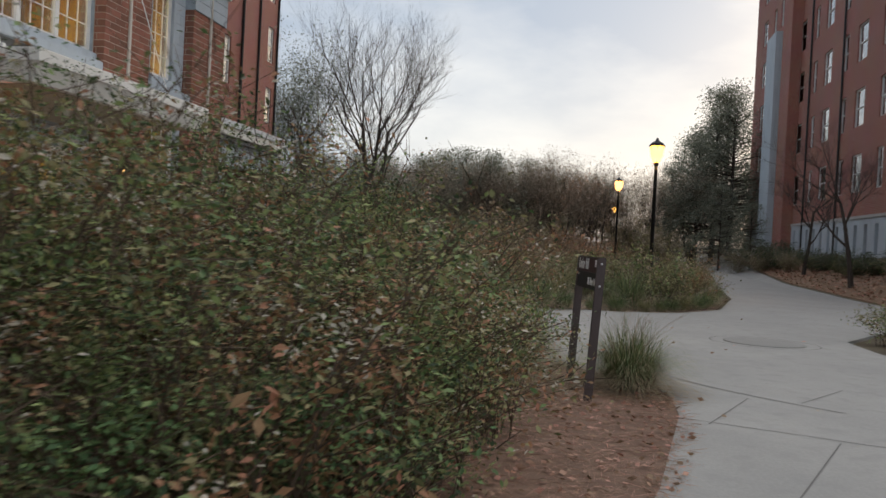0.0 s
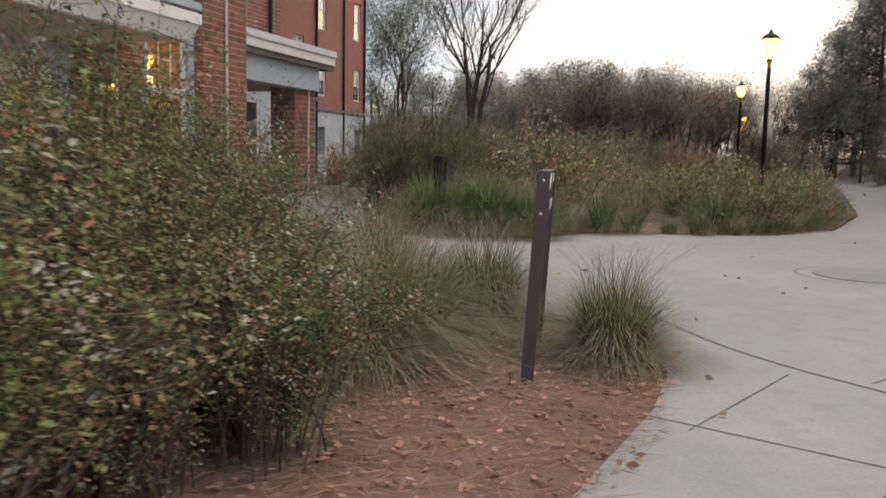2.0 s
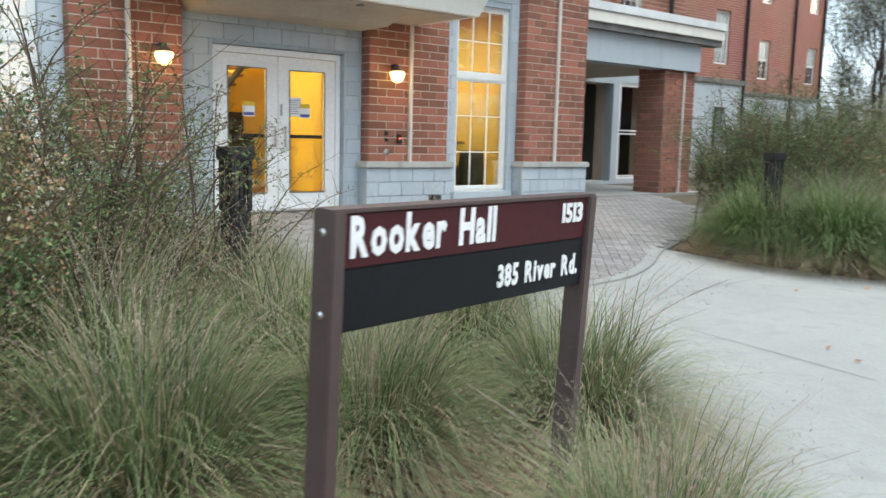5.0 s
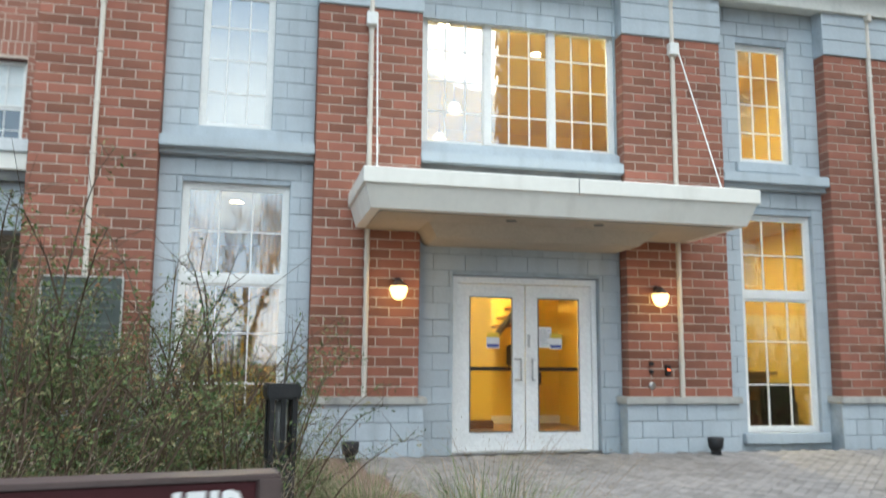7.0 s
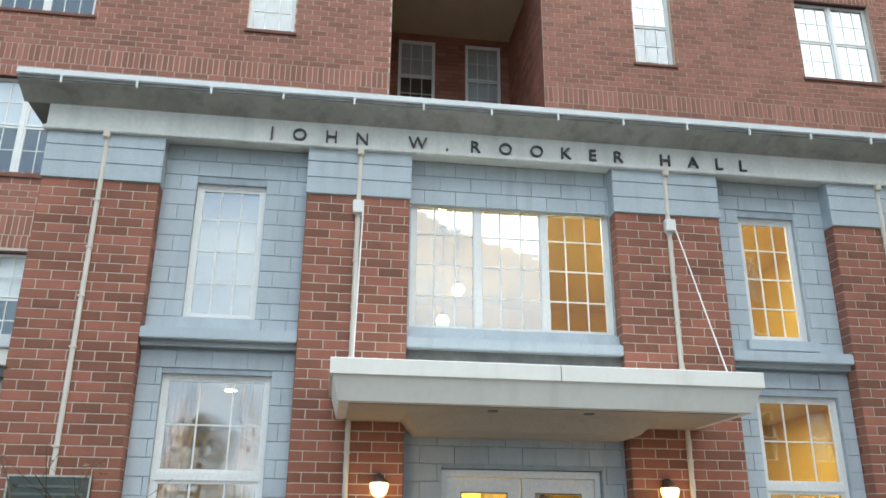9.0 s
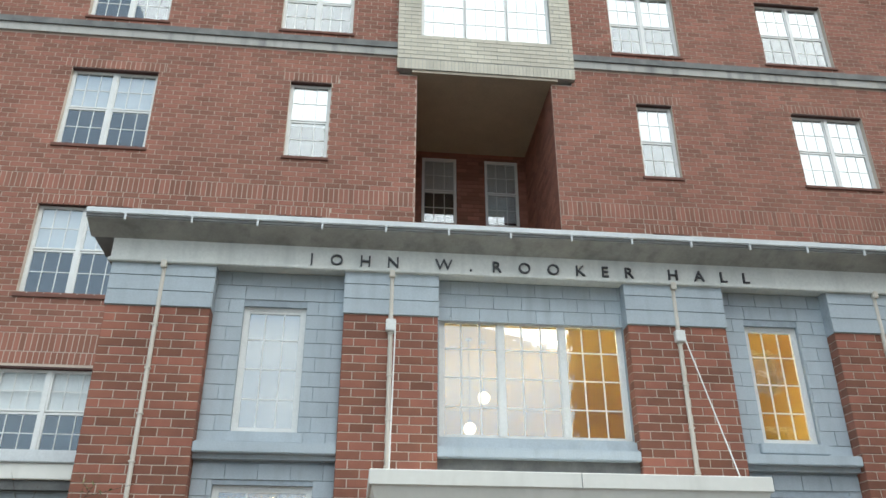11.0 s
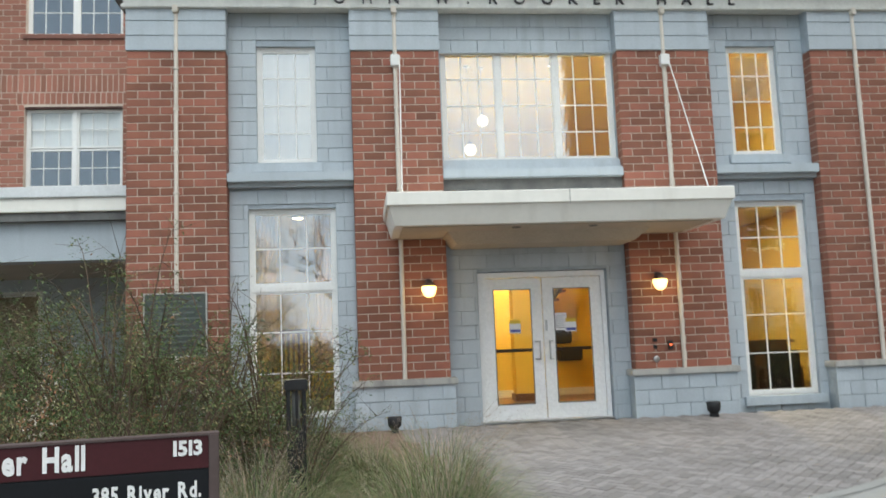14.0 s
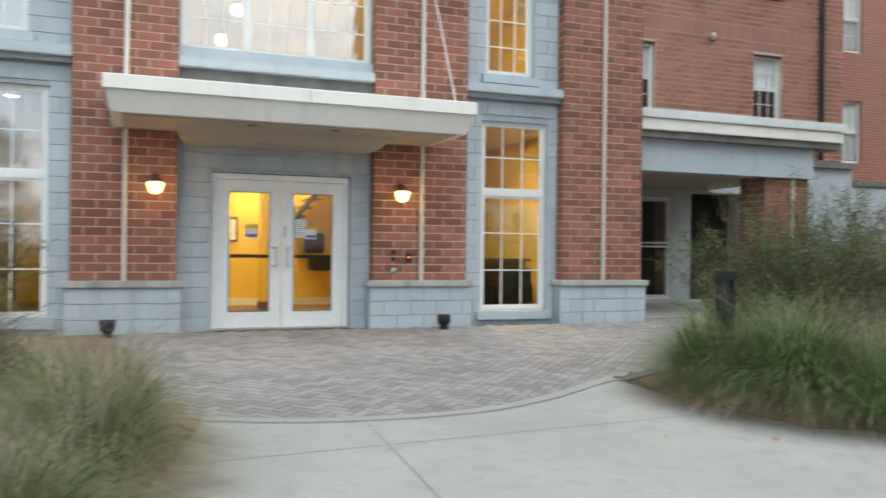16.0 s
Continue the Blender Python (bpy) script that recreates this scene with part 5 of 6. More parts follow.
def sign_text(text, x, z, size, bold, squeeze, right=False):
    """White writing on both faces of the sign, each letter a part of it; x is its left or its right end."""
    made = []
    at = 0.0
    for ch in text:
        if ch == " ":
            at += size * 0.34
            continue
        cu = bpy.data.curves.new("letter", 'FONT')
        cu.body, cu.size, cu.extrude, cu.offset, cu.resolution_u = ch, size, 0.0015, bold, 2
        tmp = bpy.data.objects.new("letter_curve", cu)
        scene.collection.objects.link(tmp)
        me = bpy.data.meshes.new_from_object(tmp.evaluated_get(bpy.context.evaluated_depsgraph_get()))
        bpy.data.objects.remove(tmp)
        me.materials.clear()
        me.materials.append(M_LETTER)
        left = min(v.co.x for v in me.vertices)
        me.transform(Matrix.Diagonal((squeeze, 1, 1, 1)) @ Matrix.Translation((-left, 0, 0)))
        made.append((me, at))
        at += max(v.co.x for v in me.vertices) + size * 0.055
    for me, d in made:
        ob = new("letter", me)
        ob.parent = sign
        ob.matrix_local = pose((x - at if right else x) + d, -0.0255, z, 90, 0, 0)
        ob = new("letter", me)
        ob.parent = sign
        ob.matrix_local = pose(span - ((x - at if right else x) + d), 0.0255, z, 90, 0, 180)


sign_text("Rooker Hall", 0.040, -0.106, 0.130, 0.005, 0.69)
sign_text("1513", span - 0.040, -0.078, 0.080, 0.003, 0.98, True)
sign_text("385 River Rd.", span - 0.045, -0.243, 0.086, 0.003, 0.70, True)


# ---- bollard lights ----
def bollard_at(x, y, turn):
    """A square black bollard with an open slotted head."""
    b = thing("bollard_light", "black square metal bollard light with slotted head, unlit", "bollard light", "bollard lights")
    part("post", soft_box(-0.10, -0.10, 0.0, 0.10, 0.10, 0.86, 0.01), M_METAL_DARK, b)
    for sx in (-1, 1):
        for sy in (-1, 1):
            part("corner_post", boxes((sx * 0.085 - 0.018, sy * 0.085 - 0.018, 0.86, sx * 0.085 + 0.018, sy * 0.085 + 0.018, 1.16)), M_METAL_DARK, b)
    for s in (-1, 1):
        part("centre_bar", boxes((-0.016, s * 0.085 - 0.012, 0.86, 0.016, s * 0.085 + 0.012, 1.16)), M_METAL_DARK, b)
        part("centre_bar", boxes((s * 0.085 - 0.012, -0.016, 0.86, s * 0.085 + 0.012, 0.016, 1.16)), M_METAL_DARK, b)
    part("lens", lathe([(0.045, 0.86), (0.045, 1.15)], 14), M_GUTTER, b, "dark louvred inner lens")
    part("cap", soft_box(-0.125, -0.125, 1.16, 0.125, 0.125, 1.24, 0.012), M_METAL_DARK, b)
    b.matrix_world = pose(x, y, ground_z(x, y) - 0.01, 0, 0, turn) @ Matrix.Diagonal((0.68, 0.68, 1.0, 1.0))


bollard_at(-3.2, -5.35, 8)
bollard_at(3.3, -5.1, -20)


# ---- street lamps ----
def street_lamp(x, y, top):
    g = ground_z(x, y)
    lamp = thing("street_lamp", "dark post-top street lantern glowing orange beside the path", "street lamp", "street lamps")
    h = top - g
    part("base", lathe([(0.17, 0), (0.17, 0.15), (0.11, 0.45), (0.075, 0.6)], 16), M_METAL_DARK, lamp)
    part("post", lathe([(0.07, 0.5), (0.055, h - 0.55), (0.09, h - 0.5), (0.05, h - 0.42)], 12), M_METAL_DARK, lamp)
    part("lantern", lathe([(0.10, h - 0.42), (0.20, h - 0.22), (0.24, h + 0.06), (0.22, h + 0.10)], 14), M_LANT, lamp, "glowing orange lantern glass")
    part("cap", lathe([(0.27, h + 0.10), (0.20, h + 0.20), (0.07, h + 0.28), (0.03, h + 0.38)], 14), M_METAL_DARK, lamp)
    for k in range(6):
        a = k * math.pi / 3
        bm = bmesh.new()
        tube(bm, (0.10 * math.cos(a), 0.10 * math.sin(a), h - 0.42), (0.25 * math.cos(a), 0.25 * math.sin(a), h + 0.1), 0.012, n=5)
        part("rib", bm, M_METAL_DARK, lamp)
    lamp.location = (x, y, g)
    ld = bpy.data.lights.new("street_lamp_light", 'POINT')
    ld.energy, ld.color, ld.shadow_soft_size = 60, (1.0, 0.55, 0.18), 0.2
    lo_ = new("street_lamp_light", ld)
    lo_.location = (x, y, top - 0.75)


street_lamp(16.36, -10.34, 4.37)
street_lamp(38.0, -9.9, 4.97)
street_lamp(65.6, -10.6, 4.9)
street_lamp(80.0, -10.5, 4.9)


# ---- planting ----
M_LEAF = leaf_mat("shrub_leaf", (0.095, 0.19, 0.075), (0.24, 0.28, 0.105), 0.6, 0.3)
M_LEAF_DK = leaf_mat("dark_leaf", (0.042, 0.072, 0.032), (0.065, 0.095, 0.045), 0.4, 0.25)
M_LEAF_MID = leaf_mat("fine_green_leaf", (0.078, 0.130, 0.046), (0.130, 0.172, 0.066), 0.5, 0.3)
# evergreen leaf paled and greyed: distance haze is mixed into the colour
M_LEAF_FAR = leaf_mat("hazed_evergreen_leaf", (0.175, 0.195, 0.145), (0.225, 0.235, 0.18), 0.35, 0.3)
M_LEAF_OL = leaf_mat("olive_leaf", (0.20, 0.20, 0.085), (0.29, 0.265, 0.13), 0.5)
M_LEAF_RUST = leaf_mat("rusty_leaf", (0.36, 0.20, 0.105), (0.27, 0.15, 0.08), 0.45)
M_LEAF_PALE = leaf_mat("pale_seed", (0.55, 0.51, 0.42), (0.44, 0.40, 0.32), 0.3)
M_LEAF_ORANGE = leaf_mat("orange_thicket_leaf", (0.48, 0.24, 0.12), (0.36, 0.20, 0.11), 0.4)
# brown leaf lightened the same way, with the haze of the woods in it
M_LEAF_BROWN = leaf_mat("hazed_brown_leaf", (0.40, 0.325, 0.245), (0.31, 0.255, 0.19), 0.4)
M_GRASS = leaf_mat("grass_blade", (0.115, 0.165, 0.065), (0.195, 0.23, 0.105), 0.6, 0.22)
M_GRASS_DRY = leaf_mat("dry_grass_blade", (0.44, 0.35, 0.235), (0.33, 0.255, 0.165), 0.45, 0.3)
M_PLUME = leaf_mat("grass_plume", (0.44, 0.355, 0.285), (0.37, 0.30, 0.24), 0.25)
M_STRAW = leaf_mat("straw_needle", (0.40, 0.25, 0.17), (0.28, 0.16, 0.11), 0.4, 0.1)
M_FALLEN = leaf_mat("fallen_leaf", (0.44, 0.28, 0.19), (0.30, 0.16, 0.10), 0.5, 0.1)


def leaf_data(points, size, rg, slim=0.5, droop=0.3, up=None):
    """A folded four-cornered leaf at each point, turned at random."""
    n = len(points)
    a = rg.uniform(0, 2 * np.pi, n)
    tilt = rg.normal(0.1, 0.55, n) if up is None else np.full(n, up)
    ln = size * rg.uniform(0.6, 1.3, n)
    d = np.stack([np.cos(a) * np.cos(tilt), np.sin(a) * np.cos(tilt), np.sin(tilt)], 1)
    roll = rg.normal(0, 0.6, n)
    s0 = np.stack([-np.sin(a), np.cos(a), np.zeros(n)], 1)
    u0 = np.cross(d, s0)
    s = s0 * np.cos(roll)[:, None] + u0 * np.sin(roll)[:, None]
    w = (ln * slim / 2)[:, None]
    p0, tip = points, points + d * ln[:, None] - np.array([0, 0, 1]) * (ln * droop * 0.4)[:, None]
    mid = points + d * (ln * 0.5)[:, None]
    v = np.stack([p0, mid + s * w, tip, mid - s * w], 1).reshape(-1, 3)
    f = np.arange(4 * n).reshape(n, 4)
    return v.tolist(), f.tolist()


def stick_data(segments, sides=3):
    """Thin tapered sticks for (a, b, r0, r1)."""
    verts, faces = [], []
    for a, b, r0, r1, *_ in segments:
        a, b = Vector(a), Vector(b)
        if (b - a).length < 1e-4:
            continue
        q = (b - a).to_track_quat("Z", "Y")
        i = len(verts)
        for p, r in ((a, r0), (b, r1)):
            for k in range(sides):
                t = 2 * math.pi * k / sides
                verts.append(tuple(p + q @ Vector((r * math.cos(t), r * math.sin(t), 0))))
        for k in range(sides):
            faces.append((i + k, i + (k + 1) % sides, i + sides + (k + 1) % sides, i + sides + k))
    return verts, faces


def shrub(seed, width, height, stems, leaves, size, mats, label, spread=1.0, slim=0.5, name="shrub", group="shrubs", arch=0.25, fluff=None, stem=0.007):
    """Many arching stems from the base with leaves along the upper part. mats: list of (material, share, part name)."""
    rg = np.random.default_rng(seed)
    root = thing(name, label, "shrub", group)
    segs, pts = [], []
    for s in range(stems):
        a = rg.uniform(0, 2 * np.pi)
        reach = width / 2 * math.sqrt(rg.uniform(0.02, 1.0)) * spread
        h = height * rg.uniform(0.55, 1.0) * (1.0 - 0.35 * (reach / (width / 2)) ** 2)
        p = Vector((rg.normal(0, width * 0.10), rg.normal(0, width * 0.10), 0))
        n = 7
        prev = p
        bend = rg.normal(0, 0.12, 2)
        for k in range(1, n + 1):
            t = k / n
            q = p + Vector((math.cos(a) * reach * t ** 1.4 + bend[0] * t * t * width * 0.6, math.sin(a) * reach * t ** 1.4 + bend[1] * t * t * width * 0.6, h * (t - arch * t ** 3) / (1 - arch)))
            segs.append((prev, q, stem * (1.15 - t) + 0.0015, stem * (1.1 - t) + 0.0012))
            if k > 1:
                m = int(leaves / stems / (n - 1) * (0.6 + 0.8 * t))
                for _ in range(max(1, m)):
                    c = prev.lerp(q, rg.uniform())
                    o = np.clip(rg.normal(0, 1, 3), -1.5, 1.5) * (fluff or (0.03 + 0.07 * width * 0.6))
                    pts.append((c.x + o[0], c.y + o[1], max(0.02, c.z + o[2] * 0.8)))
                for _ in range(2):
                    c = prev.lerp(q, rg.uniform())
                    o = rg.normal(0, 1, 3) * 0.08 * width
                    segs.append((c, c + Vector((o[0], o[1], abs(o[2]) * 0.9)), 0.003, 0.001))
            prev = q
    v, f = stick_data(segs)
    tagged(data_part("branchwork", v, f, M_TWIG, root), kind="stuff")
    pts = np.array(pts)
    # bunch the foliage into clumps with gaps
    keep = np.array([noise.noise(Vector(p) * 4.2 / max(0.6, width * 0.5) + Vector((seed, 0, 0))) for p in pts]) > -0.12
    pts = pts[keep]
    # each kind of leaf grows in patches of its own
    patch = np.array([noise.noise(Vector(p) * 2.6 + Vector((0, seed, 5))) for p in pts]) + rg.normal(0, 0.16, len(pts))
    pts = pts[np.argsort(patch)]
    at = 0
    for m, share, pname in mats:
        n = int(len(pts) * share)
        v, f = leaf_data(pts[at:at + n], size, rg, slim)
        tagged(data_part(pname, v, f, m, root), kind="stuff")
        at += n
    return root


def grass(seed, radius, height, blades, width, mats, label, plumes=0, group="ornamental grasses", name="ornamental_grass"):
    """A fountain of arching blades, with airy seed plumes."""
    rg = np.random.default_rng(seed)
    root = thing(name, label, "grass clump", group)
    at = 0
    for m, share, pname, low in mats:
        n = int(blades * share)
        verts, faces = [], []
        for _ in range(n):
            a = rg.uniform(0, 2 * np.pi)
            ln = height * rg.uniform(0.75, 1.25)
            out = radius * rg.uniform(0.12, 1.0) ** 0.75 * (1.1 if low else 1.0)
            r0 = radius * 0.22 * math.sqrt(rg.uniform())
            a0 = a + rg.normal(0, 0.7)
            bx, by = r0 * math.cos(a0), r0 * math.sin(a0)
            top = ln * (0.92 - 0.35 * out / radius) * (0.62 if low else 1.0)
            sag = rg.uniform(0.30, 0.95) * (out / radius) + (0.30 if low else 0)
            sx, sy = -math.sin(a), math.cos(a)
            i = len(verts)
            segn = 5
            tw = rg.normal(0, 0.25)
            for k in range(segn + 1):
                t = k / segn
                x = bx + math.cos(a) * out * t ** 1.25 + sx * tw * t * t * radius * 0.5
                y = by + math.sin(a) * out * t ** 1.25 + sy * tw * t * t * radius * 0.5
                z = max(0.01, top * (1.75 * t - (0.75 + sag) * t * t))
                w = width * (1 - t * 0.9) / 2
                verts += [(x - sx * w, y - sy * w, z), (x + sx * w, y + sy * w, z)]
                if k:
                    j = i + 2 * k
                    faces.append((j - 2, j - 1, j + 1, j))
        tagged(data_part(pname, verts, faces, m, root, smooth=True), kind="stuff")
    if plumes:
        pts, segs = [], []
        for _ in range(plumes):
            a, lean = rg.uniform(0, 2 * np.pi), radius * rg.uniform(0.05, 0.75)
            top = height * rg.uniform(0.80, 1.08)
            p = Vector((0, 0, height * 0.3))
            prev = p
            for k in range(1, 6):
                t = k / 5
                q = Vector((math.cos(a) * lean * t ** 1.3, math.sin(a) * lean * t ** 1.3, height * 0.3 + (top - height * 0.3) * (t - 0.12 * t ** 3)))
                segs.append((prev, q, 0.0010, 0.0007))
                if k >= 3:
                    for _ in range(22):
                        o = rg.normal(0, 0.05, 3)
                        c = prev.lerp(q, rg.uniform())
                        pts.append((c.x + o[0], c.y + o[1], c.z + o[2]))
                prev = q
        v, f = stick_data(segs)
        v2, f2 = leaf_data(np.array(pts), 0.017, rg, 0.2)
        n = len(v)
        tagged(data_part("plume_haze", v + v2, f + [[k + n for k in q] for q in f2], M_PLUME, root), kind="stuff")
    return root


def put(proto, x, y, turn=0.0, s=1.0, tall=1.0, sink=0.03):
    ob = copy_thing(proto, pose(x, y, ground_z(x, y) - sink, 0, 0, turn))
    ob.scale = (s, s, s * tall)
    return ob


def set_down(ob, x, y, turn=0.0, s=1.0, tall=1.0, sink=0.03):
    ob.location, ob.rotation_euler, ob.scale = (x, y, ground_z(x, y) - sink), (0, 0, radians(turn)), (s, s, s * tall)


rnd = random.Random(7)
GL = [(M_LEAF, 0.46, "foliage"), (M_LEAF_DK, 0.12, "dark_foliage"), (M_LEAF_OL, 0.26, "olive_foliage"), (M_LEAF_RUST, 0.12, "rusty_foliage"), (M_LEAF_PALE, 0.04, "seed_fluff")]
GO = [(M_LEAF_DK, 0.14, "dark_foliage"), (M_LEAF, 0.28, "foliage"), (M_LEAF_OL, 0.32, "olive_foliage"), (M_LEAF_RUST, 0.21, "rusty_foliage"), (M_LEAF_PALE, 0.05, "seed_fluff")]
hedge = [shrub(11 + k, 1.8, 2.15, 72, 24000, 0.033, (GL, GO)[k], "dense green shrub with rusty autumn leaves beside the footpath", group="hedge shrubs") for k in range(2)]
HEDGE = [(-9.1, -7.0), (-8.3, -7.35), (-7.4, -7.3), (-6.6, -7.35), (-8.7, -6.0), (-7.7, -6.3), (-6.8, -6.2), (-5.95, -6.7), (-9.6, -5.2), (-8.4, -4.9),
         (-7.2, -5.0), (-6.2, -5.4), (-10.3, -6.3), (-9.9, -4.0), (-8.4, -3.7), (-7.0, -3.9), (-11.2, -5.0), (-11.5, -3.6), (-6.0, -7.55), (-10.0, -2.6), (-8.6, -2.4)]
for k, (x, y) in enumerate(HEDGE):
    s, tall, turn = rnd.uniform(0.88, 1.12), rnd.uniform(0.88, 1.1), rnd.uniform(0, 360)
    if (x, y) in ((-6.0, -7.55), (-6.6, -7.35)):
        s, tall = 0.62, 1.05
    elif y < -6.9:
        tall *= 0.86
    if k < 2:
        set_down(hedge[k], x, y, turn, s, tall)
    else:
        put(hedge[k % 2], x, y, turn, s, tall)
for x, y, s, tl in ((-5.55, -7.0, 0.66, 1.0), (-5.15, -7.25, 0.45, 0.95), (-5.0, -6.7, 0.64, 1.3), (-5.55, -6.35, 0.7, 1.25), (-4.75, -6.25, 0.5, 1.3), (-4.7, -5.5, 0.62, 0.85), (-4.05, -5.2, 0.56, 0.85), (-3.7, -4.6, 0.52, 0.9), (-5.3, -4.9, 0.7, 0.85), (-4.5, -4.4, 0.62, 0.9), (-3.75, -5.75, 0.42, 0.9)):
    put(hedge[0 if x < -4.4 else 1], x, y, rnd.uniform(0, 360), s, tl)
rust = shrub(31, 0.8, 0.95, 16, 900, 0.052, [(M_LEAF_RUST, 0.8, "rusty_foliage"), (M_LEAF_OL, 0.2, "olive_foliage")], "small shrub with broad rust-coloured autumn leaves", group="hedge shrubs")
set_down(rust, -9.25, -7.35, 30, 1.15)
put(rust, -9.0, -7.6, 200, 0.85)

WL = [(M_LEAF_OL, 0.11, "foliage"), (M_LEAF_MID, 0.85, "green_foliage"), (M_LEAF_PALE, 0.01, "seed_fluff"), (M_LEAF_RUST, 0.03, "brown_foliage")]
wispy = [shrub(51 + k, 1.9, 2.9, 60, 21000, 0.038, WL, "tall wispy shrub with fine leaves on bare arching stems", spread=1.15, slim=0.35, group="wispy shrubs", arch=0.15, fluff=0.075) for k in range(2)]
WISPY = [(-4.35, -5.1, 0.84), (-3.9, -4.3, 0.84), (-3.45, -4.75, 0.66), (-4.7, -4.0, 0.92), (-3.3, -3.9, 0.70), (-5.2, -5.4, 0.85), (-5.6, -4.2, 0.95), (-5.2, -2.9, 0.9), (-6.6, -2.9, 0.95), (-8.0, -1.2, 0.9), (-9.6, -0.8, 0.9), (-4.3, -2.8, 0.75), (-4.75, -6.0, 0.62),
         (4.6, -4.3, 0.72), (5.0, -3.5, 0.85), (5.2, -4.4, 0.85), (6.1, -3.4, 0.95), (7.2, -2.6, 0.9), (5.8, -4.6, 0.75), (7.6, -3.9, 0.85), (8.8, -2.0, 0.95), (10.2, -2.4, 0.9), (9.3, -4.4, 0.8), (11.5, -3.2, 0.9), (12.0, -0.6, 1.0), (13.8, -2.0, 0.95)]
for k, (x, y, s) in enumerate(WISPY):
    (set_down if k < 2 else lambda o, *a: put(o, *a))(wispy[k % 2], x, y, rnd.uniform(0, 360), s, rnd.uniform(0.82, 0.95) if x < -4.6 else rnd.uniform(0.62, 0.78) if x < 0 else rnd.uniform(0.9, 1.08))
for x, y, turn, s in ((-5.75, -7.12, 40, 0.56), (-5.4, -6.75, 170, 0.60), (-5.95, -6.75, 260, 0.64)):
    put(wispy[turn % 2], x, y, turn, s, 0.98)
sparse = [shrub(61 + k, 1.9, 2.7, 24, 4200, 0.034, [(M_LEAF_OL, 0.26, "foliage"), (M_LEAF_MID, 0.68, "green_foliage"), (M_LEAF_RUST, 0.06, "brown_foliage")], "tall open shrub of bare arching stems with few leaves", spread=1.2, slim=0.4, group="wispy shrubs", arch=0.30, fluff=0.055, stem=0.011) for k in range(2)]
SPARSE = [(-4.2, -4.9, 1.0), (-3.35, -5.35, 0.72), (-3.6, -4.3, 1.05), (-4.9, -4.6, 1.05), (-5.1, -6.3, 0.72), (-5.9, -6.2, 0.78), (-5.4, -5.6, 0.85), (-4.6, -5.7, 0.85), (-4.1, -5.9, 0.8), (4.7, -4.1, 0.9), (5.4, -4.0, 1.0), (6.2, -4.1, 0.95), (5.0, -4.8, 0.8)]
for k, (x, y, s) in enumerate(SPARSE):
    (set_down if k < 2 else lambda o, *a: put(o, *a))(sparse[k % 2], x, y, rnd.uniform(0, 360), s, rnd.uniform(0.92, 1.08))
flower = shrub(71, 1.1, 1.2, 22, 2000, 0.030, [(M_LEAF_OL, 0.35, "foliage"), (M_LEAF_PALE, 0.45, "seed_fluff"), (M_LEAF, 0.2, "green_foliage")], "low shrub covered with pale dried seed heads", group="seed head shrubs", slim=0.6)
for k, (x, y, s) in enumerate(((-5.75, -7.30, 0.72), (-5.2, -6.7, 0.95), (-6.0, -6.9, 0.9), (4.6, -5.4, 0.8), (7.0, -6.2, 1.0))):
    (set_down if k == 0 else lambda o, *a: put(o, *a))(flower, x, y, rnd.uniform(0, 360), s)

GM = [(M_GRASS, 0.44, "green_tuft", False), (M_GRASS_DRY, 0.44, "dry_tuft", True), (M_GRASS_DRY, 0.12, "straw_tuft", False)]
clump = [grass(81 + k, 1.02, 1.12, 3000, 0.0075, GM, "large arching clump of green and straw-coloured ornamental grass", 40) for k in range(2)]
CLUMP = [(-4.40, -7.25, 0.95), (-3.52, -8.70, 0.74), (-3.5, -7.25, 0.9), (-2.5, -7.5, 0.88), (-2.25, -6.4, 0.95), (-3.4, -6.3, 0.95), (-4.3, -6.3, 1.0), (-5.1, -6.9, 0.75), (-2.15, -5.5, 0.92), (-3.2, -5.2, 0.85), (-2.6, -4.4, 0.75), (-3.0, -3.2, 0.7),
         (3.3, -5.25, 0.95), (3.5, -5.75, 0.98), (3.85, -6.25, 0.9), (4.6, -5.9, 0.9), (3.4, -4.75, 0.85), (4.3, -4.9, 0.95), (5.2, -6.4, 0.95), (5.1, -5.2, 1.0), (4.0, -4.15, 0.7)]
for k, (x, y, s) in enumerate(CLUMP):
    (set_down if k < 2 else lambda o, *a: put(o, *a))(clump[k % 2], x, y, rnd.uniform(0, 360), s, rnd.uniform(0.92, 1.08))

FIELD = [(4.8, -6.6), (6.2, -8.2), (7.4, -10.0), (9.5, -11.1), (15.5, -12.2), (33, -13.6), (36, -4), (30, 4), (17, 5), (13, -0.5), (9, -3.0), (6, -5)]
far_clump = [grass(91 + k, 0.95, 1.15, 620, 0.016, [((M_GRASS, M_LEAF_OL)[k], 0.6, "green_tuft", False), (M_GRASS_DRY, 0.4, "dry_tuft", True)], "grey-green ornamental grass clump in the far bed", 24, "grasses of the far bed") for k in range(2)]
far_shrub = [shrub(101, 2.0, 1.5, 30, 2600, 0.075, [(M_LEAF_OL, 0.5, "foliage"), (M_LEAF, 0.3, "green_foliage"), (M_GRASS_DRY, 0.2, "dry_foliage")], "grey-green mounded shrub in the far bed", group="shrubs of the far bed"),
             shrub(102, 2.2, 1.9, 30, 2600, 0.080, [(M_GRASS_DRY, 0.4, "dry_foliage"), (M_LEAF_OL, 0.35, "foliage"), (M_LEAF_ORANGE, 0.25, "orange_foliage")], "straw and rust coloured autumn shrub in the far bed", group="shrubs of the far bed")]
count = 0
used = []
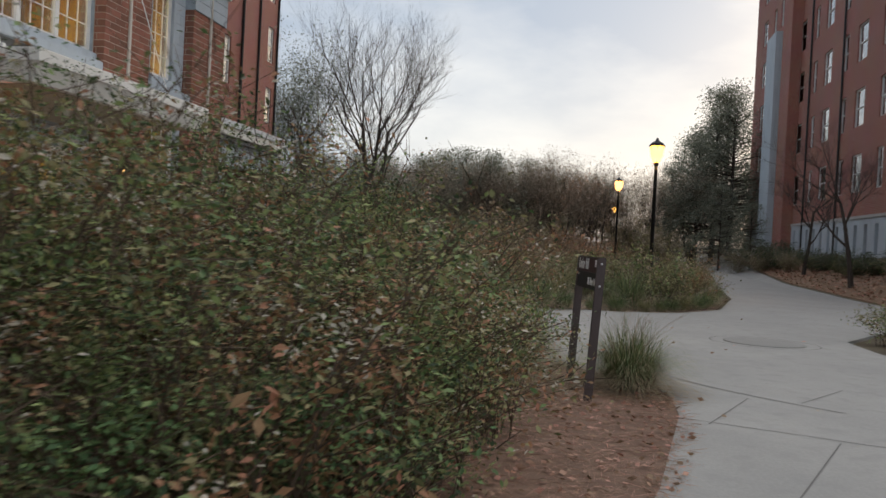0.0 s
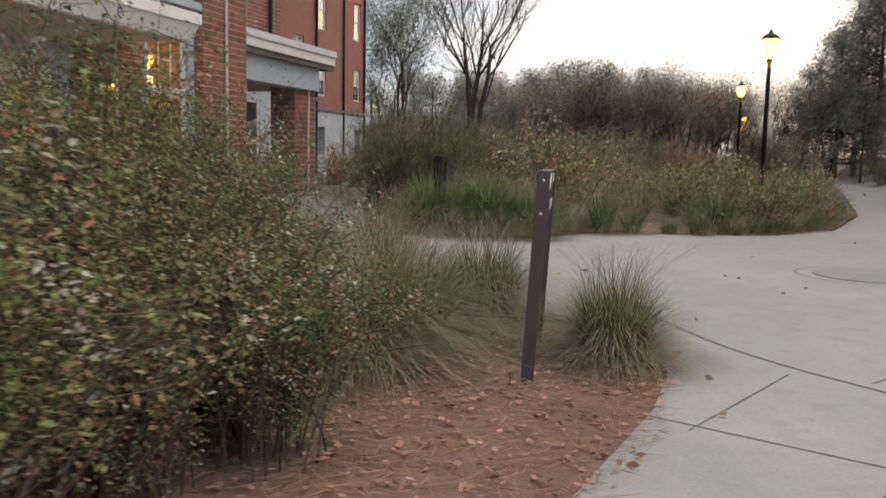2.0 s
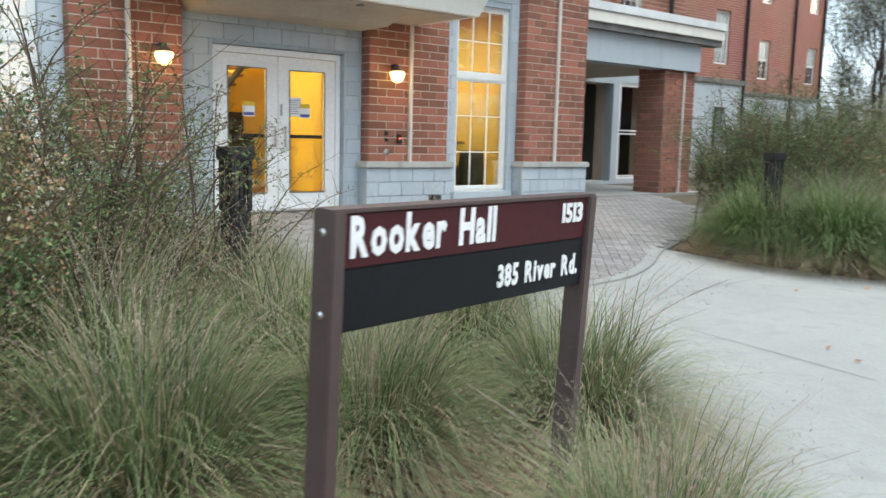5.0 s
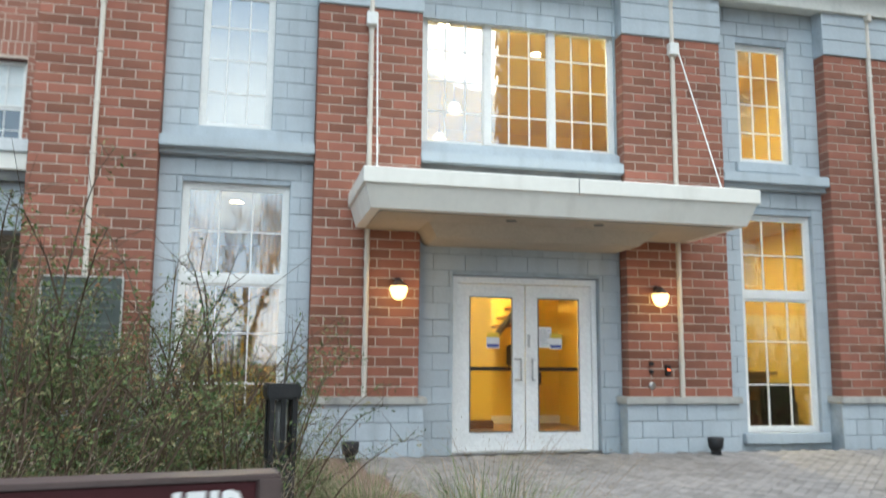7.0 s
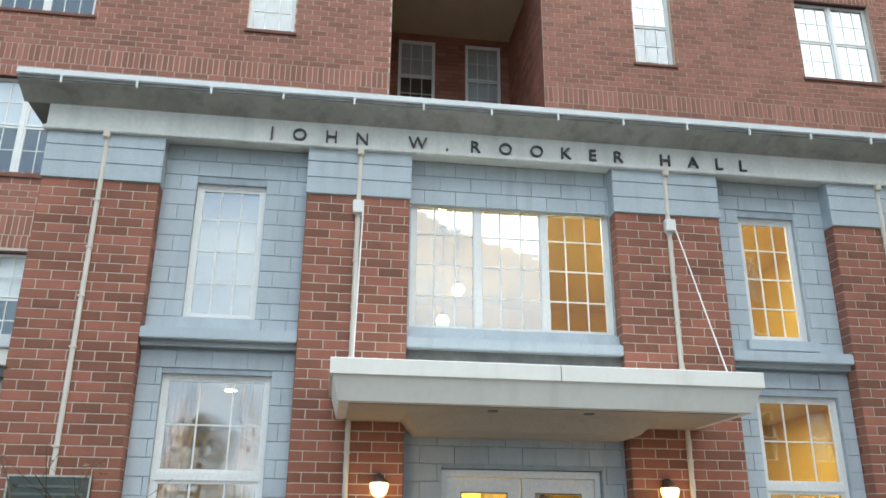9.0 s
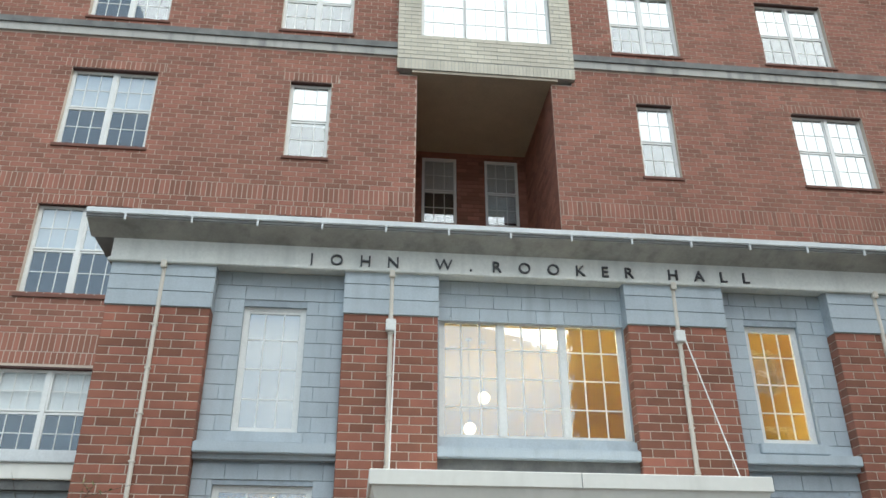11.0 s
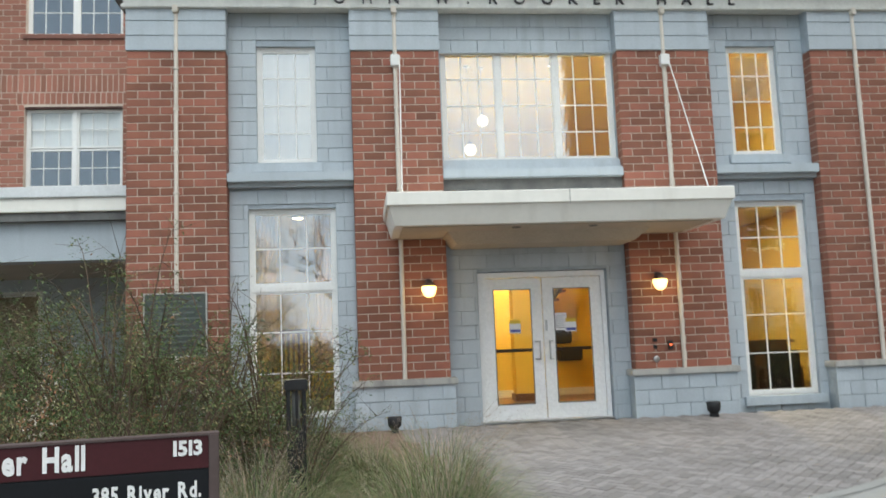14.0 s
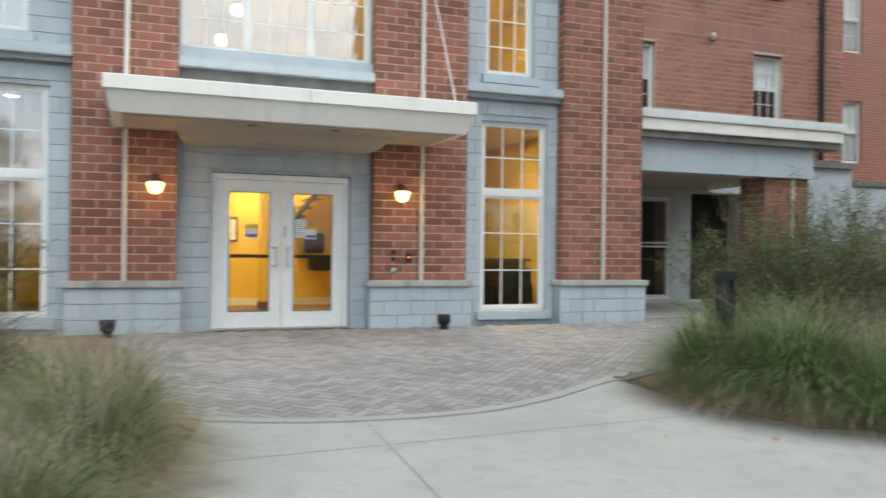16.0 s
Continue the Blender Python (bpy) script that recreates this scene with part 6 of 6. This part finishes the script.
while count < 105:
    x, y = rnd.uniform(4.5, 36), rnd.uniform(-13.6, 5)
    if not inside(x, y, FIELD) or any((x - a) ** 2 + (y - b) ** 2 < (0.55 + 0.03 * x) ** 2 for a, b in used):
        continue
    used.append((x, y))
    kind = rnd.random()
    proto = far_clump[count % 2] if kind < 0.80 else far_shrub[0 if rnd.random() < 0.75 else 1]
    if count < 2:
        set_down(far_clump[count], x, y, 0, 1.0)
    elif count < 4:
        set_down(far_shrub[count - 2], x, y, 0, 0.9)
    else:
        put(proto, x, y, rnd.uniform(0, 360), rnd.uniform(0.7, 1.1) * (1 + 0.008 * x), rnd.uniform(0.85, 1.1))
    count += 1
green = grass(121, 0.9, 1.15, 1500, 0.009, [(leaf_mat("bright_grass", (0.115, 0.19, 0.055), (0.15, 0.215, 0.075), 0.4), 1.0, "green_tuft", False)], "bright green ornamental grass clump", group="grasses of the far bed")
set_down(green, 3.8, -6.5, 0, 0.9)
put(green, 3.35, -4.9, 130, 1.1)
put(green, 3.55, -5.75, 200, 1.2)
# grasses along the rim of the far bed
RIM = [(3.3, -5.9), (4.3, -6.5), (5.4, -6.95), (6.25, -8.2), (7.25, -9.95), (9.25, -11.15), (15.0, -12.35)]
for (x0, y0), (x1, y1) in zip(RIM, RIM[1:]):
    steps = max(2, int(math.hypot(x1 - x0, y1 - y0) / 0.55))
    for k in range(steps):
        t = (k + rnd.uniform(0.2, 0.8)) / steps
        put(far_clump[rnd.randrange(2)], x0 + (x1 - x0) * t + rnd.uniform(-0.1, 0.15), y0 + (y1 - y0) * t + rnd.uniform(0.0, 0.25), rnd.uniform(0, 360), rnd.uniform(0.42, 0.72), rnd.uniform(0.75, 1.0))
for x, y, s in ((1.9, -13.3, 0.7), (3.2, -13.4, 0.8), (0.3, -13.9, 0.8), (4.6, -14.2, 0.8), (17, -19.2, 0.9), (22, -19.8, 1.0), (27, -19.6, 0.9), (33, -19.9, 1.0), (38, -19.6, 1.0), (30, -20.4, 1.0), (19.5, -20.4, 0.9)):
    put(far_shrub[0], x, y, rnd.uniform(0, 360), s, 0.7)


# ---- trees ----
def limbs(rg, start, direction, length, radius, depth, segs, tips, gnarl=0.22, split=3, lift=0.12):
    p, d = Vector(start), Vector(direction).normalized()
    n = 4
    for k in range(n):
        d = (d + Vector(rg.normal(0, gnarl * 0.5, 3)) + Vector((0, 0, lift))).normalized()
        q = p + d * length / n
        r0, r1 = radius * (1 - 0.5 * k / n), radius * (1 - 0.5 * (k + 1) / n)
        segs.append((p, q, r0, r1, depth))
        p = q
        if depth > 0 and k >= (1 if depth > 2 else 0):
            for _ in range(split - 1 if k < n - 1 else split):
                if rg.uniform() < 0.30 and k < n - 1:
                    continue
                side = Vector(rg.normal(0, 1, 3))
                side = (side - side.dot(d) * d).normalized()
                limbs(rg, p, d * rg.uniform(0.65, 1.0) + side * rg.uniform(0.45, 0.9), length * rg.uniform(0.45, 0.68), r1 * 0.58, depth - 1, segs, tips, gnarl, split, lift)
    tips.append(p)


def bare_tree(seed, height, label, depth=3, split=3, leaf=None, leaves=0, size=0.2, trunks=1, spread=0.35, lift=0.12, scatter=0.5, name="bare_tree", trunk=0.30, thick=0.020):
    rg = np.random.default_rng(seed)
    root = thing(name, label, "tree", "trees")
    segs, tips = [], []
    for k in range(trunks):
        a = 2 * math.pi * k / trunks + rg.uniform()
        d = Vector((math.cos(a) * spread, math.sin(a) * spread, 1)) if trunks > 1 else Vector((0, 0, 1))
        limbs(rg, (0, 0, -0.1), d, height * trunk * 2, height * thick, depth, segs, tips, 0.2, split, lift)
    top = max(max(s[0][2], s[1][2]) for s in segs)
    k = height / top
    for pname, some in (("trunk", [s for s in segs if s[4] == depth]), ("limb_tangle", [s for s in segs if s[4] == depth - 1]), ("twig_tangle", [s for s in segs if s[4] < depth - 1])):
        v, f = stick_data([(Vector(p) * k, Vector(q) * k, r0 * k, r1 * k) for p, q, r0, r1, _ in some], 5 if pname == "trunk" else 4 if pname == "limb_tangle" else 3)
        ob = data_part(pname, v, f, M_BARK, root)
        if pname != "trunk":
            tagged(ob, kind="stuff")
    if leaf:
        pts = np.array([tuple(t * (height / top)) for t in tips])
        pick = pts[rg.integers(0, len(pts), leaves)] + np.clip(rg.normal(0, scatter, (leaves, 3)), -1.8 * scatter, 1.8 * scatter)
        lv, lf = leaf_data(pick, size, rg, 0.6)
        tagged(data_part("crown", lv, lf, leaf, root), kind="stuff")
    return root


def evergreen(seed, height, width, label, leaf, n=16000, size=0.15):
    """A dark full crown of leafy clumps on a trunk, uneven in outline."""
    rg = np.random.default_rng(seed)
    root = thing("evergreen_tree", label, "tree", "trees")
    segs = [((0, 0, -0.1), (0, 0, height * 0.9), height * 0.018, height * 0.005)]
    pts = []
    for k in range(80):
        z = height * rg.uniform(0.08, 0.97)
        r = width / 2 * (1.05 - (z / height) ** 2.2) * rg.uniform(0.45, 1.1)
        a = rg.uniform(0, 2 * np.pi)
        c = np.array([r * math.cos(a), r * math.sin(a), z])
        segs.append(((0, 0, z * 0.92), tuple(c), height * 0.004, height * 0.0015))
        pts.append(c + np.clip(rg.normal(0, 1, (n // 80, 3)), -1.7, 1.7) * width * np.array([0.075, 0.075, 0.045]))
    v, f = stick_data(segs, 4)
    data_part("trunk", v, f, M_BARK, root)
    lv, lf = leaf_data(np.concatenate(pts), size, rg, 0.45)
    tagged(data_part("crown", lv, lf, leaf, root), kind="stuff")
    return root


def plant(proto, x, y, turn, s=1.0, first=False):
    if first:
        set_down(proto, x, y, turn, s, 1.0, 0.1)
    else:
        put(proto, x, y, turn, s, 1.0, 0.1)


tall = bare_tree(201, 20.0, "tall bare winter tree with a wide fan of branches", 4, 3, trunks=3, spread=0.17, lift=0.20, thick=0.016)
plant(tall, 47.5, 8.2, 0, 1.0, True)
leafy = bare_tree(205, 16.5, "slender tree with sparse dark leaves", 3, 3, M_LEAF_FAR, 15000, 0.15, 2, 0.10, 0.2, 0.6, "sparse_tree", thick=0.012)
plant(leafy, 46.0, 12.6, 0, 1.0, True)
plant(leafy, 50.0, 15.5, 120, 0.8)
small = bare_tree(209, 9.5, "bare winter tree in front of the far building", 4, 3, trunks=2, spread=0.22, lift=0.10)
plant(small, 62, -1.5, 40, 1.1, True)
front = bare_tree(214, 7.6, "bare winter tree with a spreading crown before the brick dormitory", 4, 3, spread=0.2, lift=0.06, trunk=0.26, thick=0.017)
plant(front, 23.2, -18.6, 0, 1.0, True)
plant(front, 33.0, -19.2, 140, 0.95)
for x, y, t, s in ((70, -6, 90, 1.05), (66, 2, 140, 1.0), (74, -11, 200, 1.2), (58, 3.5, 260, 0.9), (80, -3, 20, 1.2), (78, 12, 77, 1.3), (68, 18, 10, 1.3), (60, -8, 33, 0.9)):
    plant(small, x, y, t, s)
dark = [evergreen(221, 8.0, 7.5, "dark rounded evergreen tree in the far woods", M_LEAF_FAR), evergreen(222, 11.0, 6.5, "dark pointed pine tree beside the far building", M_LEAF_FAR)]
plant(dark[0], 52, -0.5, 0, 1.0, True)
plant(dark[1], 57, -19.4, 0, 1.2, True)
for x, y, t, s in ((60, 2.6, 30, 1.12), (56, 5.5, 70, 0.98), (66, -2.6, 110, 1.1), (50, 9, 150, 0.8), (60, 10, 190, 1.0), (48, 16, 230, 0.8), (44, 20, 20, 0.8), (69, 6, 50, 1.2), (46, 4.5, 300, 0.62), (56, 14, 20, 0.95), (72, 1.5, 10, 1.15), (54, 1.6, 210, 0.86), (64, 13, 80, 1.05), (62, 18, 140, 1.05)):
    plant(dark[0], x, y, t, s)
for x, y, t, s in ((50, -17.6, 40, 0.6), (62, -17.4, 80, 1.05), (66, -15.6, 120, 0.85), (67, -20.5, 10, 1.5), (59.5, -18.4, 160, 1.15), (71, -18.0, 250, 1.2), (74, -21.5, 310, 1.5), (44, -18.6, 200, 0.42), (76, -10, 200, 0.75), (80, -5, 60, 0.8)):
    plant(dark[1], x, y, t, s)
thick = [shrub(241, 5.0, 3.4, 60, 9000, 0.10, [(M_LEAF_BROWN, 0.5, "foliage"), (M_LEAF_OL, 0.5, "olive_foliage")], "brown autumn thicket at the edge of the woods", group="thicket"),
         shrub(242, 5.0, 3.8, 60, 9000, 0.10, [(M_LEAF_ORANGE, 0.6, "foliage"), (M_LEAF_BROWN, 0.4, "brown_foliage")], "orange-brown autumn thicket at the edge of the woods", group="thicket")]
set_down(thick[0], 38, 3.5, 0, 1.0)
set_down(thick[1], 44, -6.5, 0, 0.75)
for x, y, k, s in ((36, 8, 0, 0.9), (41, 0.5, 0, 1.0), (43, 6, 0, 1.1), (46, -2, 0, 1.15), (48, -8.0, 1, 0.6), (50, -4.6, 0, 0.9), (42, -10, 1, 0.5), (54, -11.5, 0, 1.2), (58, -12.5, 0, 1.2), (40, 12, 0, 1.0), (36, -3, 0, 0.75),
                   (47, 9, 0, 1.0), (34, -8.5, 1, 0.55), (30, -5, 0, 0.6), (33, 0, 0, 0.7), (52, 3, 0, 1.1), (52, -13.8, 0, 1.0), (70, -1, 0, 1.4), (38, 18, 0, 1.1), (44, -17.8, 0, 0.55), (40, -18.6, 0, 0.5), (36, -19.2, 0, 0.45), (62, 4, 0, 1.7), (72, 8, 0, 1.8), (66, -6, 0, 1.6), (60, -3, 0, 1.5), (58, 16, 0, 1.6), (50, 20, 0, 1.6), (78, 0, 0, 1.8), (70, -12, 0, 1.4), (56, 8, 0, 1.5), (44, 10, 0, 1.3)):
    put(thick[k], x, y, rnd.uniform(0, 360), s)
autumn = bare_tree(261, 9.0, "brown autumn tree in the far woods", 3, 3, M_LEAF_BROWN, 9000, 0.11, 3, 0.30, 0.12, 0.30, "autumn_tree", thick=0.013)
plant(autumn, 63, 6.5, 0, 1.0, True)
orange = bare_tree(267, 8.4, "orange autumn tree beside the far lamps", 3, 3, M_LEAF_ORANGE, 9000, 0.15, 3, 0.34, 0.10, 0.35, "autumn_tree")
plant(orange, 68, -7.4, 0, 1.0, True)
plant(orange, 74, -4.6, 100, 0.8)
for k in range(16):
    ang = radians(14.0 - 1.5 * k + rnd.uniform(-0.4, 0.4))
    d = rnd.uniform(62, 84)
    plant(autumn, -11.4 + d * math.cos(ang), -8.24 + d * math.sin(ang), rnd.uniform(0, 360), rnd.uniform(0.75, 1.15) * d / 72)
low = shrub(281, 2.2, 1.15, 40, 5200, 0.07, [(M_LEAF_DK, 0.8, "foliage"), (M_LEAF_FAR, 0.2, "grey_foliage")], "dark green rounded shrub against the dormitory base", group="foundation shrubs")
set_down(low, 27.5, -19.9, 0, 1.0)
for x, y, s in ((25.2, -20.1, 0.95), (30.0, -20.2, 1.05), (32.5, -20.0, 0.9), (35.0, -20.2, 1.0), (22.5, -20.3, 1.0), (20.0, -20.1, 0.9), (39.0, -19.6, 1.5), (42.0, -19.2, 1.7)):
    put(low, x, y, rnd.uniform(0, 360), s)
# trees behind the walk
for x, y, s in ((-12, -32, 1.0), (-22, -28, 1.1), (-4, -38, 1.2), (-30, -20, 1.0)):
    put(small, x, y, rnd.uniform(0, 360), s * 1.2)
    put(dark[0], x - 8, y - 18, rnd.uniform(0, 360), s)

# ---- litter on the ground ----
rg = np.random.default_rng(17)


def scatter(name, n, box, poly, size, slim, material, label, category, lift=0.02, parts=None):
    pts = []
    while len(pts) < n:
        x, y = rg.uniform(box[0], box[1]), rg.uniform(box[2], box[3])
        if inside(x, y, poly):
            pts.append((x, y, ground_z(x, y) + lift + abs(rg.normal(0, 0.006))))
    v, f = leaf_data(np.array(pts), size, rg, slim, 0.0, up=0.12)
    return tagged(data_part(name, v, f, material), label, category, "", "stuff")


scatter("pine_straw", 26000, (-9, -1.8, -9.1, -6), MULCH, 0.13, 0.022, M_STRAW, "scattered rusty pine needles on the planting bed", "pine straw")
scatter("fallen_leaves", 2200, (-9, -1.8, -9.1, -6.5), MULCH, 0.05, 0.6, M_FALLEN, "fallen brown autumn leaves on the mulch", "fallen leaves", 0.025)
scatter("fallen_leaves", 900, (2.9, 15.2, -12.7, -4), MULCH2, 0.07, 0.6, M_FALLEN, "fallen brown autumn leaves along the far bed", "fallen leaves", 0.025)
BANK = [(4, -14.2), (15.9, -17.6), (31.6, -18.1), (60, -20), (60, -21.4), (8, -21.4), (0, -15.5)]
laid("ground_leaf_litter", BANK, 0.004, mat("leaf_litter", (0.27, 0.17, 0.105), (0.18, 0.11, 0.068), rough=0.95, scale=2.2, fine=25, bump=0.6), "brown leaf litter covering the bank before the dormitory", "leaf litter", drop=0.05)
scatter("fallen_leaves", 9000, (0, 60, -21.5, -14), BANK, 0.13, 0.6, M_FALLEN, "thick fallen brown leaves on the bank", "fallen leaves", 0.03)
scatter("fallen_leaf", 26, (-6, 8, -12, -6), CONC, 0.06, 0.6, M_FALLEN, "few fallen leaves on the concrete", "fallen leaves", 0.03)

# ---- single pieces of walls and plaza ----
for name, items, depth, y, material, parent in LATER:
    piece_objects(name, items, depth, y, material, parent)
# herringbone pavers, laid at 45 degrees
UNIT = 0.1035
c45 = math.sqrt(0.5)
near, rest = [], []
for i in range(-75, 76):
    for j in range(-75, 76):
        r = (i - j) % 4
        if r == 0:
            u, v, turn = (i + 1) * UNIT, (j + 0.5) * UNIT, 45
        elif r == 2:
            u, v, turn = (i + 0.5) * UNIT, j * UNIT, 135
        else:
            continue
        x, y = 3.0 + (u - v) * c45, -2.3 + (u + v) * c45
        if y < 0.45 and all(inside(x + a, y + b, PLAZA) for a, b in ((-0.06, 0), (0.06, 0), (0, -0.06), (0, 0.06))):
            (near if -1.2 < x < 2.4 and y < -3.1 else rest).append((x, y, turn))
PAVER = mesh_of("paver", boxes((-0.0995, -0.048, -0.03, 0.0995, 0.048, 0.010)), M_PAVER_O)
plaza_ob = bpy.data.objects["pavement_plaza"]
for x, y, turn in near[:300]:
    ob = new("paver", PAVER)
    ob.parent = plaza_ob
    ob.matrix_local = pose(x, y, ground_z(x, y) + 0.006 + 0.002 * noise.noise(Vector((x * 9, y * 9, 1))), 2.86 if y > -5 else 1.6, 0, 0) @ pose(0, 0, 0, 0, 0, turn)
verts, faces = [], []
for x, y, turn in rest + near[300:]:
    i = len(verts)
    ca, sa = math.cos(radians(turn)), math.sin(radians(turn))
    for z in (-0.02, 0.016 + 0.002 * noise.noise(Vector((x * 9, y * 9, 1)))):
        for a, b in ((-0.0995, -0.048), (0.0995, -0.048), (0.0995, 0.048), (-0.0995, 0.048)):
            px, py = x + a * ca - b * sa, y + a * sa + b * ca
            verts.append((px, py, ground_z(px, py) + z))
    faces += [(i + 4, i + 5, i + 6, i + 7), (i, i + 1, i + 5, i + 4), (i + 1, i + 2, i + 6, i + 5), (i + 2, i + 3, i + 7, i + 6), (i + 3, i, i + 4, i + 7)]
tagged(data_part("pavers", verts, faces, M_PAVER, plaza_ob), kind="stuff")
